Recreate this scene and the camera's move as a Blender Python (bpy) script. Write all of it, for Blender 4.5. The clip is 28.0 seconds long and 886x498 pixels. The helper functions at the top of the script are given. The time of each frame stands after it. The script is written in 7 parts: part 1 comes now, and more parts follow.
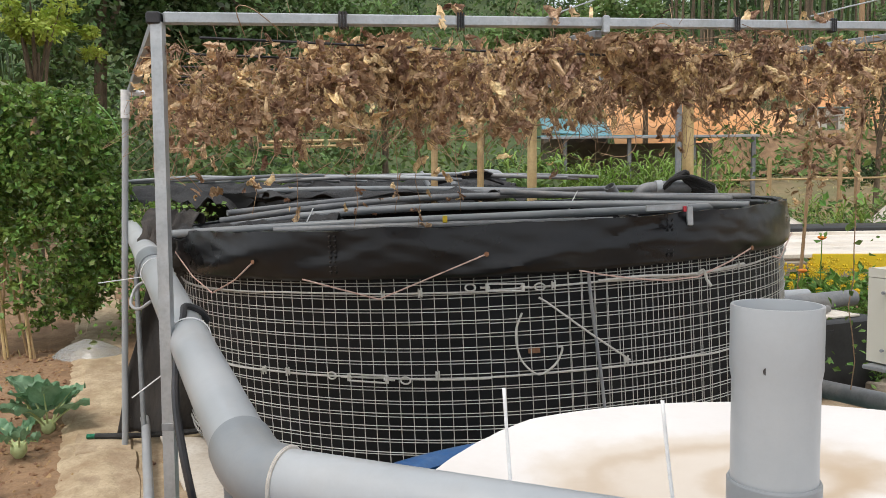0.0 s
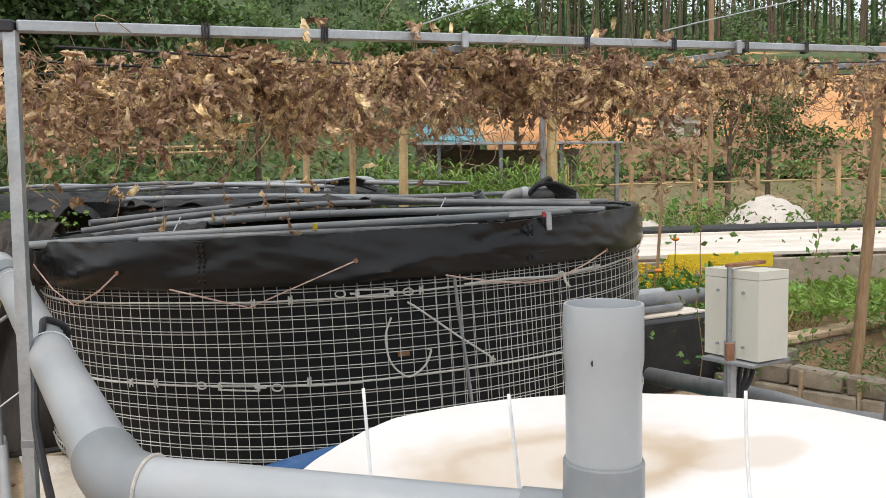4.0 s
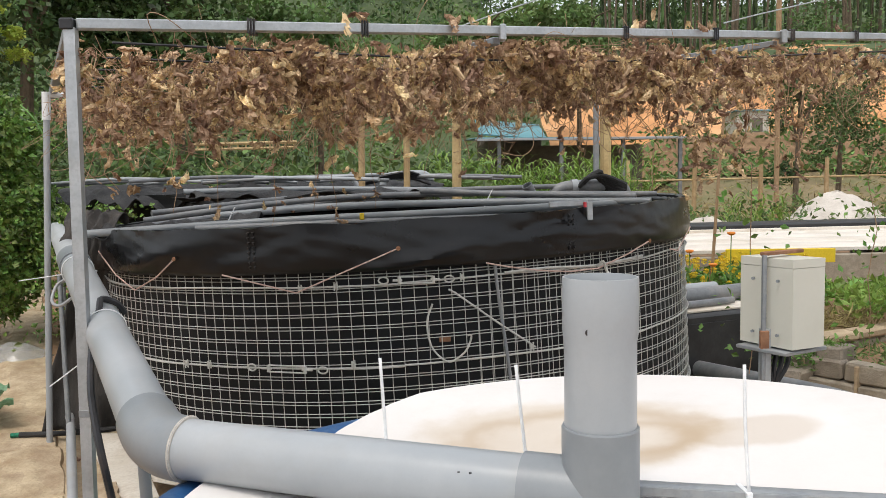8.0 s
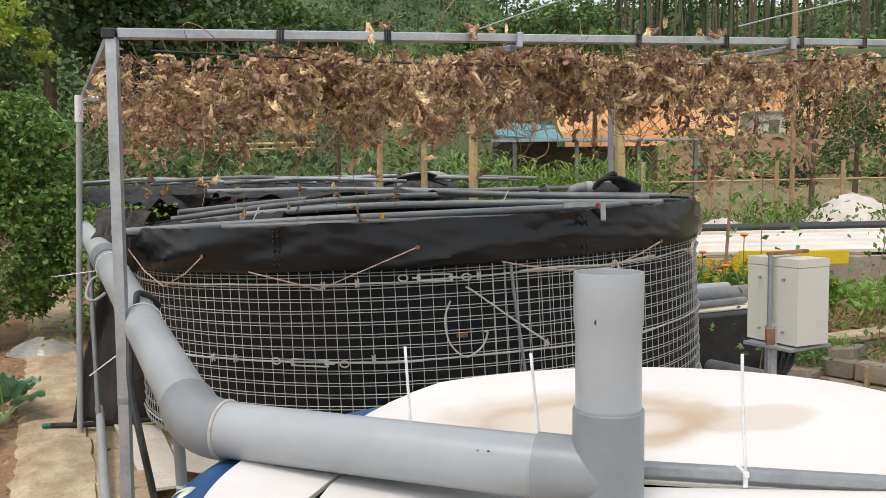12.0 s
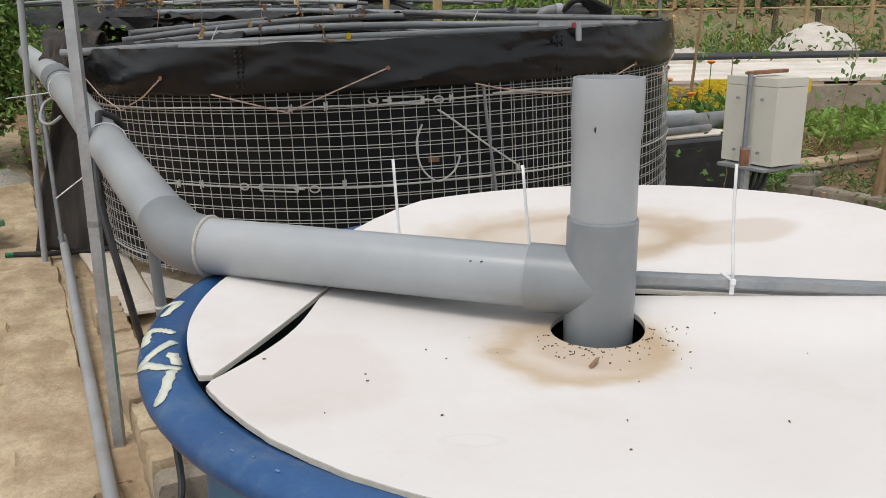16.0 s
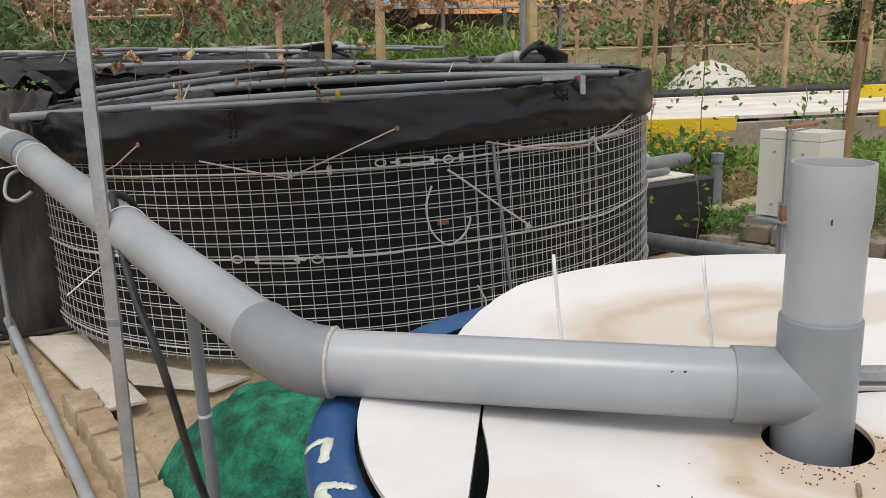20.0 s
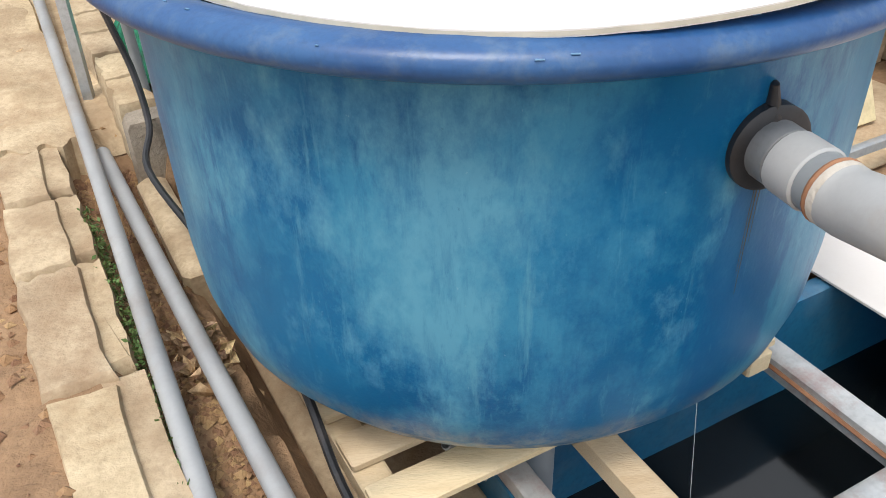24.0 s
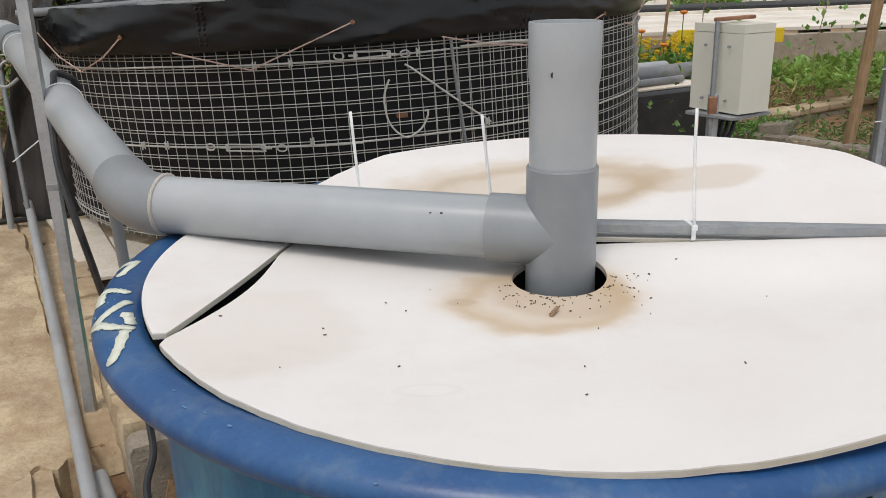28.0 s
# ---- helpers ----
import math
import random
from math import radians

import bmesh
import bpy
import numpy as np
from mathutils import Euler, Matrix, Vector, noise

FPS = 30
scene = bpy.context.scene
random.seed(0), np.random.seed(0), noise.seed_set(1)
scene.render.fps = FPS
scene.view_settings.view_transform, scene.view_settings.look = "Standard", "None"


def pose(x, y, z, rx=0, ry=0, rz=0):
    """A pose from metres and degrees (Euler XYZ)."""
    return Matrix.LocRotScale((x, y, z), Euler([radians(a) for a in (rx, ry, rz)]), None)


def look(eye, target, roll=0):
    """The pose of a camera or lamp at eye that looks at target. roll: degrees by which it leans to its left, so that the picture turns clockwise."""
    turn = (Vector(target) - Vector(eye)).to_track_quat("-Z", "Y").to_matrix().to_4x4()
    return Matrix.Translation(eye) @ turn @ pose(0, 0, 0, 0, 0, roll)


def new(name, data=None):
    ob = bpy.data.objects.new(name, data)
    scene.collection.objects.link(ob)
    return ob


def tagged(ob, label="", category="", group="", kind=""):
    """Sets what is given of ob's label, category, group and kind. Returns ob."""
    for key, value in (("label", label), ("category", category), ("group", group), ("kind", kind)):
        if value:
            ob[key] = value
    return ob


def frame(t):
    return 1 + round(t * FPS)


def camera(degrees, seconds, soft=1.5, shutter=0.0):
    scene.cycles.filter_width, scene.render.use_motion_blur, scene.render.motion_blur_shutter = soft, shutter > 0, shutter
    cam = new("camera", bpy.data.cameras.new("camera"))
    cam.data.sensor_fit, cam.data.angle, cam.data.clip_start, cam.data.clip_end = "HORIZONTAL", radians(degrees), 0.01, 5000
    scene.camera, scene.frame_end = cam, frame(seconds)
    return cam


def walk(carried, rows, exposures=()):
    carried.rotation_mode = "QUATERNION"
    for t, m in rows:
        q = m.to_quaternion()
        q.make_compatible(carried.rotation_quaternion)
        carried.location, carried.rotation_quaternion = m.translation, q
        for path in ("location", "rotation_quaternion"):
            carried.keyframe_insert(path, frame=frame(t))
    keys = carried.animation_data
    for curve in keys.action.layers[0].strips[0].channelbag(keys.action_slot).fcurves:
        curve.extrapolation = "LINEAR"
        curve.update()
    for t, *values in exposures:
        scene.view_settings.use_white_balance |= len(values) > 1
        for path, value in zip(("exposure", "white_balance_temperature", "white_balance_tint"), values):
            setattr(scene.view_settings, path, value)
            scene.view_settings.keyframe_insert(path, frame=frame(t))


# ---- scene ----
cam = camera(55.4, 28.0, soft=0.7)
PATH = [
    (0, (0.061, -0.028, 1.379), (0.021, 1.966, 1.221), -0.6),
    (0.5, (0.071, -0.021, 1.376), (0.061, 1.973, 1.22), -0.6),
    (1, (0.083, -0.03, 1.383), (0.122, 1.964, 1.229), -0.7),
    (1.5, (0.094, -0.032, 1.381), (0.197, 1.96, 1.23), -0.8),
    (2, (0.09, -0.05, 1.389), (0.246, 1.938, 1.236), -0.7),
    (2.5, (0.089, -0.063, 1.396), (0.266, 1.923, 1.243), -0.7),
    (3, (0.08, -0.027, 1.396), (0.292, 1.956, 1.243), -0.9),
    (3.5, (0.081, -0.057, 1.393), (0.33, 1.922, 1.244), -0.9),
    (5.5, (0.133, -0.224, 1.38), (0.363, 1.756, 1.228), -0.9),
    (6, (0.12, -0.214, 1.377), (0.291, 1.773, 1.224), -0.8),
    (6.5, (0.128, -0.214, 1.382), (0.253, 1.776, 1.229), -0.9),
    (7, (0.146, -0.213, 1.381), (0.254, 1.778, 1.227), -1.0),
    (7.5, (0.162, -0.201, 1.365), (0.264, 1.791, 1.211), -1.0),
    (8, (0.17, -0.199, 1.361), (0.268, 1.793, 1.207), -0.9),
    (8.5, (0.157, -0.189, 1.365), (0.254, 1.802, 1.211), -0.9),
    (9, (0.117, -0.151, 1.372), (0.208, 1.841, 1.216), -0.8),
    (9.5, (0.077, -0.14, 1.368), (0.164, 1.852, 1.214), -0.9),
    (10, (0.09, -0.165, 1.382), (0.174, 1.827, 1.231), -1.0),
    (10.5, (0.148, -0.235, 1.369), (0.229, 1.757, 1.219), -1.1),
    (11, (0.19, -0.288, 1.362), (0.27, 1.705, 1.212), -1.1),
    (11.5, (0.166, -0.298, 1.365), (0.241, 1.695, 1.215), -0.9),
    (13.5, (0.143, -0.407, 1.322), (0.171, 1.573, 1.042), -0.5),
    (14, (0.172, -0.394, 1.294), (0.217, 1.543, 0.799), -1.0),
    (14.5, (0.205, -0.394, 1.288), (0.359, 1.506, 0.681), -1.3),
    (15, (0.193, -0.379, 1.293), (0.434, 1.502, 0.657), -0.8),
    (15.5, (0.159, -0.349, 1.304), (0.365, 1.543, 0.689), -0.3),
    (16, (0.092, -0.281, 1.316), (0.25, 1.639, 0.779), -0.4),
    (16.5, (-0.026, -0.15, 1.314), (0.278, 1.78, 0.886), -0.8),
    (17, (-0.161, -0.035, 1.365), (0.269, 1.884, 1.002), -0.7),
    (17.5, (-0.223, 0.033, 1.428), (0.06, 1.993, 1.148), -0.7),
    (18, (-0.193, 0.113, 1.451), (-0.218, 2.1, 1.226), -0.7),
    (18.5, (-0.175, 0.124, 1.442), (-0.369, 2.103, 1.224), -0.7),
    (19, (-0.154, 0.141, 1.425), (-0.397, 2.109, 1.171), -0.7),
    (19.5, (-0.245, 0.074, 1.386), (-0.246, 2.048, 1.064), -0.9),
    (20, (-0.331, 0.008, 1.382), (0.081, 1.912, 0.926), -1.2),
    (20.5, (-0.356, -0.026, 1.352), (0.3, 1.77, 0.764), -1.5),
    (21, (-0.313, -0.069, 1.306), (0.518, 1.59, 0.558), -1.9),
    (21.5, (-0.308, -0.092, 1.238), (0.7, 1.399, 0.367), -2.0),
    (22, (-0.272, -0.148, 1.21), (0.718, 1.285, 0.227), -2.3),
    (22.5, (-0.189, -0.205, 1.154), (0.668, 1.281, 0.126), -1.6),
    (24.5, (0.298, -0.572, 1.166), (0.343, 1.058, 0.007), -2.2),
    (25, (0.365, -0.706, 1.213), (0.473, 1.032, 0.23), -2.0),
    (25.5, (0.378, -0.756, 1.24), (0.568, 1.069, 0.444), -1.5),
    (26, (0.361, -0.76, 1.255), (0.552, 1.109, 0.57), -0.9),
    (26.5, (0.341, -0.731, 1.261), (0.461, 1.159, 0.617), -0.5),
    (27, (0.299, -0.649, 1.271), (0.34, 1.242, 0.622), -0.6),
    (27.5, (0.215, -0.488, 1.281), (0.255, 1.404, 0.633), -1.1),
    (28, (0.127, -0.272, 1.298), (0.328, 1.616, 0.669), -1.4),
]
EXPOSURES = [(0, 0.15), (3, 0.2), (6, 0.15), (8, 0.14), (11.5, 0.14), (13, -0.05), (14, -0.50), (15, -0.48), (15.5, -0.40), (16, -0.15), (16.5, 0.0), (17, 0.12), (18, 0.85), (18.7, 1.0), (19.3, 0.75), (20, -0.08), (20.5, -0.38), (21, -0.48), (22, -0.28), (22.5, -0.25), (23.5, 0.25), (24.5, 0.75), (25, 0.27), (25.5, -0.3), (26, -0.38), (27, -0.15), (28, -0.15)]
walk(cam, [(t, look(eye, target, roll)) for t, eye, target, roll in PATH], EXPOSURES)

# ---- light ----
world = bpy.data.worlds.new("world")
scene.world = world
world.use_nodes = True
wn = world.node_tree
sky = wn.nodes.new("ShaderNodeTexSky")
sky.sky_type, sky.sun_disc = "NISHITA", False
sky.sun_elevation, sky.sun_rotation = radians(66), radians(209)
sky.air_density, sky.dust_density, sky.ozone_density = 1.0, 6.0, 1.0
soften = wn.nodes.new("ShaderNodeMixRGB")
soften.inputs[0].default_value = 0.6
soften.inputs[2].default_value = (9.0, 9.3, 9.6, 1)
wn.links.new(sky.outputs[0], soften.inputs[1])
wn.links.new(soften.outputs[0], wn.nodes["Background"].inputs[0])
wn.nodes["Background"].inputs[1].default_value = 0.13
sun = new("sun", bpy.data.lights.new("sun", "SUN"))
sun.data.energy, sun.data.angle, sun.data.color = 1.2, radians(14), (1.0, 0.96, 0.9)
sun.matrix_world = look((-3, -5.5, 14), (0, 0, 0))


# ---- mesh helpers ----
class Geo:
    """Collects vertices and faces of one mesh."""

    def __init__(self):
        self.v, self.f = [], []

    def add(self, verts, faces):
        n = len(self.v)
        self.v += [tuple(p) for p in verts]
        self.f += [tuple(i + n for i in q) for q in faces]
        return self

    def box(self, size, m=None, bevel=0.0):
        """A box with its edges cut off by bevel, centred on m."""
        hx, hy, hz = (s / 2 for s in size)
        m = m or Matrix()
        b = min(bevel, hx * 0.9, hy * 0.9, hz * 0.9)
        if b <= 0:
            vs = [Vector((x, y, z)) for x in (-hx, hx) for y in (-hy, hy) for z in (-hz, hz)]
            return self.add([m @ p for p in vs], [(0, 1, 3, 2), (4, 6, 7, 5), (0, 4, 5, 1), (2, 3, 7, 6), (0, 2, 6, 4), (1, 5, 7, 3)])
        rings = []
        for z, k in ((-hz, b), (-hz + b, 0), (hz - b, 0), (hz, b)):
            x, y, c = hx - k, hy - k, b
            rings.append([(-x + c, -y, z), (x - c, -y, z), (x, -y + c, z), (x, y - c, z), (x - c, y, z), (-x + c, y, z), (-x, y - c, z), (-x, -y + c, z)])
        vs = [m @ Vector(p) for r in rings for p in r]
        fs = [(8 * j + i, 8 * j + (i + 1) % 8, 8 * j + 8 + (i + 1) % 8, 8 * j + 8 + i) for j in range(3) for i in range(8)]
        fs += [tuple(range(7, -1, -1)), tuple(range(24, 32))]
        return self.add(vs, fs)

    def tube(self, pts, r, n=8, caps=True, squash=1.0):
        """A round bar through the points; r is one radius or one for each point."""
        pts = [Vector(p) for p in pts]
        rs = r if isinstance(r, (list, tuple)) else [r] * len(pts)
        t0 = (pts[1] - pts[0]).normalized()
        side = t0.cross(Vector((0, 0, 1)))
        side = side.normalized() if side.length > 0.05 else Vector((1, 0, 0))
        base = len(self.v)
        for i, p in enumerate(pts):
            a, b = pts[max(i - 1, 0)], pts[min(i + 1, len(pts) - 1)]
            t = (b - a).normalized()
            side = (side - t * side.dot(t)).normalized()
            up = side.cross(t)
            for k in range(n):
                c = 2 * math.pi * k / n
                self.v.append(tuple(p + side * (math.cos(c) * rs[i]) + up * (math.sin(c) * rs[i] * squash)))
        for i in range(len(pts) - 1):
            for k in range(n):
                a, b = base + i * n + k, base + i * n + (k + 1) % n
                self.f.append((a, a + n, b + n, b))
        if caps:
            self.f.append(tuple(base + k for k in range(n)))
            self.f.append(tuple(base + (len(pts) - 1) * n + k for k in range(n - 1, -1, -1)))
        return self

    def hollow(self, pts, r, wall, n=24):
        """An open pipe with a wall."""
        pts = [Vector(p) for p in pts]
        start = len(self.v)
        self.tube(pts, r, n, caps=False)
        inner = len(self.v)
        self.tube(list(reversed(pts)), r - wall, n, caps=False)
        # rims join the two skins
        m = len(pts)
        for a0, b0 in ((start, inner + (m - 1) * n), (start + (m - 1) * n, inner)):
            for k in range(n):
                pa = Vector(self.v[a0 + k])
                j = min(range(n), key=lambda q: (Vector(self.v[b0 + q]) - pa).length_squared)
                pa2 = Vector(self.v[a0 + (k + 1) % n])
                j2 = min(range(n), key=lambda q: (Vector(self.v[b0 + q]) - pa2).length_squared)
                self.f.append((a0 + k, a0 + (k + 1) % n, b0 + j2, b0 + j))
        return self

    def lathe(self, profile, n=48, m=None, a0=0.0, a1=2 * math.pi):
        """Turns a profile of (radius, height) round z."""
        m = m or Matrix()
        full = abs(a1 - a0 - 2 * math.pi) < 1e-6
        cols = n if full else n + 1
        base = len(self.v)
        for r, z in profile:
            for k in range(cols):
                a = a0 + (a1 - a0) * k / n
                self.v.append(tuple(m @ Vector((r * math.cos(a), r * math.sin(a), z))))
        for i in range(len(profile) - 1):
            for k in range(n):
                a, b = base + i * cols + k, base + i * cols + (k + 1) % cols
                self.f.append((a, b, b + cols, a + cols))
        return self

    def sheet(self, nu, nv, fn, closed=False):
        """A grid of points fn(u, v) with u and v from 0 to 1."""
        base = len(self.v)
        for j in range(nv + 1):
            for i in range(nu + 1):
                self.v.append(tuple(fn(i / nu, j / nv)))
        for j in range(nv):
            for i in range(nu):
                a = base + j * (nu + 1) + i
                self.f.append((a, a + 1, a + nu + 2, a + nu + 1))
        return self

    def mesh(self, name, smooth=True):
        me = bpy.data.meshes.new(name)
        me.from_pydata(self.v, [], self.f)
        me.update()
        if smooth:
            me.shade_smooth()
            me.set_sharp_from_angle(angle=radians(38))
        return me


def part(name, geo, material, parent=None, label="", smooth=True, m=None):
    """Links a mesh as one object under its thing."""
    me = geo if isinstance(geo, bpy.types.Mesh) else geo.mesh(name, smooth)
    if material and not me.materials:
        me.materials.append(material)
    ob = new(name, me)
    if parent:
        ob.parent = parent
    if m:
        ob.matrix_basis = m
    if label:
        ob["label"] = label
    return ob


def thing(name, label, category, m=None, group="", kind=""):
    ob = new(name)
    ob.empty_display_size = 0.1
    if m:
        ob.matrix_basis = m
    return tagged(ob, label, category, group, kind)


def thicken(ob, d, offset=0.0):
    mod = ob.modifiers.new("thickness", "SOLIDIFY")
    mod.thickness, mod.offset = d, offset
    return ob


def smooth_path(pts, n=6):
    """Catmull-Rom points through pts."""
    pts = [Vector(p) for p in pts]
    out = []
    for i in range(len(pts) - 1):
        p0, p1, p2, p3 = pts[max(i - 1, 0)], pts[i], pts[i + 1], pts[min(i + 2, len(pts) - 1)]
        for k in range(n):
            t = k / n
            out.append(0.5 * (2 * p1 + (p2 - p0) * t + (2 * p0 - 5 * p1 + 4 * p2 - p3) * t * t + (3 * p1 - p0 - 3 * p2 + p3) * t ** 3))
    return out + [pts[-1]]


rnd = random.Random(7)
noi = lambda x, y, z=0.0: noise.noise(Vector((x, y, z)))


# ---- materials ----
def mat(name, a, b, scale=8.0, rough=0.6, metal=0.0, bump=0.15, fine=60.0, vary=0.0, stretch=(1, 1, 1), island=False, dirt=None, dirt_amount=0.35, dirt_scale=3.0, spec=0.5, translucent=0.0, contrast=(0.35, 0.65), speck=0.45):
    """Two colours mixed by coarse and fine noise, with grain in the relief and stains of a third colour."""
    ma = bpy.data.materials.new(name)
    ma.use_nodes = True
    nt = ma.node_tree
    bs = nt.nodes["Principled BSDF"]
    tc = nt.nodes.new("ShaderNodeTexCoord")
    mp = nt.nodes.new("ShaderNodeMapping")
    mp.inputs["Scale"].default_value = stretch
    nt.links.new(tc.outputs["Object"], mp.inputs[0])

    def noise_tex(s, detail=5, r=0.6):
        n = nt.nodes.new("ShaderNodeTexNoise")
        n.inputs["Scale"].default_value, n.inputs["Detail"].default_value, n.inputs["Roughness"].default_value = s, detail, r
        nt.links.new(mp.outputs[0], n.inputs["Vector"])
        return n.outputs["Fac"]

    def ramp(fac, lo, hi):
        r = nt.nodes.new("ShaderNodeMapRange")
        r.inputs[1].default_value, r.inputs[2].default_value = lo, hi
        nt.links.new(fac, r.inputs[0])
        return r.outputs[0]

    def mixed(fac, c1, c2):
        m = nt.nodes.new("ShaderNodeMixRGB")
        for s, c in ((m.inputs[1], c1), (m.inputs[2], c2)):
            if isinstance(c, tuple):
                s.default_value = (*c, 1)
            else:
                nt.links.new(c, s)
        if isinstance(fac, float):
            m.inputs[0].default_value = fac
        else:
            nt.links.new(fac, m.inputs[0])
        return m.outputs[0]

    coarse, grain = noise_tex(scale), noise_tex(fine, 3)
    col = mixed(ramp(coarse, *contrast), a, b)
    dark = tuple(c * 0.72 for c in a)
    g = nt.nodes.new("ShaderNodeMath")
    g.operation = "MULTIPLY"
    g.inputs[1].default_value = speck
    nt.links.new(ramp(grain, 0.45, 0.75), g.inputs[0])
    col = mixed(g.outputs[0], col, dark)
    if dirt:
        d = nt.nodes.new("ShaderNodeMath")
        d.operation = "MULTIPLY"
        d.inputs[1].default_value = dirt_amount
        nt.links.new(ramp(noise_tex(dirt_scale, 8, 0.7), 0.5, 0.68), d.inputs[0])
        col = mixed(d.outputs[0], col, dirt)
    if vary or island:
        hsv = nt.nodes.new("ShaderNodeHueSaturation")
        if island:
            src = nt.nodes.new("ShaderNodeNewGeometry").outputs["Random Per Island"]
        else:
            src = nt.nodes.new("ShaderNodeObjectInfo").outputs["Random"]
        v = nt.nodes.new("ShaderNodeMapRange")
        v.inputs[3].default_value, v.inputs[4].default_value = 1 - vary, 1 + vary
        nt.links.new(src, v.inputs[0])
        nt.links.new(v.outputs[0], hsv.inputs["Value"])
        h = nt.nodes.new("ShaderNodeMapRange")
        h.inputs[3].default_value, h.inputs[4].default_value = 0.5 - vary * 0.05, 0.5 + vary * 0.05
        nt.links.new(src, h.inputs[0])
        nt.links.new(h.outputs[0], hsv.inputs["Hue"])
        nt.links.new(col, hsv.inputs["Color"])
        col = hsv.outputs[0]
    nt.links.new(col, bs.inputs["Base Color"])
    rr = nt.nodes.new("ShaderNodeMapRange")
    rr.inputs[3].default_value, rr.inputs[4].default_value = max(rough - 0.12, 0.03), min(rough + 0.12, 1)
    nt.links.new(coarse, rr.inputs[0])
    nt.links.new(rr.outputs[0], bs.inputs["Roughness"])
    bs.inputs["Metallic"].default_value = metal
    bs.inputs["Specular IOR Level"].default_value = spec
    if bump:
        bp = nt.nodes.new("ShaderNodeBump")
        bp.inputs["Strength"].default_value, bp.inputs["Distance"].default_value = bump, 0.01
        nt.links.new(grain, bp.inputs["Height"])
        nt.links.new(bp.outputs[0], bs.inputs["Normal"])
    if translucent:
        tr = nt.nodes.new("ShaderNodeBsdfTranslucent")
        nt.links.new(col, tr.inputs[0])
        ms = nt.nodes.new("ShaderNodeMixShader")
        ms.inputs[0].default_value = translucent
        nt.links.new(bs.outputs[0], ms.inputs[1])
        nt.links.new(tr.outputs[0], ms.inputs[2])
        nt.links.new(ms.outputs[0], nt.nodes["Material Output"].inputs[0])
    return ma


PVC = mat("grey_pvc", (0.315, 0.34, 0.36), (0.40, 0.42, 0.435), 3, 0.32, bump=0.015, fine=180, dirt=(0.3, 0.28, 0.25), dirt_amount=0.22, dirt_scale=5, speck=0.06)
PVC_FIT = mat("grey_pvc_fitting", (0.20, 0.22, 0.235), (0.26, 0.28, 0.295), 4, 0.38, bump=0.02, fine=160, dirt=(0.3, 0.26, 0.2), dirt_amount=0.25, speck=0.08)
PVC_WORN = mat("worn_pvc", (0.30, 0.31, 0.32), (0.37, 0.38, 0.385), 5, 0.42, bump=0.03, fine=140, dirt=(0.22, 0.17, 0.12), dirt_amount=0.4, speck=0.1)
PVC_CLEAN = mat("pale_pvc", (0.42, 0.44, 0.46), (0.52, 0.54, 0.55), 4, 0.35, bump=0.02, fine=140, dirt=(0.24, 0.20, 0.15), dirt_amount=0.3, speck=0.06)
PVC_POLE = mat("grey_pole", (0.15, 0.16, 0.17), (0.23, 0.24, 0.25), 6, 0.4, bump=0.05, dirt=(0.3, 0.26, 0.2), dirt_amount=0.3)
GALV = mat("galvanised_steel", (0.40, 0.43, 0.45), (0.52, 0.55, 0.57), 14, 0.42, metal=0.55, bump=0.05, fine=90, dirt=(0.30, 0.27, 0.23), dirt_amount=0.35)
GALV_DULL = mat("dull_galvanised_steel", (0.26, 0.28, 0.30), (0.36, 0.38, 0.39), 12, 0.5, metal=0.4, bump=0.06, dirt=(0.25, 0.18, 0.12), dirt_amount=0.4)
RUST = mat("rusted_steel", (0.22, 0.10, 0.05), (0.35, 0.18, 0.10), 20, 0.8, bump=0.3)
WIRE = mat("galvanised_wire", (0.56, 0.56, 0.53), (0.70, 0.70, 0.67), 20, 0.45, metal=0.3, bump=0.03, dirt=(0.3, 0.25, 0.18), dirt_amount=0.4)
CABLE = mat("steel_cable", (0.55, 0.55, 0.52), (0.68, 0.67, 0.63), 30, 0.5, metal=0.2, bump=0.3, fine=300)
LINER = mat("black_liner", (0.005, 0.005, 0.0055), (0.009, 0.009, 0.010), 3, 0.30, bump=0.04, fine=220, dirt=(0.03, 0.028, 0.026), dirt_amount=0.25, spec=0.4)
LINER_IN = mat("black_liner_dusty", (0.005, 0.0055, 0.0065), (0.011, 0.012, 0.014), 2, 0.5, bump=0.05, fine=120, dirt=(0.025, 0.025, 0.025), dirt_amount=0.3, spec=0.25)
NETGREY = mat("grey_net", (0.035, 0.032, 0.030), (0.075, 0.068, 0.062), 7, 0.9, bump=0.5, fine=240, dirt=(0.14, 0.115, 0.095), dirt_amount=0.4, stretch=(3, 3, 0.6))
NETBLACK = mat("black_shade_cloth", (0.010, 0.010, 0.011), (0.030, 0.030, 0.030), 9, 0.7, bump=0.5, fine=200, dirt=(0.07, 0.065, 0.06), dirt_amount=0.35, dirt_scale=6)
BLACKPIPE = mat("black_hose", (0.012, 0.013, 0.015), (0.03, 0.03, 0.034), 12, 0.45, bump=0.05, dirt=(0.18, 0.13, 0.09), dirt_amount=0.3)
ROPE = mat("pink_rope", (0.62, 0.42, 0.36), (0.72, 0.56, 0.50), 40, 0.85, bump=0.4, fine=400)
WHITE_TIE = mat("white_plastic", (0.75, 0.76, 0.77), (0.82, 0.83, 0.83), 10, 0.4, bump=0.02)
RIMBLUE = mat("blue_rim", (0.015, 0.070, 0.205), (0.028, 0.105, 0.26), 5, 0.36, bump=0.05, fine=120, dirt=(0.16, 0.20, 0.22), dirt_amount=0.3, dirt_scale=20)
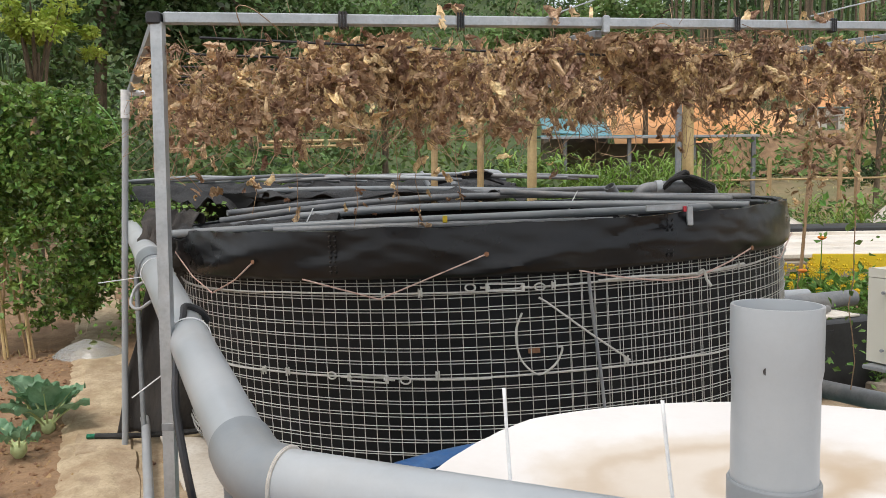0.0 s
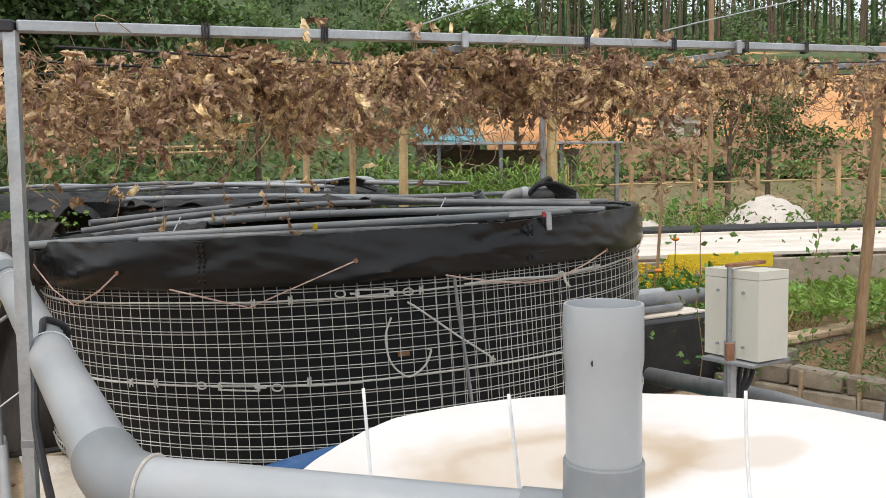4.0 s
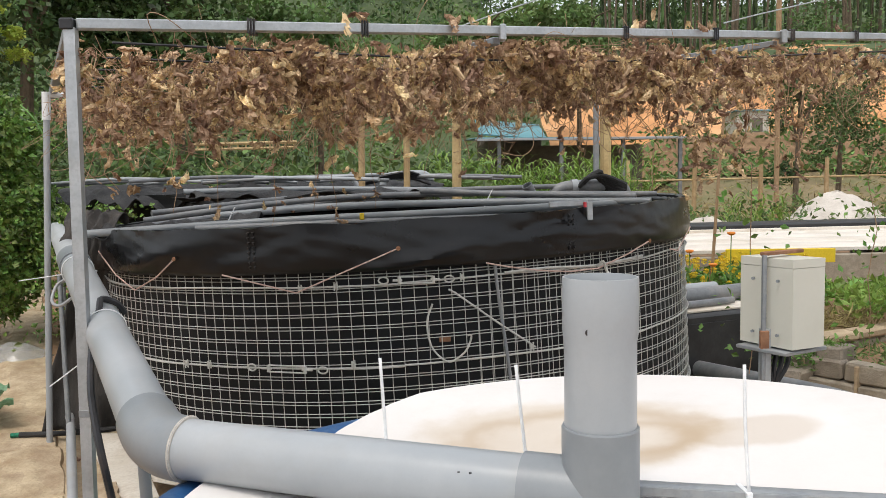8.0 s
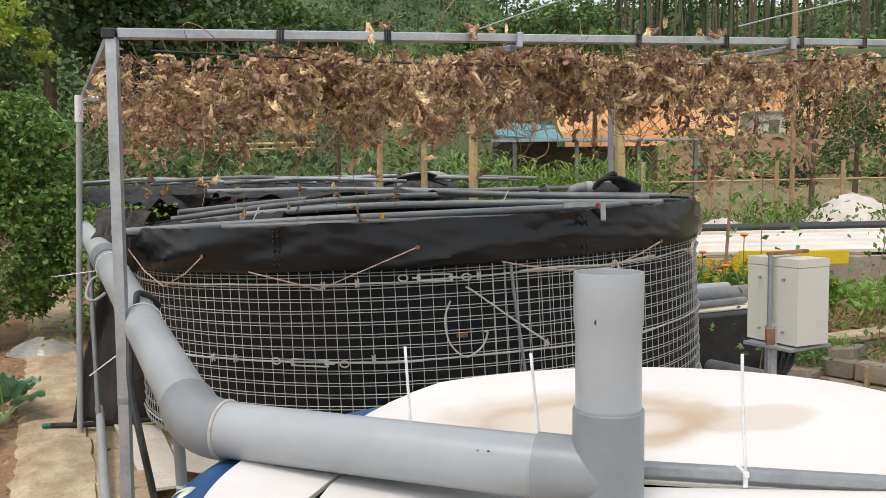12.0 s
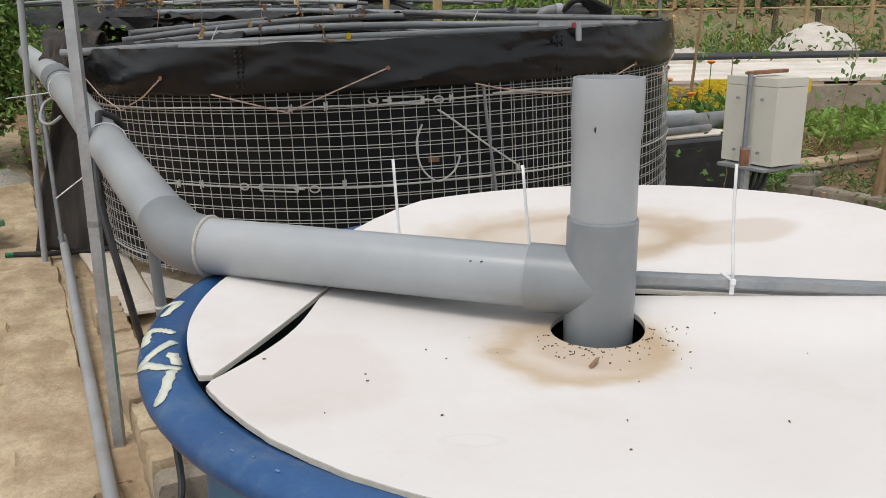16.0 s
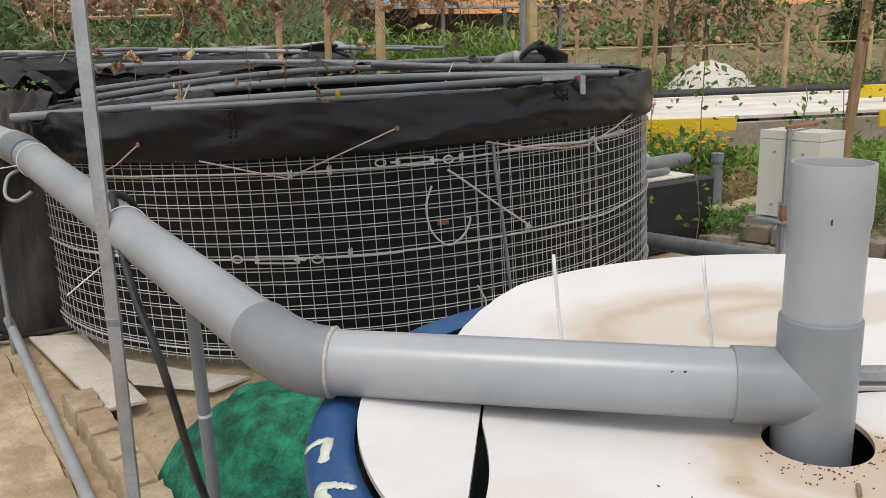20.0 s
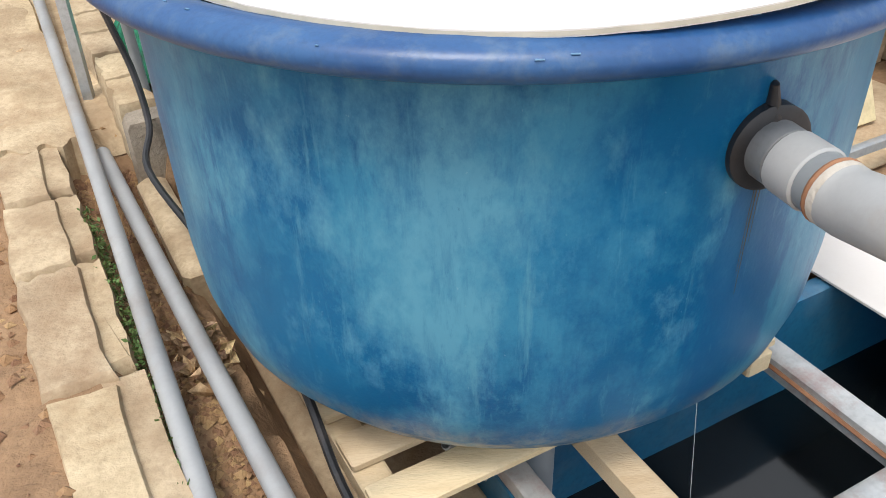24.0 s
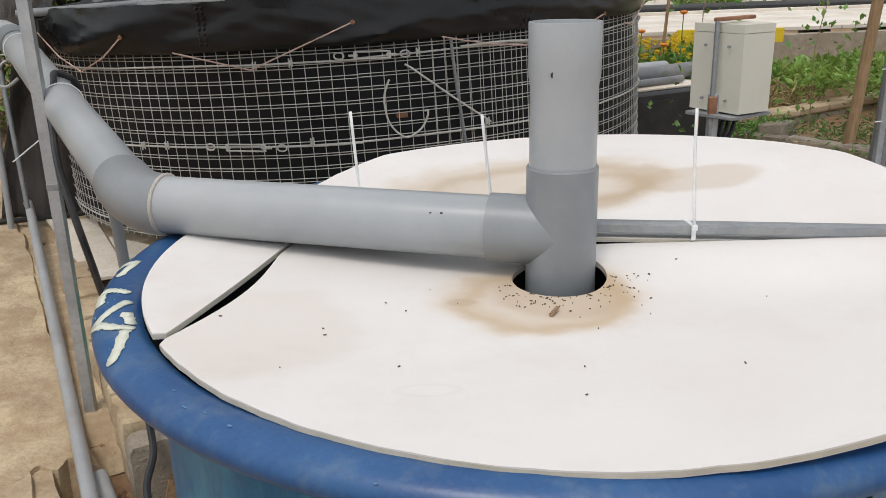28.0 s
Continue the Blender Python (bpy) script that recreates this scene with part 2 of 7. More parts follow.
ENCLOSURE = mat("cream_enclosure", (0.60, 0.59, 0.51), (0.65, 0.64, 0.56), 3, 0.4, bump=0.01, dirt=(0.50, 0.47, 0.38), dirt_amount=0.22, speck=0.04)
CARDBOARD = mat("cream_board", (0.68, 0.60, 0.36), (0.74, 0.66, 0.43), 3, 0.7, bump=0.05, dirt=(0.4, 0.3, 0.16), dirt_amount=0.3, dirt_scale=9)
PALE_BOARD = mat("pale_board", (0.62, 0.55, 0.45), (0.74, 0.69, 0.61), 3, 0.75, bump=0.08, dirt=(0.35, 0.24, 0.14), dirt_amount=0.5, dirt_scale=4)
PALLETWOOD = mat("pallet_wood", (0.52, 0.40, 0.25), (0.64, 0.53, 0.36), 3, 0.75, bump=0.25, fine=50, stretch=(1, 9, 9), vary=0.12, dirt=(0.28, 0.22, 0.15), dirt_amount=0.35)
SOIL = mat("brown_soil", (0.21, 0.125, 0.068), (0.36, 0.23, 0.13), 5, 0.95, bump=1.0, fine=45, dirt=(0.36, 0.24, 0.14), dirt_amount=0.4, dirt_scale=2)
CLOD = mat("soil_clod", (0.24, 0.13, 0.065), (0.38, 0.24, 0.13), 9, 0.95, bump=0.8, fine=70, island=True, vary=0.3)
PATHCON = mat("sandy_concrete", (0.36, 0.265, 0.165), (0.57, 0.46, 0.31), 7, 0.92, bump=0.45, fine=60, vary=0.08, dirt=(0.27, 0.165, 0.085), dirt_amount=0.6, dirt_scale=3.2)
BLOCK = mat("grey_block", (0.26, 0.22, 0.17), (0.38, 0.33, 0.26), 12, 0.95, bump=0.6, fine=90, vary=0.16, dirt=(0.12, 0.10, 0.06), dirt_amount=0.5)
EARTH = mat("orange_earth", (0.60, 0.28, 0.11), (0.75, 0.42, 0.20), 0.25, 0.95, bump=0.5, fine=2.5, dirt=(0.72, 0.50, 0.30), dirt_amount=0.6, dirt_scale=0.12)
SANDHEAP = mat("white_sand", (0.52, 0.47, 0.41), (0.66, 0.61, 0.55), 3, 0.95, bump=0.4, fine=40)
WOODPOLE = mat("wooden_pole", (0.30, 0.19, 0.10), (0.44, 0.30, 0.17), 10, 0.85, bump=0.4, stretch=(6, 6, 1), dirt=(0.14, 0.09, 0.05), dirt_amount=0.5)
BAMBOO = mat("dry_bamboo", (0.44, 0.30, 0.14), (0.58, 0.43, 0.22), 9, 0.7, bump=0.2, vary=0.2, dirt=(0.25, 0.15, 0.07), dirt_amount=0.4)
YELLOW = mat("yellow_board", (0.72, 0.50, 0.015), (0.80, 0.58, 0.03), 3, 0.5, bump=0.03)
RAFT = mat("white_raft", (0.66, 0.60, 0.52), (0.76, 0.71, 0.64), 2, 0.8, bump=0.1, dirt=(0.5, 0.4, 0.28), dirt_amount=0.4, dirt_scale=1.5)
TEALROOF = mat("teal_roof", (0.10, 0.26, 0.30), (0.16, 0.34, 0.38), 1, 0.5, bump=0.1)
SHEDWALL = mat("shed_wall", (0.14, 0.11, 0.09), (0.25, 0.21, 0.17), 2, 0.9, bump=0.2)
GREENNET = mat("green_net", (0.003, 0.085, 0.045), (0.03, 0.36, 0.20), 16, 0.75, bump=1.0, fine=110, dirt=(0.01, 0.05, 0.03), dirt_amount=0.7, dirt_scale=14)
WATER = mat("dark_water", (0.003, 0.004, 0.005), (0.006, 0.009, 0.010), 2, 0.08, bump=0.03, fine=9)
POOLBLUE = mat("blue_pool_wall", (0.01, 0.10, 0.22), (0.02, 0.16, 0.30), 4, 0.4, bump=0.03, dirt=(0.2, 0.25, 0.25), dirt_amount=0.3)
CUP = mat("white_cups", (0.74, 0.75, 0.77), (0.82, 0.83, 0.84), 10, 0.45, bump=0.03, vary=0.08)
TRAYBLACK = mat("black_tray", (0.012, 0.012, 0.013), (0.03, 0.03, 0.03), 8, 0.5, bump=0.1)
PLASTIC_FILM = mat("clear_film", (0.45, 0.46, 0.44), (0.62, 0.63, 0.62), 6, 0.2, bump=0.5, fine=12)
PLASTIC_FILM.node_tree.nodes["Principled BSDF"].inputs["Alpha"].default_value = 0.34
DEADLEAF = mat("dead_leaf", (0.24, 0.14, 0.072), (0.86, 0.64, 0.42), 22, 0.9, bump=0.4, fine=120, island=True, vary=0.5, translucent=0.1, spec=0.2)
DEADLEAF_P = mat("dead_leaf_piece", (0.28, 0.165, 0.085), (0.85, 0.63, 0.42), 2.2, 0.9, bump=0.4, fine=9, vary=0.42, translucent=0.1, spec=0.2)
DEADSTEM = mat("dead_stem", (0.24, 0.15, 0.09), (0.46, 0.32, 0.20), 12, 0.9, bump=0.2)
LEAF = mat("green_leaf", (0.09, 0.20, 0.04), (0.22, 0.38, 0.08), 8, 0.5, bump=0.1, island=True, vary=0.4, translucent=0.3)
LEAF_P = mat("green_leaf_piece", (0.09, 0.20, 0.04), (0.24, 0.40, 0.09), 8, 0.5, bump=0.1, vary=0.4, translucent=0.3)
LEAFBEAN = mat("bean_leaf", (0.055, 0.125, 0.022), (0.30, 0.43, 0.10), 9, 0.36, bump=0.1, island=True, vary=0.5, translucent=0.3)
LEAFBEAN_P = mat("bean_leaf_piece", (0.10, 0.20, 0.04), (0.38, 0.50, 0.14), 1.5, 0.45, bump=0.1, vary=0.45, translucent=0.3)
LEAFDARK = mat("forest_leaf", (0.04, 0.08, 0.026), (0.14, 0.215, 0.065), 1.2, 0.6, bump=0.1, island=True, vary=0.5, translucent=0.25)
LEAFMID = mat("hill_leaf", (0.09, 0.16, 0.045), (0.20, 0.29, 0.085), 0.6, 0.6, bump=0.1, island=True, vary=0.45, translucent=0.25)
LEAFBRIGHT = mat("bright_leaf", (0.14, 0.25, 0.04), (0.30, 0.42, 0.09), 3, 0.5, bump=0.1, island=True, vary=0.3, translucent=0.35)
LEAFYELLOW = mat("yellow_leaf", (0.26, 0.36, 0.04), (0.42, 0.48, 0.08), 3, 0.55, bump=0.1, island=True, vary=0.25, translucent=0.3)
KOHL = mat("kohlrabi_leaf", (0.13, 0.27, 0.14), (0.25, 0.40, 0.24), 9, 0.45, bump=0.25, fine=40, vary=0.15, translucent=0.2)
BULB = mat("kohlrabi_bulb", (0.42, 0.50, 0.22), (0.52, 0.58, 0.30), 6, 0.5, bump=0.05)
DRYGRASS = mat("dry_grass", (0.26, 0.21, 0.09), (0.40, 0.33, 0.15), 5, 0.9, bump=0.1, island=True, vary=0.3)
BARK = mat("bark", (0.10, 0.075, 0.05), (0.20, 0.15, 0.10), 8, 0.95, bump=0.6, stretch=(3, 3, 1))
FLOWER = mat("yellow_flower", (0.75, 0.52, 0.02), (0.85, 0.62, 0.04), 8, 0.6, bump=0.05, island=True, vary=0.15)
ORANGE = mat("orange_flower", (0.75, 0.20, 0.02), (0.85, 0.30, 0.03), 8, 0.6, bump=0.05)
TEAL = mat("teal_fitting", (0.10, 0.24, 0.23), (0.17, 0.32, 0.30), 12, 0.5, bump=0.05, dirt=(0.3, 0.26, 0.2), dirt_amount=0.3)
RED = mat("red_plastic", (0.55, 0.03, 0.05), (0.65, 0.06, 0.08), 8, 0.4, bump=0.03)
PINKCLOTH = mat("pink_mesh", (0.50, 0.36, 0.34), (0.60, 0.47, 0.45), 20, 0.8, bump=0.3)
GALVPAINT = mat("frame_steel", (0.42, 0.44, 0.45), (0.55, 0.56, 0.56), 9, 0.4, metal=0.3, bump=0.05, dirt=(0.28, 0.10, 0.07), dirt_amount=0.6, dirt_scale=7)
GLUE = mat("old_glue", (0.46, 0.42, 0.36), (0.62, 0.60, 0.56), 25, 0.7, bump=0.4, dirt=(0.30, 0.20, 0.12), dirt_amount=0.6, dirt_scale=25)


def tank_material():
    """Faded blue fibreglass: chalky patches that run down as brush-like streaks."""
    ma = mat("faded_blue", (0.0, 0.085, 0.215), (0.001, 0.118, 0.27), 3, 0.42, bump=0.05, fine=150, speck=0.12, spec=0.3)
    nt = ma.node_tree
    bs = nt.nodes["Principled BSDF"]
    old = bs.inputs["Base Color"].links[0].from_socket
    tc = nt.nodes.new("ShaderNodeTexCoord")

    def field(scale, stretch, lo, hi, detail=7):
        mp = nt.nodes.new("ShaderNodeMapping")
        mp.inputs["Scale"].default_value = stretch
        mp.inputs["Rotation"].default_value = (0, 0, radians(-24))
        nt.links.new(tc.outputs["Object"], mp.inputs[0])
        n = nt.nodes.new("ShaderNodeTexNoise")
        n.inputs["Scale"].default_value, n.inputs["Detail"].default_value, n.inputs["Roughness"].default_value = scale, detail, 0.70
        n.inputs["Distortion"].default_value = 0.0
        nt.links.new(mp.outputs[0], n.inputs["Vector"])
        r = nt.nodes.new("ShaderNodeMapRange")
        r.inputs[1].default_value, r.inputs[2].default_value = lo, hi
        nt.links.new(n.outputs["Fac"], r.inputs[0])
        return r.outputs[0]

    def over(fac, base, colour, amount):
        k = nt.nodes.new("ShaderNodeMath")
        k.operation = "MULTIPLY"
        k.inputs[1].default_value = amount
        nt.links.new(fac, k.inputs[0])
        m = nt.nodes.new("ShaderNodeMixRGB")
        nt.links.new(k.outputs[0], m.inputs[0])
        nt.links.new(base, m.inputs[1])
        m.inputs[2].default_value = (*colour, 1)
        return m.outputs[0]

    c = over(field(2.1, (1, 1, 0.75), 0.45, 0.56, 15), old, (0.036, 0.21, 0.35), 0.85)
    c = over(field(3.4, (1, 1, 0.6), 0.50, 0.63, 15), c, (0.11, 0.32, 0.44), 0.7)
    c = over(field(5.2, (1, 1, 0.26), 0.52, 0.59, 15), c, (0.0, 0.08, 0.22), 0.8)
    c = over(field(34, (1, 1, 0.16), 0.53, 0.64, 12), c, (0.0, 0.09, 0.22), 0.28)
    c = over(field(26, (1, 1, 0.10), 0.58, 0.68, 10), c, (0.12, 0.33, 0.42), 0.35)
    c = over(field(90, (1, 1, 0.7), 0.68, 0.76), c, (0.40, 0.52, 0.54), 0.45)
    c = over(field(48, (1, 1, 0.9), 0.66, 0.72), c, (0.02, 0.10, 0.17), 0.4)
    # scale and grit gather on the round of the bottom
    g = nt.nodes.new("ShaderNodeSeparateXYZ")
    nt.links.new(tc.outputs["Object"], g.inputs[0])
    h = nt.nodes.new("ShaderNodeMapRange")
    h.inputs[1].default_value, h.inputs[2].default_value = 0.14, 0.03
    nt.links.new(g.outputs[2], h.inputs[0])
    k = nt.nodes.new("ShaderNodeMath")
    k.operation = "MULTIPLY"
    nt.links.new(h.outputs[0], k.inputs[0])
    nt.links.new(field(26, (1, 1, 1), 0.40, 0.58), k.inputs[1])
    c = over(k.outputs[0], c, (0.40, 0.36, 0.27), 0.85)
    nt.links.new(c, bs.inputs["Base Color"])
    return ma


def lid_material(name, spots):
    """White board with brown water stains: spots are (x, y, radius, strength)."""
    ma = mat(name, (0.675, 0.645, 0.62), (0.715, 0.695, 0.675), 2.5, 0.72, spec=0.25, bump=0.012, fine=140, dirt=(0.52, 0.46, 0.40), dirt_amount=0.22, dirt_scale=3, speck=0.05)
    nt = ma.node_tree
    bs = nt.nodes["Principled BSDF"]
    c = bs.inputs["Base Color"].links[0].from_socket
    tc = nt.nodes.new("ShaderNodeTexCoord")
    n = nt.nodes.new("ShaderNodeTexNoise")
    n.inputs["Scale"].default_value, n.inputs["Detail"].default_value = 11, 6
    nt.links.new(tc.outputs["Object"], n.inputs["Vector"])
    for x, y, rad, strength, squeeze, col, hollow in spots:
        sub = nt.nodes.new("ShaderNodeVectorMath")
        sub.operation = "SUBTRACT"
        sub.inputs[1].default_value = (x, y, 0)
        nt.links.new(tc.outputs["Object"], sub.inputs[0])
        mul = nt.nodes.new("ShaderNodeVectorMath")
        mul.operation = "MULTIPLY"
        mul.inputs[1].default_value = (1, squeeze, 0)
        nt.links.new(sub.outputs[0], mul.inputs[0])
        ln = nt.nodes.new("ShaderNodeVectorMath")
        ln.operation = "LENGTH"
        nt.links.new(mul.outputs[0], ln.inputs[0])
        warp = nt.nodes.new("ShaderNodeMath")
        warp.operation = "MULTIPLY_ADD"
        warp.inputs[1].default_value = rad * 0.5
        nt.links.new(n.outputs["Fac"], warp.inputs[0])
        nt.links.new(ln.outputs["Value"], warp.inputs[2])
        r = nt.nodes.new("ShaderNodeMapRange")
        r.interpolation_type = "SMOOTHSTEP"
        r.inputs[1].default_value, r.inputs[2].default_value = rad * 1.27, rad * 0.95
        r.inputs[4].default_value = strength
        nt.links.new(warp.outputs[0], r.inputs[0])
        if hollow:
            # only the tide line of the stain stays dark
            r2 = nt.nodes.new("ShaderNodeMapRange")
            r2.interpolation_type = "SMOOTHSTEP"
            r2.inputs[1].default_value, r2.inputs[2].default_value = rad * (1.15 - hollow), rad * 1.15
            nt.links.new(warp.outputs[0], r2.inputs[0])
            both = nt.nodes.new("ShaderNodeMath")
            both.operation = "MULTIPLY"
            nt.links.new(r.outputs[0], both.inputs[0])
            nt.links.new(r2.outputs[0], both.inputs[1])
            r = both
        m = nt.nodes.new("ShaderNodeMixRGB")
        nt.links.new(r.outputs[0], m.inputs[0])
        nt.links.new(c, m.inputs[1])
        m.inputs[2].default_value = (*col, 1)
        c = m.outputs[0]
    nt.links.new(c, bs.inputs["Base Color"])
    return ma


TANKBLUE = tank_material()


# ---- ground and distance ----
U, V = Vector((0.920, 0.392, 0)), Vector((-0.392, 0.920, 0))


def sw(x, y):
    return -0.392 * x + 0.920 * y, 0.920 * x + 0.392 * y


def step(x, a, b):
    t = min(max((x - a) / (b - a), 0), 1)
    return t * t * (3 - 2 * t)


def at(s, w, z=0.0):
    """A place given along the path (s), across it (w) and by height."""
    return Vector((0.920 * w - 0.392 * s, 0.392 * w + 0.920 * s, z))


def wall_w(s):
    """Where the low block wall of the bed stands, across the garden."""
    return 4.42 + 0.2 * (3.4 - min(max(s, 1.2), 3.4))


def ground_sw(s, w):
    x, y, _ = at(s, w)
    z = 0.03 + 0.042 * min(max(s - 2.0, 0), 6)
    z += 0.09 * step(w, 0.25, 0.9) * step(s, 2.1, 2.9)
    z += 0.010 * noi(x * 4, y * 4) + 0.02 * noi(x * 0.9, y * 0.9, 3)
    if w < -0.1:
        z += 0.02 * noi(x * 9, y * 9, 1) + 0.012 * noi(x * 21, y * 21, 4)
    # trench beside the path
    z -= (0.12 + 0.03 * noi(x * 12, y * 12, 6)) * step(w, -0.03, 0.09) * (1 - step(w, 0.285, 0.30)) * step(s, -2.2, -1.6) * (1 - step(s, 1.95, 2.1))
    # low yard under and beside the blue tank
    low = step(w + 0.02 * noi(s * 7, 4), 0.23, 0.31) * (1 - step(s, 1.72, 1.78))
    z = z * (1 - low) + (-0.29 + 0.012 * noi(x * 5, y * 5)) * low
    # shelf of ground between the yard and the block wall
    over_wall = step(w - wall_w(s), 0.08, 0.16)
    shelf = step(w, 1.75, 1.85) * step(s, 1.68, 1.76) * (1 - step(s, 3.2, 4.6)) * (1 - over_wall)
    knoll = 0.17 * step(s, 1.80, 1.90) * (1 - step(s, 2.3, 3.0)) * step(w, 2.95, 3.15) * (1 - step(w, 3.85, 4.1))
    z = z * (1 - shelf) + (0.05 + knoll + 0.015 * noi(x * 6, y * 6)) * shelf
    bed = over_wall * step(s, 1.5, 1.8)
    z = z * (1 - bed) + (0.17 + 0.11 * step(s, 3.62, 3.78) + 0.02 * noi(x * 6, y * 6)) * bed
    # pit that holds the pool
    z -= 0.75 * step(w, 0.58, 0.60) * (1 - step(w, 2.08, 2.10)) * (1 - step(s, 0.60, 0.62)) * step(s, -1.62, -1.6)
    return z + step(y, 14, 40) * (1.3 + 0.3 * noi(x * 0.1, y * 0.1))


def ground_z(x, y):
    return ground_sw(*sw(x, y))


ws = [-400, -150, -60, -30, -18, -12, -8, -5, -3.5] + [-2.5 + 0.1 * i for i in range(18)] + [-0.7 + 0.035 * i for i in range(40)] + [0.7 + 0.07 * i for i in range(60)] + [5 + 0.3 * i for i in range(12)] + [9, 11, 14, 20, 35, 60, 150, 400]
ss = [-400, -120, -40, -15, -6, -3, -2] + [-1.65 + 0.05 * i for i in range(40)] + [0.35 + 0.035 * i for i in range(80)] + [3.2 + 0.1 * i for i in range(34)] + [6.7 + 0.4 * i for i in range(12)] + [12, 14, 17, 21, 27, 35, 50, 90, 400]
g = Geo()
g.v = [tuple(at(s, w, ground_sw(s, w))) for s in ss for w in ws]
g.f = [(j * len(ws) + i, j * len(ws) + i + 1, (j + 1) * len(ws) + i + 1, (j + 1) * len(ws) + i) for j in range(len(ss) - 1) for i in range(len(ws) - 1)]
ground = part("ground", g, SOIL)
tagged(ground, "bare brown garden soil with loose crumbs", "ground", kind="structure")


def hill_z(x, y):
    cut = step(x, 5, 9) * (1 - step(x, 34, 40))
    base = 15.5 * step(y, 24, 75) * (1.05 + 0.25 * noi(x * 0.02, 1.3)) + 1.0 * noi(x * 0.08, y * 0.08)
    rise = base - 0.5 + 3.5 * step(y, 20, 26) * step(-x, -2, 14)
    terrace = -0.3 + 1.7 * step(y, 18, 25) + 1.3 * step(y, 25.4, 27) + (2.2 + 2.3 * step(x, 8.5, 18)) * step(y, 33.5, 36) + 9 * step(y, 40, 75) + 0.15 * noi(x * 0.5, y * 0.5)
    return rise * (1 - cut) + terrace * cut


g = Geo()
g.sheet(110, 110, lambda u, v: (lambda x, y: (x, y, hill_z(x, y)))(-70 + 150 * u, 17 + 73 * v))
hill = part("hillside", g, mat("hill_ground", (0.05, 0.085, 0.03), (0.10, 0.13, 0.05), 0.3, 0.95, bump=0.4, fine=3))
tagged(hill, "wooded hillside behind the garden", "hill", kind="structure")

# bare cutting in the slope
g = Geo()
g.sheet(60, 16, lambda u, v: (lambda x: (x, 32.6 + 3.4 * v + 0.8 * noi(x * 0.2, v * 2), 2.6 + (2.1 + 2.4 * step(x, 8.5, 18)) * v + 0.35 * noi(x * 0.35, v * 3)))(6.0 + 26 * u))
bank = Geo().sheet(70, 8, lambda u, v: (lambda x, y: (x, y, hill_z(x, y) + 0.12 + 0.12 * noi(x * 1.3, y * 1.3)))(5.5 + 30 * u, 24.8 + 2.9 * v))
field = Geo().sheet(60, 12, lambda u, v: (lambda x, y: (x, y, max(hill_z(x, y), ground_z(x, y)) + 0.05 + 0.06 * noi(x * 0.9, y * 0.9)))(3.4 + 32 * u, 16.2 + 8.8 * v))
tagged(part("field", field, mat("field_ground", (0.17, 0.14, 0.07), (0.30, 0.23, 0.13), 0.8, 0.95, bump=0.6, fine=9, dirt=(0.10, 0.14, 0.05), dirt_amount=0.6, dirt_scale=0.7)), "dry trodden field beyond the beds", "field", kind="structure")
tagged(part("earth_bank", bank, SOIL), "brown earth bank at the end of the field", "earth bank", kind="structure")
cutting = part("earth_cutting", g, EARTH)
tagged(cutting, "bare orange earth cutting on the hillside", "earth bank", kind="structure")


# ---- leaves ----
def leaf(geo, p, size, rng, droop=0.0, wide=0.6):
    """One pointed leaf folded along its rib."""
    d = Vector((rng.gauss(0, 1), rng.gauss(0, 1), rng.gauss(0, 0.7) - droop))
    d = d.normalized() if d.length > 0.01 else Vector((1, 0, 0))
    s = d.cross(Vector((rng.gauss(0, 1), rng.gauss(0, 1), rng.gauss(0, 1))))
    s = s.normalized() if s.length > 0.01 else Vector((0, 0, 1))
    n = d.cross(s)
    p = Vector(p)
    h = size * wide * 0.5
    geo.add([p, p + d * size * 0.45 + s * h + n * h * 0.4, p + d * size, p + d * size * 0.45 - s * h + n * h * 0.4, p + d * size * 0.5], [(0, 1, 4), (1, 2, 4), (2, 3, 4), (3, 0, 4)])


def flat_leaf(geo, p, size, rng, droop=0.2, wide=0.5):
    """A far leaf spray: one bent quad."""
    d = Vector((rng.gauss(0, 1), rng.gauss(0, 1), rng.gauss(0, 0.8) - droop)).normalized()
    s = d.cross(Vector((rng.gauss(0, 1), rng.gauss(0, 1), rng.gauss(0, 1)))).normalized() * size * wide * 0.5
    p = Vector(p)
    geo.add([p, p + d * size * 0.5 + s, p + d * size, p + d * size * 0.5 - s], [(0, 1, 2, 3)])


def crown(geo, centre, radii, n, size, rng, clumps=14, droop=0.2):
    """Leaves in uneven clumps round a centre."""
    centre = Vector(centre)
    for c in range(clumps):
        q = Vector((rng.gauss(0, 0.5) * radii[0], rng.gauss(0, 0.5) * radii[1], rng.gauss(0, 0.45) * radii[2])) + centre
        k = rng.uniform(0.22, 0.45)
        for i in range(n // clumps):
            a = Vector((rng.gauss(0, 1), rng.gauss(0, 1), rng.gauss(0, 1))).normalized() * rng.uniform(0.6, 1.0)
            flat_leaf(geo, q + Vector((a.x * radii[0] * k, a.y * radii[1] * k, a.z * radii[2] * k)), size * rng.uniform(0.6, 1.3), rng, droop)


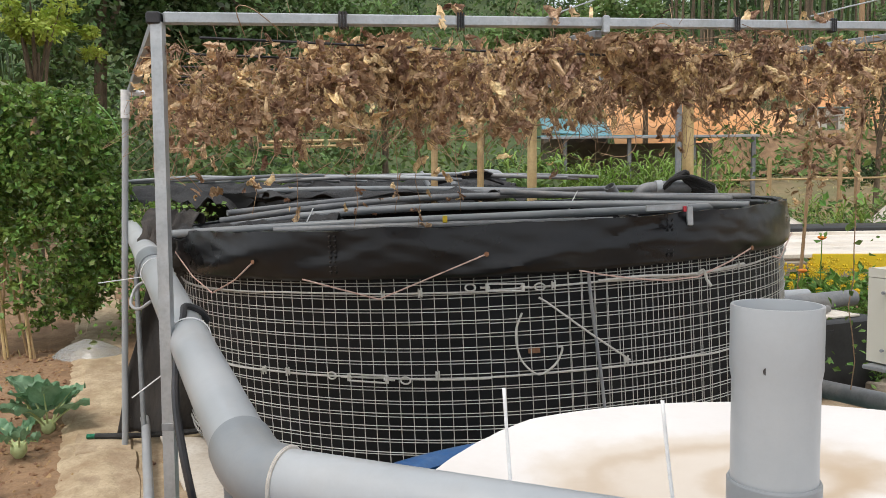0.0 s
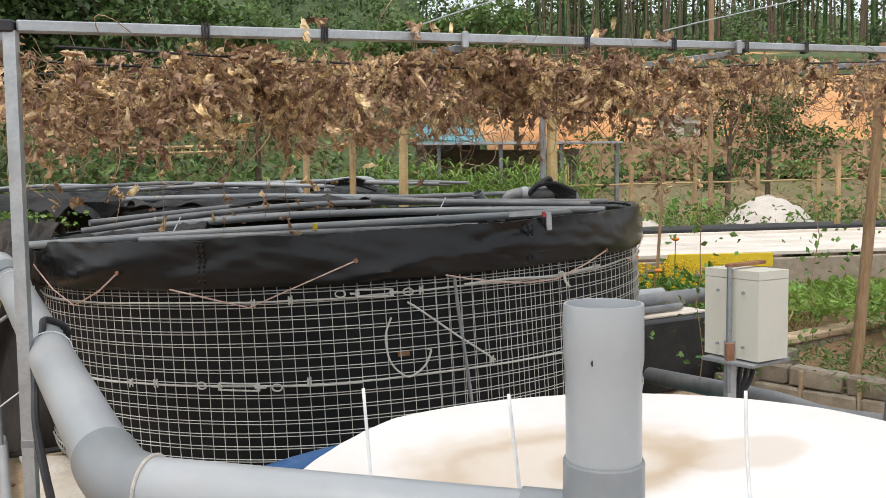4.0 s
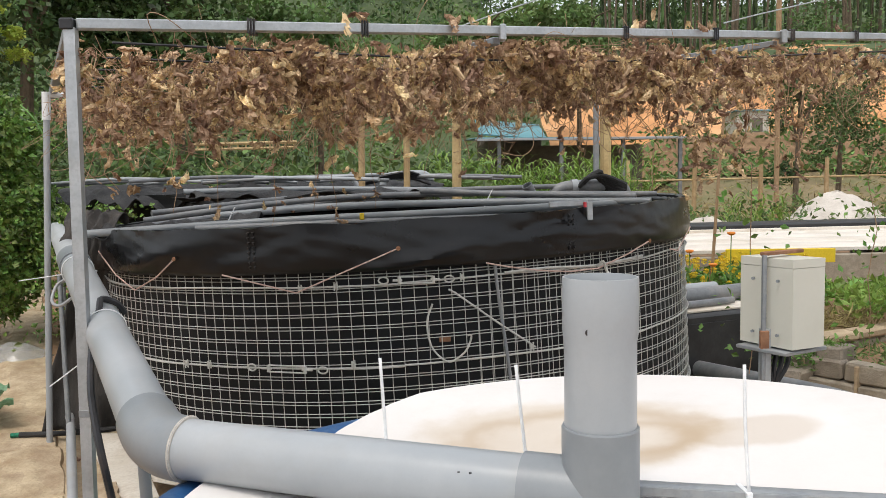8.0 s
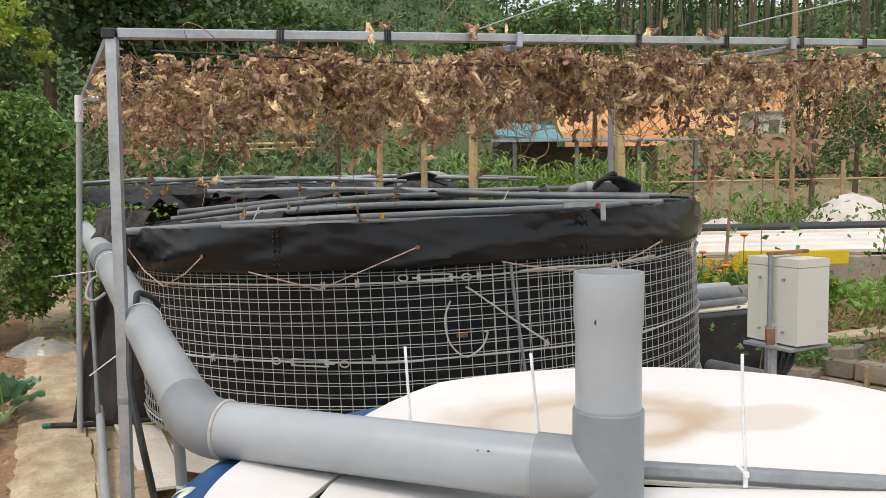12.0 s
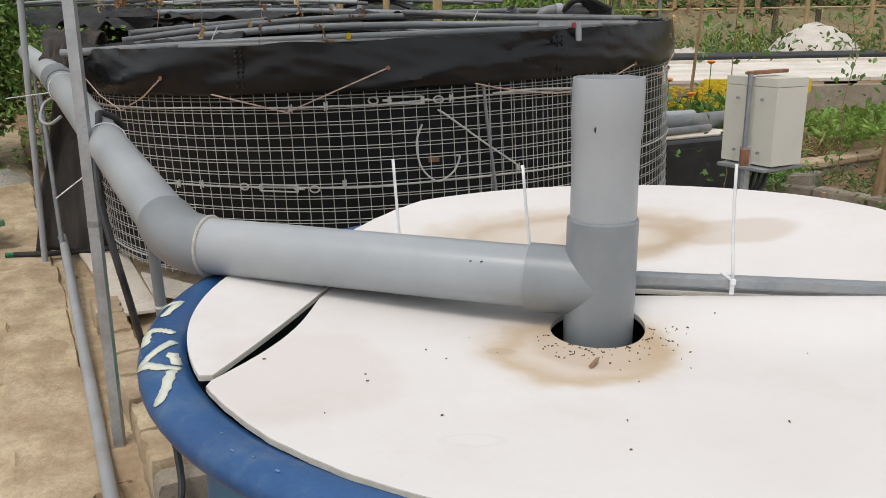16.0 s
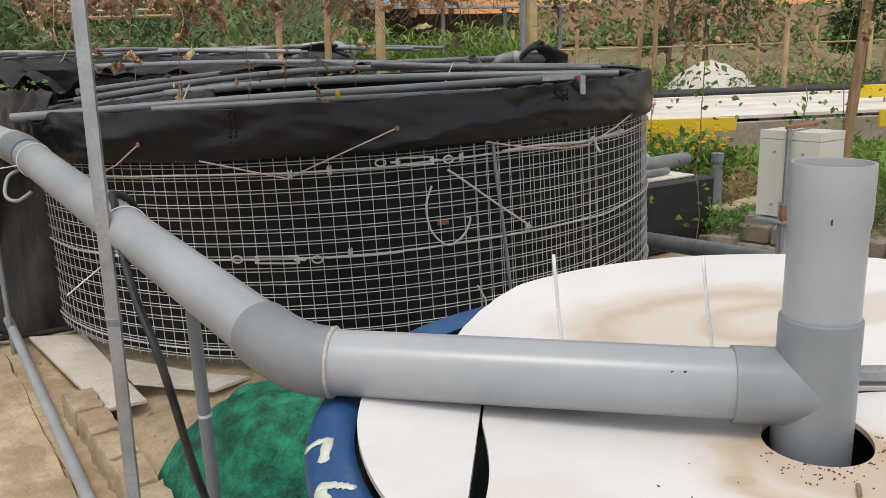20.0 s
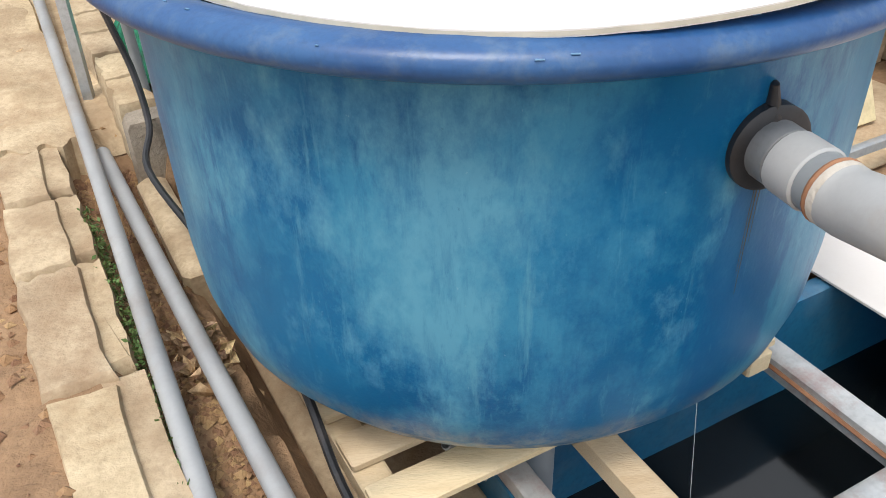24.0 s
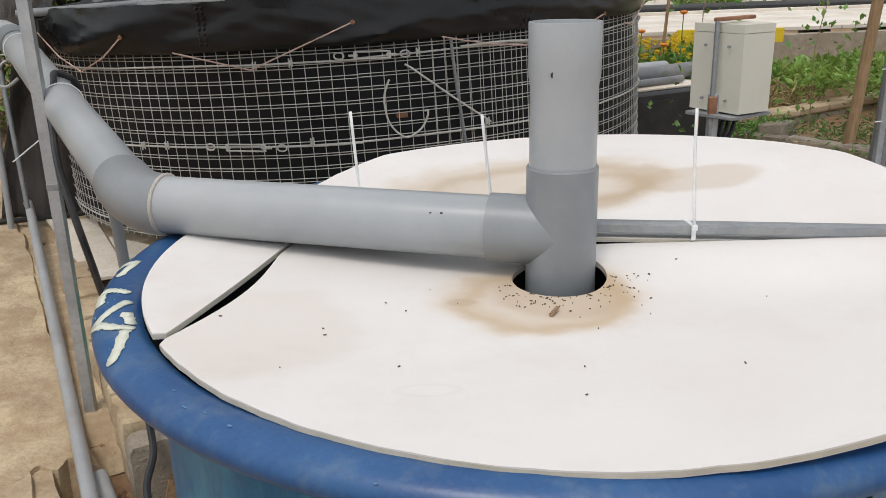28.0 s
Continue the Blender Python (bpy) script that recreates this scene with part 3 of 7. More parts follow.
def tree(name, label, base, height, radii, n, size, material, seed, lean=(0, 0), bark=BARK, limbs=6, clumps=16):
    rng = random.Random(seed)
    ob = thing(name, label, "tree", pose(*base))
    top = Vector((lean[0], lean[1], height * 0.8))
    g = Geo()
    g.tube(smooth_path([(0, 0, -0.1), (lean[0] * 0.3, lean[1] * 0.3, height * 0.3), (lean[0] * 0.7, lean[1] * 0.7, height * 0.55), top], 3), [height * 0.018 * (1 - 0.07 * i) for i in range(10)], 7)
    part("trunk", g, bark, ob)
    g = Geo()
    mid = Vector((lean[0], lean[1], height - radii[2]))
    for i in range(limbs):
        a = 2 * math.pi * i / limbs + rng.uniform(-0.4, 0.4)
        end = mid + Vector((math.cos(a) * radii[0] * 0.7, math.sin(a) * radii[1] * 0.7, rng.uniform(-0.2, 0.7) * radii[2]))
        st = Vector((lean[0] * 0.6, lean[1] * 0.6, height * rng.uniform(0.4, 0.7)))
        g.tube([st, (st + end) / 2 + Vector((0, 0, 0.1 * height)), end], [height * 0.008, height * 0.006, height * 0.002], 5)
    part("branchwork", g, bark, ob)
    g = Geo()
    crown(g, mid, radii, n, size, rng, clumps)
    part("crown", g, material, ob, smooth=False)
    return ob


frng = random.Random(21)
g = Geo()
for i in range(84000):
    x, y = frng.uniform(-48, 58), 24 + 46 * frng.random() ** 1.6
    if 6.0 < x < 34 and y < 36.6:
        continue
    z = hill_z(x, y)
    lump = 2.6 * max(0, noi(x * 0.22, y * 0.22, 5)) + 1.2 * max(0, noi(x * 0.6, y * 0.6, 2)) + 0.5
    flat_leaf(g, (x + frng.gauss(0, 0.3), y, z + frng.random() * lump * 1.6), frng.uniform(0.14, 0.36), frng, 0.25)
woods = part("far_woods", g, LEAFMID, smooth=False)
tagged(woods, "dense green mixed woods covering the far hillside", "woods", kind="stuff")

g = Geo()
for i in range(64000):
    x = frng.uniform(-19, 3.5)
    y = 13.5 + frng.random() ** 1.5 * 9 + max(0, (x + 2) * 0.9)
    lump = 1.4 + 2.2 * max(0, noi(x * 0.35, y * 0.35, 9)) + 2.8 * step(-x, 2.5, 7)
    z = 0.2 + frng.random() ** 0.8 * lump
    # leaves gather in clumps with dark hollows between
    if noi(x * 1.1 + y * 0.3, z * 1.5, 6) + 0.7 * noi(x * 3.0, z * 3.4, 2) < -0.02 and frng.random() < 0.9:
        continue
    flat_leaf(g, (x, y, z), frng.uniform(0.07, 0.21), frng, 0.4, 0.45)
thicket = part("thicket", g, LEAFDARK, smooth=False)
tagged(thicket, "dark shady thicket of shrubs behind the tanks", "shrubs", kind="stuff")

TREES = [
    ("tree", "tall dark bamboo-leaved tree behind the garden", (-6.6, 15.5), 8.5, (2.6, 2.2, 3.2), 13000, 0.17, LEAFDARK, (0.3, 0)),
    ("tree", "tall dark bamboo-leaved tree behind the garden", (-4.0, 16.5), 7.2, (2.3, 2.0, 2.6), 11000, 0.17, LEAFDARK, (-0.3, 0)),
    ("tree", "tall dark tree at the edge of the woods", (-10.5, 15.0), 9.0, (2.8, 2.5, 3.4), 11000, 0.18, LEAFDARK, (0.2, 0)),
    ("tree", "small tree with bright yellow-green top leaves", (-5.3, 10.6), 3.45, (0.55, 0.5, 0.30), 3000, 0.075, LEAFYELLOW, (0.1, 0)),
    ("tree", "leafy green tree in front of the hill", (-1.6, 19.0), 5.0, (2.0, 1.8, 1.4), 8000, 0.17, LEAFMID, (0, 0)),
]
FAR_TREES = [
    ("tree", "rounded green tree below the skyline", (2.6, 26.0), 6.2, (2.4, 2.0, 1.5), 9000, 0.19, LEAFMID, (0.2, 0)),
    ("tree", "rounded green tree below the skyline", (6.4, 29.0), 6.4, (2.4, 2.2, 1.5), 9000, 0.2, LEAFMID, (0, 0)),
    ("young_tree", "slender young tree before the orange cutting", (8.6, 17.5), 3.9, (1.0, 0.9, 1.3), 4200, 0.095, LEAFDARK, (0.1, 0)),
    ("young_tree", "slender young tree before the orange cutting", (10.6, 19.5), 4.2, (1.3, 1.0, 1.4), 4600, 0.105, LEAFDARK, (0.1, 0)),
    ("tree", "dark dense tree at the field edge", (14.0, 18.0), 6.6, (2.1, 1.8, 2.7), 9000, 0.16, LEAFDARK, (0, 0)),
    ("tree", "dark dense tree at the field edge", (17.5, 17.0), 7.0, (2.3, 2.0, 2.8), 9000, 0.16, LEAFDARK, (0, 0)),
]
for i, (nm, lab, (x, y), h, rad, n, sz, ma, ln) in enumerate(TREES + FAR_TREES):
    tree(nm, lab, (x, y, ground_z(x, y)), h, rad, n, sz, ma, 40 + i, ln)

# thin pale trunks on the skyline
g = Geo()
for i in range(150):
    x, y = frng.uniform(10.5, 48), frng.uniform(39, 52)
    z = hill_z(x, y)
    g.tube([(x, y, z - 0.3), (x + frng.uniform(-0.5, 0.5), y, z + frng.uniform(5, 10))], [0.075, 0.035], 5)
tagged(part("bare_trunks", g, BARK), "thin bare trunks of the woods above the cutting", "trees", kind="stuff")
g = Geo()
for i in range(120):
    x = frng.uniform(11.5, 50)
    y = frng.uniform(42, 56)
    z = hill_z(x, y)
    h = frng.uniform(6, 12)
    g.tube([(x, y, z - 0.3), (x + frng.uniform(-0.4, 0.4), y, z + h)], [0.10, 0.03], 5)
    for k in range(150):
        flat_leaf(g, (x + frng.gauss(0, 0.75), y + frng.gauss(0, 0.7), z + h * frng.uniform(0.35, 1.05)), frng.uniform(0.2, 0.45), frng, 0.2)
for i in range(26):
    x, y = frng.uniform(-4, 11), frng.uniform(48, 64)
    z, h = hill_z(x, y), frng.uniform(2.0, 4.2)
    g.tube([(x, y, z - 0.3), (x + 0.1, y, z + h)], [0.09, 0.03], 5)
    for k in range(120):
        flat_leaf(g, (x + frng.gauss(0, 0.6), y + frng.gauss(0, 0.6), z + h * frng.uniform(0.4, 1.08)), frng.uniform(0.2, 0.45), frng, 0.1)
grove = part("skyline_grove", g, LEAFDARK, smooth=False)
tagged(grove, "row of thin tall trees along the hilltop", "trees", kind="stuff")

# ---- black round tank ----
TR, TH = 1.555, 0.80


def on_tank(a, z, r=TR):
    """A point of the tank's side: angle from straight ahead of it to the right, height, radius."""
    return Vector((r * math.sin(a), -r * math.cos(a), z))


def fish_tank(m, front):
    tank = thing("fish_tank", "round black liner fish tank caged in galvanised weld mesh", "fish tank", m)
    g = Geo()
    g.sheet(160, 10, lambda u, v: on_tank(2 * math.pi * u + math.pi, 0.0 + 0.96 * v, TR - 0.022 + 0.006 * noi(u * 60, v * 5)))
    part("liner_wall", g, LINER_IN, tank)
    # folded skirt of liner over the rim
    def skirt(u, v):
        a = 2 * math.pi * u + math.pi
        top = 0.965 + 0.012 * noi(u * 40, 1) + 0.006 * noi(u * 130, 2)
        bot = 0.775 + 0.012 * noi(u * 25, 4)
        if v < 0.2:
            k = v / 0.2
            return on_tank(a, top - 0.05 * (1 - k) ** 2, TR - 0.05 + 0.07 * k)
        k = (v - 0.2) / 0.8
        crease = 0.013 * noi(u * 22 + k * 1.6, k * 1.2, 7) + 0.010 * abs(noi(u * 60 - k * 4, k * 2, 9)) + 0.005 * abs(noi(u * 150 + k * 9, k * 5, 3))
        # a pushed-in fold near the seam
        crease -= 0.018 * math.exp(-((u - 0.548 - 0.012 * k) / 0.02) ** 2 - ((k - 0.35) / 0.3) ** 2)
        # slack pulls of the liner beside the lacing
        for u0, k0, slope, wide, high in ((0.535, 0.62, 2.6, 0.05, 0.016), (0.552, 0.40, 3.4, 0.05, -0.014), (0.515, 0.75, 5.0, 0.03, 0.010), (0.575, 0.55, -2.0, 0.04, 0.010), (0.447, 0.55, 4.0, 0.03, 0.008), (0.47, 0.3, -3.0, 0.03, 0.006)):
            d = (k - k0) + (u - u0) * 2 * math.pi * slope * 0.5
            crease += high * math.exp(-(d / 0.13) ** 2 - ((u - u0) / wide) ** 2)
        return on_tank(a, top + (bot - top) * k, TR + 0.02 + 0.012 * math.sin(k * 2.6) + crease)
    g = Geo()
    g.sheet(420, 14, skirt)
    thicken(part("liner_skirt", g, LINER, tank, "glossy black liner folded over the rim"), 0.003)
    return tank


tank = fish_tank(pose(0.19, 4.6, 0.262, 0, -2.2, 0), True)
n = 196
g = Geo().tube([on_tank(0, -0.01), on_tank(0, 0.80)], 0.0017, 5)
wire_mesh = g.mesh("wire")
wire_mesh.materials.append(WIRE)
for i in range(n):
    part("wire", wire_mesh, None, tank, m=pose(0, 0, 0.003 * noi(i, 2), 0.15 * noi(i * 0.7, 5), 0.35 * noi(i * 0.3, 1), 360 * i / n))
for j in range(17):
    for k, dz in ((0, 0.0), (1, 0.0125)):
        g = Geo()
        z = 0.005 + 0.0495 * j + dz
        g.tube([on_tank(2 * math.pi * i / 150, z + 0.0035 * noi(i * 0.12, j * 0.8 + 9 * k), TR + 0.003 + 0.0025 * k) for i in range(151)], 0.0018, 4, caps=False)
        part("ring_wire", g, WIRE, tank)

# overlap of the second mesh panel
short = Geo().tube([on_tank(0, 0.0, TR + 0.008), on_tank(0, 0.795, TR + 0.008)], 0.0016, 5).mesh("overlap_wire")
short.materials.append(WIRE)
for i in range(14):
    part("overlap_wire", short, None, tank, m=pose(0, 0, 0, 0.4 * noi(i, 8), 1.0 * noi(i * 0.4, 3) - 0.4, 9.2 + 1.93 * i + 0.5 * noi(i, 4)))

# ---- blue conical-bottomed tank ----
BC = Vector((0.4445, 1.118, 0))
blue = thing("settling_tank", "faded blue fibreglass settling tank with a rolled rim", "water tank", pose(BC.x, BC.y, 0))
g = Geo()
g.lathe([(0.0, -0.040), (0.36, -0.036), (0.50, -0.016), (0.575, 0.028), (0.622, 0.092), (0.643, 0.17), (0.652, 0.27), (0.655, 0.42), (0.656, 0.60), (0.657, 0.752), (0.668, 0.767), (0.69, 0.774), (0.67, 0.785), (0.648, 0.77), (0.64, 0.60), (0.632, 0.40), (0.60, 0.15), (0.40, 0.0), (0.0, -0.01)], 96)
part("body", g, TANKBLUE, blue)
g = Geo()
g.lathe([(0.680, 0.770)] + [(0.702 + 0.040 * math.cos(a), 0.7975 + 0.0265 * math.sin(a)) for a in [math.radians(d) for d in range(-150, 151, 20)]] + [(0.670, 0.795), (0.680, 0.770)], 96)
# deep shade under the lid, painted as a near-black skin and floor
INSIDE = mat("inside_shade", (0.006, 0.012, 0.012), (0.015, 0.022, 0.02), 6, 0.7, bump=0.1)
part("inner_lining", Geo().lathe([(0.0, 0.55), (0.60, 0.55), (0.626, 0.57), (0.634, 0.66), (0.642, 0.768), (0.660, 0.790), (0.680, 0.800)], 72), INSIDE, blue, "inside of the tank painted near-black for the shade under the lid")
part("rim", g, RIMBLUE, blue, "glossy darker blue rolled rim")

# ---- lid boards ----
FC, FR = Vector((0.490, 1.110)), 0.706
HOLE = Vector((0.462, 1.035))


def bar_y(x):
    return 1.262 - 0.285 * x


def to_edge(o, d, centre, radius, lines):
    """Distance from o along d to the circle, or to the first of the lines (point, normal)."""
    q = o - centre
    b = q.dot(d)
    best = -b + math.sqrt(max(b * b - q.dot(q) + radius * radius, 0))
    for p, nrm in lines:
        k = d.dot(nrm)
        if k > 1e-6:
            best = min(best, max((p - o).dot(nrm) / k, 0.01))
    return best


CUTEDGE = mat("board_edge", (0.50, 0.47, 0.38), (0.62, 0.58, 0.48), 30, 0.8, bump=0.2)


def lid_board(name, label, o, r0, centre, radius, lines, height, material, rings=9, n=220, cut=None):
    g = Geo()

    def at(u, v):
        a = 2 * math.pi * u
        d = Vector((math.cos(a), math.sin(a)))
        far = to_edge(o, d, centre, radius, lines) * (1 + 0.004 * noi(u * 90, 3))
        if cut:
            # hollow saw cut between two points of the edge
            e = cut[1] - cut[0]
            nrm = Vector((-e.y, e.x)).normalized()
            k = d.dot(nrm)
            if k > 0.05:
                q = o + d * ((cut[0] - o).dot(nrm) / k)
                f = (q - cut[0]).dot(e) / e.length_squared
                if -0.1 < f < 2:
                    bow = cut[2] * math.sin(math.pi * min(max(f, 0), 1)) if f > 0 else 0
                    far = min(far, (q - o).length - bow / k)
        p = o + d * (r0 + (far - r0) * v)
        return (p.x, p.y, height(p))

    if r0:
        g.sheet(n, rings, at)
    else:
        # closed board: rings round one middle point
        g.v = [at(0, 0)] + [at(i / n, (j + 1) / rings) for j in range(rings) for i in range(n)]
        g.f = [(0, 1 + i, 1 + (i + 1) % n) for i in range(n)]
        g.f += [(1 + j * n + i, 1 + (j + 1) * n + i, 1 + (j + 1) * n + (i + 1) % n, 1 + j * n + (i + 1) % n) for j in range(rings - 1) for i in range(n)]
    # underside and cut edges
    top, m = len(g.v), (n + 1 if r0 else n)
    faces = list(g.f)
    g.v += [(x, y, z - 0.009) for x, y, z in g.v]
    g.f += [tuple(i + top for i in reversed(q)) for q in faces]
    for start in ([0, top - m] if r0 else [top - m]):
        for i in range(m if not r0 else m - 1):
            a, b = start + i, start + (i + 1) % m
            g.f.append((a, b, b + top, a + top) if start else (b, a, a + top, b + top))
    board = thing(name, label, "lid")
    part("board", g, material, board)
    # chipped pale core showing along the rim of the board
    e = Geo()
    for k in (0.0015, 0.0075):
        for i in range(m):
            x, y, z = g.v[top - m + i]
            out = (Vector((x, y)) - o).normalized() * 0.0006
            e.v.append((x + out.x, y + out.y, z - k - 0.0008 * noi(i * 0.8, k * 999)))
    e.f = [(i, i + m, (i + 1) % m + m, (i + 1) % m) for i in range(m if not r0 else m - 1)]
    part("cut_edge", e, CUTEDGE, board, "pale yellowish cut edge of the board")
    return board


def bar_at(x):
    return 1.303 - 0.262 * x


slit_n = Vector((-0.951, 0.308))
front_lid_mat = lid_material("white_lid_front", [
    (0.415, 0.955, 0.20, 0.45, 1.1, (0.60, 0.50, 0.38), 0), (0.415, 0.945, 0.165, 0.75, 1.05, (0.46, 0.32, 0.17), 0.55), (0.45, 0.97, 0.125, 0.5, 1.0, (0.44, 0.31, 0.18), 0), (0.285, 0.955, 0.028, 0.3, 1.6, (0.36, 0.29, 0.20), 0),
    (0.20, 0.64, 0.05, 0.16, 2.4, (0.42, 0.38, 0.34), 0.4), (-0.02, 0.86, 0.16, 0.22, 0.8, (0.52, 0.42, 0.34), 0)])
back_lid_mat = lid_material("white_lid_back", [
    (0.50, 1.45, 0.36, 0.55, 1.9, (0.52, 0.43, 0.32), 0), (0.52, 1.44, 0.30, 0.7, 2.1, (0.40, 0.29, 0.18), 0.4), (0.62, 1.42, 0.16, 0.6, 1.9, (0.42, 0.31, 0.20), 0.6), (0.85, 1.40, 0.16, 0.4, 2.2, (0.45, 0.35, 0.24), 0)])
lift_right = lambda x: 0.048 * min(max((x - 0.30) / 0.75, 0), 1.1) ** 1.5
board_dip = lambda p: 0.794 + 0.036 * min(((p - FC).length / FR) ** 2, 1.05) + lift_right(p.x) * min((p - FC).length / FR, 1.0) * step(1.303 - 0.262 * p.x - p.y, -0.04, 0.42)
def sag(p):
    """Height of the front board, which leans up against the bar."""
    k = step(p.x, 0.28, 0.56) * (1 - step(bar_at(p.x) - p.y, 0.03, 0.24))
    return board_dip(p) * (1 - k) + (0.821 + 0.052 * (p.x - 0.557)) * k


def back_height(p):
    """Height of the back board, which bears the bar."""
    k = step(p.y - bar_at(p.x), 0.01, 0.14)
    z = 0.812 + 0.052 * min((max(p.y - bar_y(p.x) - 0.03, 0) / 0.42) ** 1.2, 1.15) + 0.012 * min(((p - Vector((0.56, 1.25))).length / 0.60) ** 2, 1.1) + 0.30 * lift_right(p.x)
    return z * k + 0.832 * (1 - k)


lid_board("lid_board", "white board lid half with a stained pipe hole", HOLE, 0.079, FC, FR, [(Vector((0, 1.2835)), Vector((0.2534, 0.9673)))], sag, front_lid_mat, cut=(Vector((-0.143, 0.815)), Vector((-0.016, 1.200)), 0.020))
lid_board("lid_board", "small curved white board offcut of the lid", Vector((-0.15, 1.09)), 0.0, FC, FR + 0.002, [(Vector((0, bar_y(0) + 0.09)), Vector((0.274, 0.962))), (Vector((-0.1455, 0.816)), -slit_n)], lambda p: sag(p) + 0.004, front_lid_mat, 5, 90)
lid_board("lid_board", "white board lid half with brown water stains", Vector((0.55, 1.42)), 0.0, Vector((0.580, 1.160)), 0.663, [(Vector((0, 1.291)), Vector((-0.2534, -0.9673)))], back_height, back_lid_mat)

# bar between the lid halves
g = Geo()
d = Vector((0.9673, -0.2536, 0))
mid = Vector((0.592, bar_at(0.592), 0.847))
bar = thing("steel_bar", "grey steel channel bar laid across the lid", "steel bar", Matrix.Translation(mid) @ pose(0, 0, 0, 0, 0, math.degrees(math.atan2(d.y, d.x))))
part("web", Geo().box((1.30, 0.026, 0.003), pose(0, 0, 0.0095), 0.001), GALV_DULL, bar)
for y in (-0.0145, 0.0145):
    part("flange", Geo().box((1.30, 0.003, 0.016), pose(0, y, 0.003), 0.001), GALV_DULL, bar)
for y in (-0.009, 0.009):
    part("lip", Geo().box((1.30, 0.008, 0.003), pose(0, y, -0.0035), 0.001), GALV_DULL, bar)

# ---- overflow pipe ----
R = 0.055
over = thing("overflow_pipe", "grey PVC overflow pipe with tee, elbow and standpipe", "pipe")
SP = Vector((0.470, 1.060, 0))
g = Geo().lathe([(R, 0.97), (R, 1.118), (R + 0.0028, 1.136), (R + 0.0028, 1.2155), (R + 0.0022, 1.217), (R - 0.0012, 1.217), (R - 0.0018, 1.2155), (R - 0.0018, 1.136), (R - 0.004, 1.118), (R - 0.004, 0.97)], 40, Matrix.Translation((SP.x, SP.y, 0)))
part("standpipe", g, PVC, over)
TZ = 0.873
E1 = Vector((-0.243, 1.348, 0.882))
TD = (E1 - Vector((SP.x, SP.y, TZ))).normalized()
g = Geo()
g.tube([SP + Vector((0, 0, z)) for z in (0.70, 0.76, 0.985)], R + 0.0045, 32, caps=False)
g.tube([SP + Vector((0, 0, 0.985)), SP + Vector((0, 0, 0.988)), SP + Vector((0, 0, 0.988))], [R + 0.0045, R + 0.003, R - 0.002], 32, caps=False)
t0 = Vector((SP.x, SP.y, TZ))
g.tube([t0 + TD * k for k in (0.0, 0.06, 0.122)], R + 0.0045, 32)
part("tee", g, PVC_FIT, over, "darker grey PVC tee")
g = Geo().tube([t0 + TD * 0.10, E1 - TD * 0.01], R, 32)
part("cross_pipe", g, PVC, over)
FARDIR = Vector((-0.412, 0.906, 0.090)).normalized()
corner = E1 + TD * 0.050
P2 = corner + FARDIR * 0.118
g = Geo()
bend_a, bend_b = E1 - TD * 0.004, P2 - FARDIR * 0.012
g.tube([E1 - TD * 0.014] + [bend_a.lerp(corner, k / 8).lerp(corner.lerp(bend_b, k / 8), k / 8) for k in range(9)] + [P2 + FARDIR * 0.02], R + 0.005, 32)
elbow = part("elbow", g, PVC_FIT, over, "grey PVC elbow with a glue line")
g = Geo().tube([E1 - TD * 0.015, E1 - TD * 0.012, E1 - TD * 0.009], [R + 0.004, R + 0.0062, R + 0.0045], 32)
part("glue_ring", g, GLUE, elbow)
joint = P2 + FARDIR * 1.98
END_DIR = Vector((-0.390, 0.920, 0.004)).normalized()
part("long_pipe", Geo().tube([P2, joint], R, 32), PVC, over)
part("coupler", Geo().hollow([joint - FARDIR * 0.13, joint, joint + END_DIR * 0.09], R + 0.006, 0.005, 32), PVC_FIT, over, "darker grey pipe coupler")
part("bell_end", Geo().tube([joint + END_DIR * k for k in (0.06, 0.09, 0.17, 0.20)], [R + 0.001, R + 0.006, R + 0.006, R], 32), PVC_CLEAN, over, "flared pale socket of the far pipe")
part("long_pipe", Geo().hollow([joint + END_DIR * 0.05, joint + END_DIR * 1.6, joint + END_DIR * 2.75], R, 0.004, 28), PVC_CLEAN, over)
loop = joint - FARDIR * 0.12
part("hose_loop", Geo().tube(smooth_path([loop + Vector((-0.03, 0.02, -0.045)), loop + Vector((-0.075, 0.0, -0.07)), loop + Vector((-0.075, -0.06, -0.125)), loop + Vector((-0.03, -0.10, -0.14)), loop + Vector((0.02, -0.11, -0.11))], 6), 0.006, 10), PVC_WORN, over, "thin grey hose looped under the pipe")


# ---- trellis frame ----
A = Vector((-0.712, 2.170, 0))
UT, VT = U * 1.078, V * 1.078
frame_ob = thing("trellis", "galvanised square-tube trellis frame over the tank", "trellis")


def square_bar(g, a, b, w):
    a, b = Vector(a), Vector(b)
    d = b - a
    q = d.to_track_quat("X", "Z").to_matrix().to_4x4()
    g.box((d.length, w, w), Matrix.Translation((a + b) / 2) @ q, w * 0.12)


g = Geo()
ring = [Vector((0.015 * a, 0.015 * b, 0)) for a, b in ((-1, -1), (1, -1), (1, 1), (-1, 1))]
g.add([Vector((-0.708, 2.125, -0.02)) + p for p in ring] + [A + Vector((0, 0, 1.796)) + p for p in ring], [(0, 1, 5, 4), (1, 2, 6, 5), (2, 3, 7, 6), (3, 0, 4, 7), (4, 5, 6, 7)])
part("post", g, GALV, frame_ob, smooth=False)
part("tape_band", Geo().box((0.034, 0.034, 0.022), pose(-0.7095, 2.145, 0.745), 0.002), GALV_DULL, frame_ob, "strip of dull silver tape")
part("corner_plug", Geo().box((0.036, 0.036, 0.03), Matrix.Translation(A + Vector((-0.006, -0.004, 1.806))), 0.003), BLACKPIPE, frame_ob)
g = Geo()
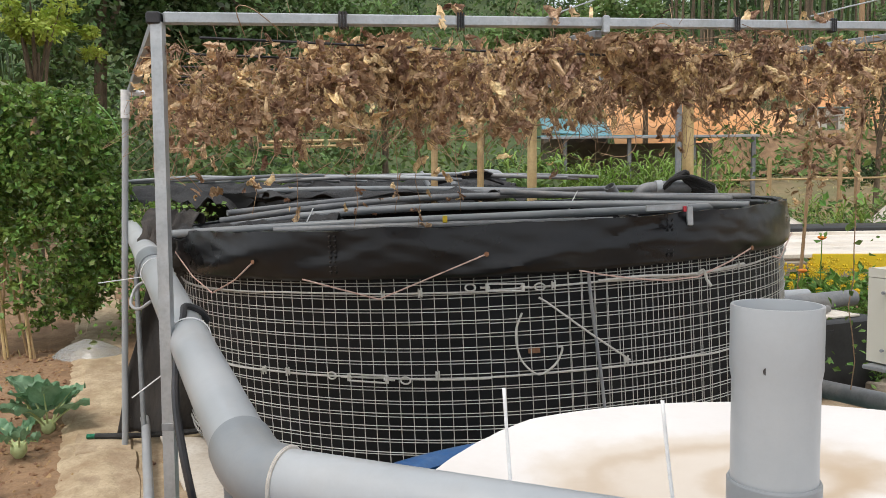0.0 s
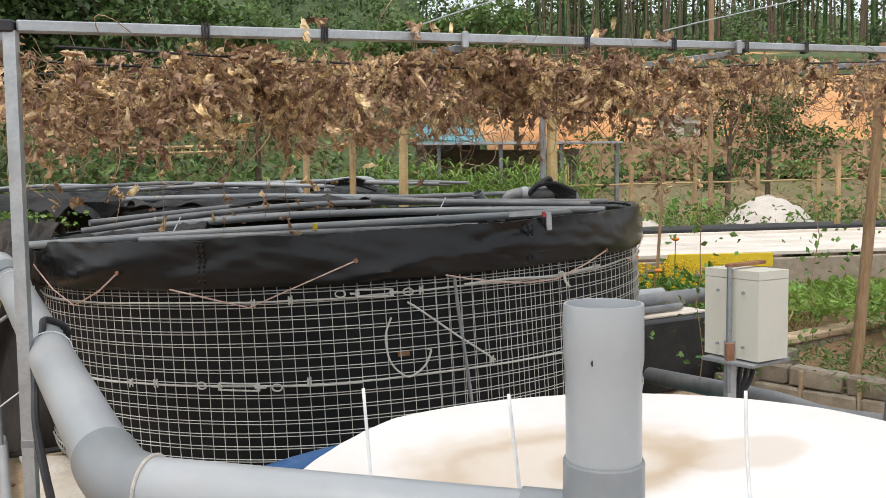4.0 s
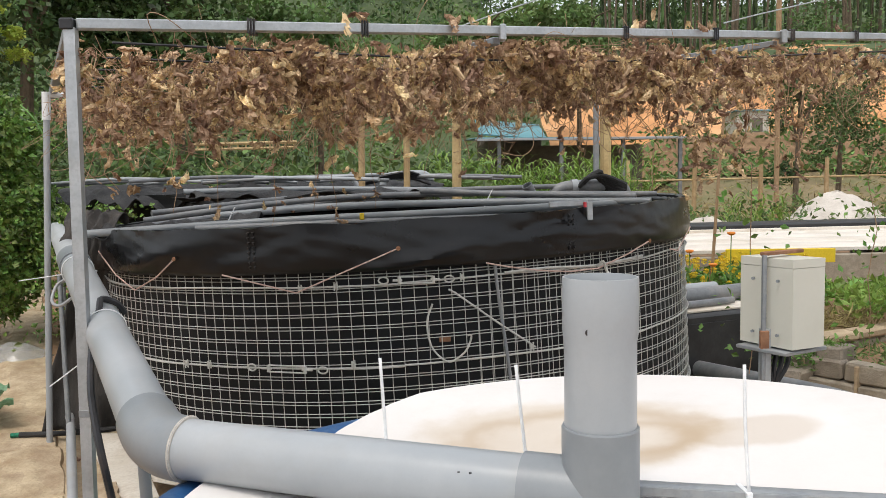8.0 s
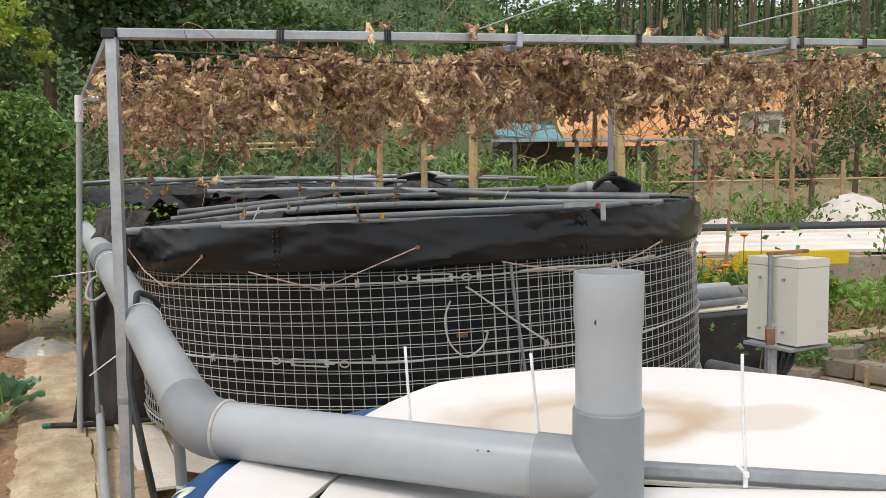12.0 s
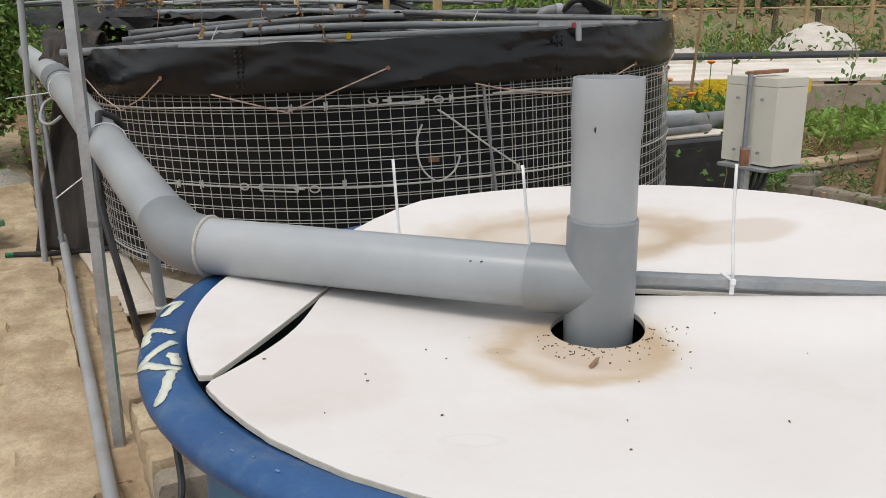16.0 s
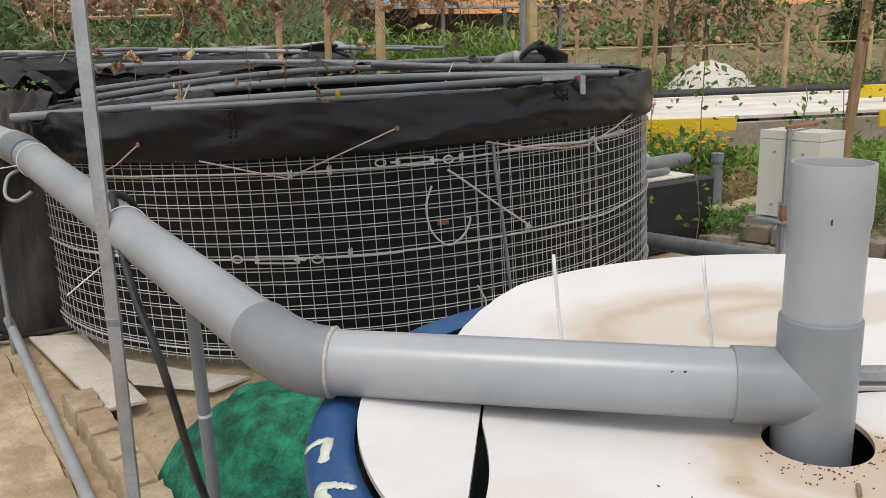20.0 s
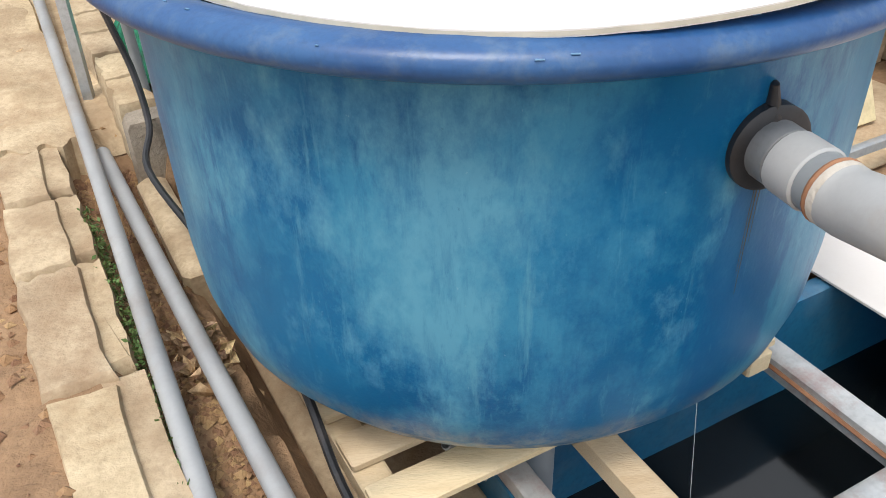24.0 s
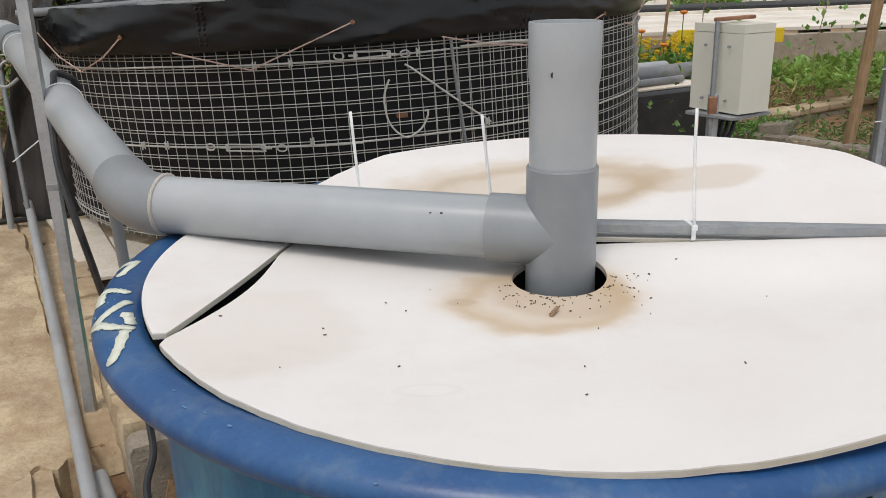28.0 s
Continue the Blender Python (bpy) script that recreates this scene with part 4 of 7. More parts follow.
square_bar(g, A + UT * 0.012 + Vector((0, 0, 1.808)), A + UT * 5.0 + Vector((0, 0, 2.078)), 0.030)
part("crossbar", g, GALV, frame_ob)
g = Geo()
square_bar(g, A + VT * 0.02 + Vector((0, 0, 1.796)), A + VT * 2.05 + Vector((0, 0, 1.835)), 0.034)
part("side_beam", g, GALV_DULL, frame_ob)
for a in (1.24, 2.45, 3.7):
    g = Geo()
    square_bar(g, A + UT * a + VT * 0.02 + Vector((0, 0, 1.777 + 0.054 * a)), A + UT * a + VT * 2.7 + Vector((0, 0, 1.888 + 0.054 * a)), 0.026)
    beam = part("purlin", g, GALV_DULL, frame_ob)
    g = Geo().box((0.022, 0.04, 0.055), Matrix.Translation(A + UT * a + Vector((0.006, -0.018, 1.798 + 0.054 * a))), 0.004)
    part("clamp", g, GALV, beam)

# ---- fittings of the black tank ----
def ta(x, z):
    """Angle and height on the tank for a place seen on its front, by its x and z in the world."""
    return math.asin((x - 0.19) / (TR + 0.02)), z - 0.262 - 0.0384 * (x - 0.19)


def tank_line(pts, r=TR + 0.012):
    return [on_tank(*ta(x, z), r) for x, z in pts]


def cable_loop(z0, name):
    g = Geo()
    g.tube([on_tank(2 * math.pi * i / 140, z0 + 0.006 * noi(i * 0.25, z0 * 20) + 0.004 * math.sin(i * 0.35), TR + 0.010) for i in range(141)], 0.0042, 6, caps=False)
    return part(name, g, CABLE, tank, "pale steel cable drawn tight round the mesh")


cable_up, cable_low = cable_loop(0.722, "upper_cable"), cable_loop(0.400, "lower_cable")


def turnbuckle(x0, x1, z, parent):
    """Two threaded eyes in an open frame, with cable clips."""
    p = [on_tank(*ta(x0 + (x1 - x0) * k, z), TR + 0.02) for k in (0, 0.22, 0.30, 0.70, 0.78, 1)]
    body = part("turnbuckle", Geo().tube([p[2] + Vector((0, 0, 0.013)), p[3] + Vector((0, 0, 0.013))], 0.0035, 6).tube([p[2] - Vector((0, 0, 0.013)), p[3] - Vector((0, 0, 0.013))], 0.0035, 6).tube([p[2] - Vector((0, 0, 0.014)), p[2] + Vector((0, 0, 0.014))], 0.007, 8).tube([p[3] - Vector((0, 0, 0.014)), p[3] + Vector((0, 0, 0.014))], 0.007, 8), CABLE, parent, "galvanised turnbuckle")
    for a, b, c in ((p[1], p[2], 0.4), (p[4], p[3], 0.4)):
        part("threaded_rod", Geo().tube([a, b + (b - a) * c], 0.0045, 8), CABLE, body)
    for q, e in ((p[0], p[1]), (p[5], p[4])):
        d = (e - q).normalized()
        ring = [q.lerp(e, 0.5) + d * 0.019 * math.cos(k * math.pi / 6) + Vector((0, 0, 0.013)) * math.sin(k * math.pi / 6) for k in range(13)]
        part("eye", Geo().tube(ring, 0.0035, 6, caps=False), CABLE, body)
    return body


def cable_clip(x, z, parent):
    p = on_tank(*ta(x, z), TR + 0.016)
    g = Geo().box((0.016, 0.012, 0.020), Matrix.Translation(p), 0.003)
    g.tube([p + Vector((-0.005, -0.004, -0.018)), p + Vector((-0.005, -0.008, 0.016))], 0.003, 6).tube([p + Vector((0.006, -0.004, -0.016)), p + Vector((0.006, -0.008, 0.018))], 0.003, 6)
    part("cable_clip", g, CABLE, parent)


turnbuckle(0.09, 0.415, 0.995, cable_up)
turnbuckle(-0.46, -0.09, 0.645, cable_low)
for x, z in ((-0.20, 0.962), (-0.06, 0.975), (0.43, 1.0), (1.22, 1.03)):
    cable_clip(x, z, cable_up)
for x, z in ((-0.72, 0.632), (-0.61, 0.641), (-0.01, 0.668), (0.70, 0.708)):
    cable_clip(x, z, cable_low)

# pink lacing from the skirt's eyelets to the cable
LACES = [[(-1.20, 1.075), (-1.17, 1.05), (-0.94, 0.925), (-0.713, 1.072)], [(-0.50, 1.016), (-0.205, 0.952), (0.19, 1.12)], [(0.52, 1.054), (0.735, 1.014), (0.99, 1.005), (1.266, 1.099)], [(1.40, 1.05), (1.46, 1.034), (1.60, 1.13)]]
for line in LACES:
    pts = [on_tank(*ta(x, z), TR + 0.046) for x, z in line]
    part("lacing", Geo().tube(smooth_path(pts, 2) if len(pts) > 3 else pts, 0.0032, 6), ROPE, tank, "thin pink lacing rope")
for x, z in ((-0.713, 1.072), (0.19, 1.12), (1.266, 1.099)):
    p = on_tank(*ta(x, z), TR + 0.046)
    part("eyelet", Geo().tube([p, p + on_tank(ta(x, z)[0], 0, 0.004)], 0.009, 10), RUST, tank)
pts = [on_tank(*ta(x, z), TR + 0.02) for x, z in ((0.60, 1.01), (0.78, 1.02), (1.0, 1.015), (1.25, 1.035))]
part("spare_rope", Geo().tube(smooth_path(pts, 5), 0.006, 6), CABLE, tank, "pale rope wound along the cable")
p = on_tank(*ta(1.0, 1.012), TR + 0.035)
part("rope_knot", Geo().tube(smooth_path([p, p + Vector((0.02, -0.01, 0.02)), p + Vector((0.035, 0, -0.02)), p + Vector((0.05, -0.01, -0.045))], 4), 0.006, 6), CABLE, tank)

# stitched seams of the skirt
for x in (-0.38, 0.88):
    a, _ = ta(x, 1.1)
    g = Geo()
    for k in range(8):
        for da in (-0.006, 0.008):
            g.tube([on_tank(a + da, 0.80 + 0.019 * k, TR + 0.034), on_tank(a + da, 0.809 + 0.019 * k, TR + 0.041), on_tank(a + da + 0.003, 0.811 + 0.019 * k, TR + 0.034)], 0.0032, 5)
    part("stitching", g, BLACKPIPE, tank)

# patch of hose and wire on the mesh
pts = tank_line([(0.31, 0.90), (0.285, 0.83), (0.295, 0.74), (0.335, 0.685), (0.375, 0.672), (0.43, 0.71), (0.455, 0.765), (0.44, 0.772)], TR + 0.018)
part("bent_wire", Geo().tube(smooth_path(pts, 5), 0.0042, 6), CABLE, tank, "bent piece of pale cable")
part("stay_wire", Geo().tube(tank_line([(0.375, 0.955), (0.40, 0.94), (0.55, 0.825), (0.715, 0.705)], TR + 0.018), 0.0045, 6), CABLE, tank)
part("stay_rod", Geo().tube(smooth_path(tank_line([(0.565, 1.04), (0.575, 0.9), (0.60, 0.66), (0.612, 0.50), (0.62, 0.36)], TR + 0.014), 4), 0.007, 8), GALV_DULL, tank, "thin steel rod tied to the mesh")
part("loose_wire", Geo().tube(tank_line([(0.47, 0.50), (0.50, 0.44), (0.505, 0.36)], TR + 0.02), 0.004, 5), CABLE, tank)
part("wood_chip", Geo().box((0.045, 0.006, 0.022), Matrix.Translation(on_tank(*ta(0.355, 0.755), TR - 0.012)), 0.002), RUST, tank)
g = Geo()
g.tube([on_tank(2 * math.pi * i / 90, 0.045 + 0.006 * noi(i * 0.3, 2), TR + 0.010) for i in range(91)], 0.004, 5, caps=False)
part("bottom_cable", g, CABLE, tank)
q = on_tank(0.52, 0.965, TR)
brk = part("square_bracket", Geo().box((0.16, 0.012, 0.024), Matrix.Translation(q + Vector((-0.07, -0.03, 0.02))), 0.002).box((0.024, 0.016, 0.075), Matrix.Translation(q + Vector((0.012, -0.045, -0.015))), 0.003), GALV, tank, "steel angle bracket with a red end")
part("red_end", Geo().box((0.012, 0.014, 0.022), Matrix.Translation(q + Vector((-0.006, -0.046, 0.012))), 0.002), RED, brk)


# ---- poles over the tank ----
def pole(pts, r, label="grey plastic pole laid across the tank", material=PVC_POLE):
    ob = part("pole", Geo().tube(smooth_path(pts, 6), r, 10), material)
    return tagged(ob, label, "pole", "poles across the black tank")


POLES = [
    [(-1.30, 3.76, 1.155), (-0.463, 3.70, 1.20), (0.256, 3.8, 1.222), (1.40, 4.0, 1.255)],
    [(-1.119, 4.1, 1.20), (-0.565, 4.3, 1.265), (0.168, 4.5, 1.305), (1.64, 4.6, 1.285)],
    [(-0.73, 3.55, 1.18), (-0.043, 3.5, 1.198), (0.707, 3.55, 1.21)],
    [(-0.722, 4.0, 1.222), (-0.15, 4.1, 1.256), (0.642, 4.2, 1.262), (1.40, 3.9, 1.26)],
    [(0.282, 4.5, 1.325), (0.794, 4.3, 1.30), (1.369, 4.05, 1.285)],
    [(-1.047, 3.9, 1.18), (-0.667, 4.2, 1.222), (-0.296, 4.7, 1.262), (0.299, 5.3, 1.325)],
    [(-1.219, 5.3, 1.335), (-0.317, 5.5, 1.34), (1.049, 5.4, 1.30)],
    [(-1.15, 4.35, 1.23), (-0.3, 4.9, 1.30), (0.9, 5.2, 1.33), (1.5, 5.45, 1.33)],
]
for i, p in enumerate(POLES):
    pole(p, 0.0165 if i % 3 else 0.019, material=PVC_POLE if i % 3 else PVC_FIT)
for x, y, z in ((-0.62, 3.72, 1.16), (0.62, 4.2, 1.22)):
    tagged(part("cable_tie", Geo().tube([(x - 0.02, y, z), (x, y, z + 0.05), (x + 0.03, y, z + 0.11)], 0.003, 5), WHITE_TIE), "white cable tie on a pole over the tank", "cable tie")
tagged(part("yellow_tag", Geo().box((0.02, 0.006, 0.03), pose(0.0, 3.49, 1.225), 0.002), YELLOW), "small yellow tag on a pole over the tank", "tag")

# shade cloth slumped on the poles
def cloth(name, label, fn, nu, nv, material, category, thick=0.004):
    g = Geo().sheet(nu, nv, fn)
    ob = thicken(part(name, g, material), thick)
    return tagged(ob, label, category)


cloth("shade_cloth", "black shade cloth slumped over the back of the tank",
      lambda u, v: (-1.15 + 1.5 * u + 0.15 * noi(v * 3, u * 2), 4.75 + 1.35 * v + 0.1 * noi(u * 4, 2), 1.305 + 0.05 * noi(u * 6, v * 5, 2) + 0.03 * noi(u * 15, v * 11, 5)), 46, 36, NETBLACK, "shade cloth")
cloth("shade_cloth", "bunched black shade cloth on the rim of the tank",
      lambda u, v: (-1.43 + 0.25 * u + 0.03 * noi(v * 7, u * 2), 3.88 + 0.20 * step(v, 0.3, 1.0) - 0.05 * math.sin(3 * v) + 0.03 * noi(u * 9, v * 6), 0.96 + 0.29 * step(v, 0.0, 0.75) - 0.05 * step(v, 0.8, 1) + 0.03 * noi(u * 8, v * 7)), 30, 34, NETGREY, "shade cloth")
cloth("shade_cloth", "fold of black shade cloth tucked under the poles",
      lambda u, v: (-1.25 + 0.75 * u, 3.72 + 0.35 * v + 0.04 * noi(u * 7, v * 4), 1.13 + 0.05 * u + 0.045 * math.sin(math.pi * v) * (1 + 0.8 * noi(u * 9, v * 3)) + 0.02 * noi(u * 22, v * 9)), 40, 20, NETBLACK, "shade cloth")
cloth("shade_cloth", "dusty shade cloth sagging inside the tank rim",
      lambda u, v: (-0.9 + 2.2 * u, 3.75 + 0.9 * v + 0.08 * noi(u * 5, v * 4), 1.12 + 0.05 * u + 0.05 * noi(u * 8, v * 5) + 0.03 * noi(u * 21, v * 12)), 70, 30, NETBLACK, "shade cloth")

# pipes standing out of the tank at the back
g = Geo()
back = thing("inlet_pipe", "grey inlet pipe with elbows wrapped in black cloth", "pipe")
part("riser", Geo().hollow([(1.05, 5.07, 1.18), (0.95, 5.0, 1.345)], 0.034, 0.004, 20), PVC_POLE, back)
part("arch", Geo().tube(smooth_path([(1.14, 5.3, 1.16), (1.17, 5.3, 1.27), (1.25, 5.3, 1.325), (1.50, 5.32, 1.335), (1.64, 5.35, 1.32), (1.68, 5.36, 1.18)], 7), 0.040, 18), PVC_POLE, back)
part("collar", Geo().tube([(1.29, 5.3, 1.330), (1.33, 5.302, 1.332)], 0.046, 18), PVC, back)
for k in range(7):
    z0 = 0.012 * k
    part("wrapping", Geo().tube(smooth_path([(1.33 + 0.012 * k, 5.27, 1.325 + z0), (1.39 + 0.014 * k, 5.25, 1.385 + 0.5 * z0), (1.50, 5.25 + 0.01 * k, 1.395 - z0), (1.64, 5.24, 1.335 - 0.8 * z0)], 5), [0.016 + 0.008 * noi(i * 0.6, 3 + k) for i in range(16)], 8), NETBLACK, back, "bunched black cloth")

# ---- second tank behind ----
tank_b = fish_tank(pose(-1.06, 7.95, 0.36, 0, -1.0, 0), False)
tank_b["label"] = "round black liner tank covered with shade cloth"
cloth("shade_cloth", "wide wrinkled black shade cloth covering the rear tank",
      lambda u, v: (-2.75 + 3.3 * u + 0.1 * noi(v * 5, 1), 6.35 + 3.0 * v, 1.315 + 0.09 * noi(u * 9, v * 6, 3) + 0.05 * abs(noi(u * 24, v * 14, 6)) + 0.03 * noi(u * 50, v * 30, 2) + 0.05 * v - (0.10 + 0.12 * noi(u * 13, 5) + 0.08 * noi(u * 31, 2)) * (1 - step(v, 0, 0.16))), 110, 60, NETBLACK, "shade cloth")
for k in range(15):
    a = rnd.uniform(-0.6, 0.6)
    c = Vector((-2.0 + 0.17 * k, 6.9 + rnd.uniform(-0.5, 0.9), 1.395 + 0.02 * rnd.random()))
    d = Vector((math.cos(a), math.sin(a), 0)) * rnd.uniform(0.6, 1.2)
    pole([c - d, c + Vector((0, 0, 0.03)), c + d], 0.015, "grey plastic pole laid across the rear tank", PVC if k % 3 == 0 else PVC_POLE)
g = Geo()
for k in range(5):
    g.tube(smooth_path([(-0.15 + 0.02 * k, 6.6, 1.36 + 0.012 * k), (0.18 + 0.02 * k, 6.7, 1.42 + 0.01 * k), (0.42, 6.9 + 0.03 * k, 1.36)], 4), 0.012, 6)
tagged(part("hose_coil", g, BLACKPIPE), "loose coil of black hose on the rear tank", "hose")
rp = thing("return_pipe", "pale grey pipe elbow over the rear tank", "pipe")
part("pipe", Geo().tube(smooth_path([(0.02, 7.1, 1.30), (0.03, 7.1, 1.40), (0.10, 7.1, 1.44), (0.36, 7.1, 1.45), (0.42, 7.1, 1.40)], 6), 0.03, 14), PVC, rp)
part("riser", Geo().hollow([(-0.20, 7.2, 1.35), (-0.27, 7.2, 1.47)], 0.022, 0.003, 14), PVC, rp)

# ---- second corner post and hangings ----
post_b = thing("plastic_post", "grey plastic trellis post with a white fitting", "post", pose(-1.555, 3.90, 0.05))
part("tube", Geo().tube([(0, 0, 0.0), (0.035, 0, 0.9), (0.07, 0, 1.72)], 0.015, 12), PVC, post_b)
part("cap", Geo().tube([(0.066, 0, 1.64), (0.071, 0, 1.77)], 0.020, 12).tube([(0.07, 0, 1.755), (0.27, 0.07, 1.76)], 0.014, 10), WHITE_TIE, post_b)
post_c = thing("steel_post", "thin grey post beside the long pipe", "post", pose(-1.44, 3.86, 0.10))
part("tube", Geo().tube([(0, 0, -0.05), (-0.03, 0.05, 0.86)], 0.012, 10), GALV_DULL, post_c)
stub = thing("steel_post", "thin grey post beside the long pipe", "post", pose(-2.16, 5.7, 0.1))
part("tube", Geo().tube([(0, 0, -0.05), (0, 0, 0.9)], 0.014, 10), GALV_DULL, stub)

cloth("hanging_cloth", "dark net cloth hanging beside the tank to the path",
      lambda u, v: (-1.64 + 0.47 * u + (0.26 - 0.06 * u) * v ** 1.2 + 0.02 * noi(u * 6, v * 3), 4.02 + 0.05 * math.sin(u * 9) * (1 - 0.5 * v) + 0.04 * noi(u * 5, v * 4, 3), 0.15 + 0.02 * u + (1.02 - 0.12 * u) * v), 34, 34, NETGREY, "net cloth")
part_hem = part("cloth_hem", Geo().tube(smooth_path([(-1.72, 3.96, 0.165), (-1.5, 3.97, 0.165), (-1.3, 3.98, 0.175), (-1.12, 4.0, 0.19)], 4), 0.014, 8), NETBLACK)
tagged(part_hem, "rolled black hem of net cloth on the path", "net cloth")
tagged(part("cord", Geo().tube([(-1.76, 3.955, 0.165), (-1.70, 3.962, 0.166)], 0.012, 8), GREENNET), "short turquoise cord end on the path", "cord")


def tie(pts, r=0.0019, label="white cable tie round the pipe"):
    return tagged(part("cable_tie", Geo().tube(smooth_path(pts, 4), r, 5), WHITE_TIE), label, "cable tie")


def pipe_at(k):
    return P2 + FARDIR * k


for k, tail in ((1.76, Vector((-0.26, -0.06, -0.03))), (0.80, Vector((-0.20, -0.06, -0.15)))):
    c = pipe_at(k)
    side = FARDIR.cross(Vector((0, 0, 1))).normalized()
    ring = [c + (side * math.cos(a) + Vector((0, 0, 1)) * math.sin(a)) * (R + 0.003) for a in [2 * math.pi * i / 16 for i in range(17)]]
    tie(ring + [ring[-1] + tail * 0.5, ring[-1] + tail])

# black cable over the pipe and down the post
q = pipe_at(0.92)
cab = smooth_path([q + Vector((0.060, 0.03, 0.016)), q + Vector((0.045, 0.012, 0.048)), q + Vector((0.012, -0.02, 0.066)), (-0.690, 2.22, 1.022), (-0.668, 2.10, 0.955), (-0.628, 1.96, 0.86), (-0.580, 1.86, 0.76), (-0.548, 1.84, 0.62), (-0.525, 1.84, 0.49), (-0.495, 1.83, 0.37), (-0.460, 1.80, 0.25), (-0.43, 1.72, 0.13), (-0.42, 1.58, 0.07), (-0.23, 1.22, 0.06), (-0.10, 0.99, 0.04), (0.0, 0.80, 0.0), (0.07, 0.58, -0.03), (0.14, 0.38, -0.03), (0.20, 0.1, -0.05)], 6)
tagged(part("power_cable", Geo().tube(cab, 0.0095, 8), BLACKPIPE), "black cable hung down the post into the trench", "cable")

leg = thing("prop_post", "grey pipe leg propping the overflow elbow", "post", pose(-0.485, 1.975, 0.0))
part("tube", Geo().tube([(0, 0, 0), (-0.02, -0.03, 0.84)], 0.0155, 14), PVC_FIT, leg)
part("tie", Geo().tube([(-0.0126, -0.019, 0.548), (-0.0128, -0.0193, 0.556)], 0.0165, 14), WHITE_TIE, leg)

# ---- details on the overflow pipe ----
part("drilled_hole", Geo().tube([(0.440, 1.0130, 1.140), (0.4405, 1.0118, 1.140)], 0.0048, 10), BLACKPIPE, over)
for k in range(7):
    p = t0 + TD * rnd.uniform(0.15, 0.25) + Vector((0, -0.055 * math.cos(0.5), 0.02 + rnd.uniform(-0.01, 0.012)))
    part("speck", Geo().box((0.004, 0.002, 0.0025), Matrix.Translation(p) @ pose(0, 0, 0, 30, 0, 0)), BLACKPIPE, over)

# white ties standing on the bar
for x, h, lean in ((0.14, 0.20, -0.012), (0.377, 0.195, -0.016), (0.718, 0.205, 0.004)):
    y = bar_at(x)
    g = Geo()
    b = Vector((x, y, 0.834))
    g.box((0.007, 0.044, 0.0015), Matrix.Translation(b + Vector((0, 0, 0.0245)))).box((0.007, 0.0015, 0.026), Matrix.Translation(b + Vector((0, -0.022, 0.012)))).box((0.009, 0.006, 0.010), Matrix.Translation(b + Vector((0, -0.024, 0.022))), 0.001)
    top = b + Vector((lean, 0.01, 0.022 + h))
    g.sheet(1, 6, lambda u, v: b + Vector((0, -0.024, 0.02)) + (top - b - Vector((0, -0.024, 0.02))) * v + Vector(((u - 0.5) * 0.0055, 0.006 * math.sin(v * 3), 0)))
    ob = thicken(part("cable_tie", g, WHITE_TIE), 0.0014)
    tagged(ob, "white cable tie standing up from the lid bar", "cable tie", "ties on the lid bar")

# crumbs and twigs on the lid
crng = random.Random(5)
for i in range(104):
    if i < 82:
        a, rr = crng.uniform(math.pi * 1.05, math.pi * 1.95), 0.083 + abs(crng.gauss(0, 0.035))
        p = HOLE + Vector((math.cos(a), math.sin(a))) * rr
    else:
        p = FC + Vector((crng.uniform(-0.6, 0.6), crng.uniform(-0.6, -0.05)))
    if (p - FC).length > 0.66 or p.y > bar_y(p.x) - 0.03:
        continue
    sz = crng.uniform(0.0015, 0.0055)
    ob = part("crumb", Geo().box((sz, sz * 0.4, 0.002), pose(p.x, p.y, sag(p) + 0.0012, 0, 0, crng.uniform(0, 180)), 0.0006), BARK)
    tagged(ob, "tiny brown crumb of dirt on the white lid", "dirt", "crumbs on the lid")
p = Vector((0.415, 0.885))
tagged(part("twig", Geo().tube([(p.x - 0.006, p.y - 0.012, sag(p) + 0.004), (p.x + 0.01, p.y + 0.012, sag(p) + 0.005)], 0.0035, 6), DEADSTEM), "short brown twig on the white lid", "twig")

# paint strokes on the rim
def rim_point(phi, r, lift=0.0):
    """A place on the upper round of the rim, by its angle in degrees and its distance from the tank's middle."""
    c = min(max((r - 0.702) / 0.040, -0.95), 0.95)
    t = math.acos(c)
    k = Vector((math.cos(radians(phi)), math.sin(radians(phi)), 0))
    return k * (0.702 + (0.040 + lift) * c) + Vector((0, 0, 0.7975 + (0.0265 + lift) * math.sin(t)))


CHALK = mat("chalky_scuff", (0.07, 0.19, 0.35), (0.14, 0.26, 0.40), 30, 0.7, bump=0.1)
PAINT = mat("dried_white_paint", (0.55, 0.58, 0.48), (0.70, 0.72, 0.62), 30, 0.7, bump=0.3)
STROKES = [[(175.6, 0.740), (175.4, 0.704), (180.9, 0.716)], [(185.3, 0.732), (186.8, 0.707), (187.9, 0.687)], [(185.4, 0.730), (190.4, 0.728)], [(190.8, 0.684), (193.5, 0.707), (196.3, 0.734), (199.6, 0.708), (200.5, 0.683)], [(196.6, 0.692), (195.0, 0.687), (199.1, 0.686)], [(200.8, 0.695), (205.4, 0.714), (207.8, 0.732)]]
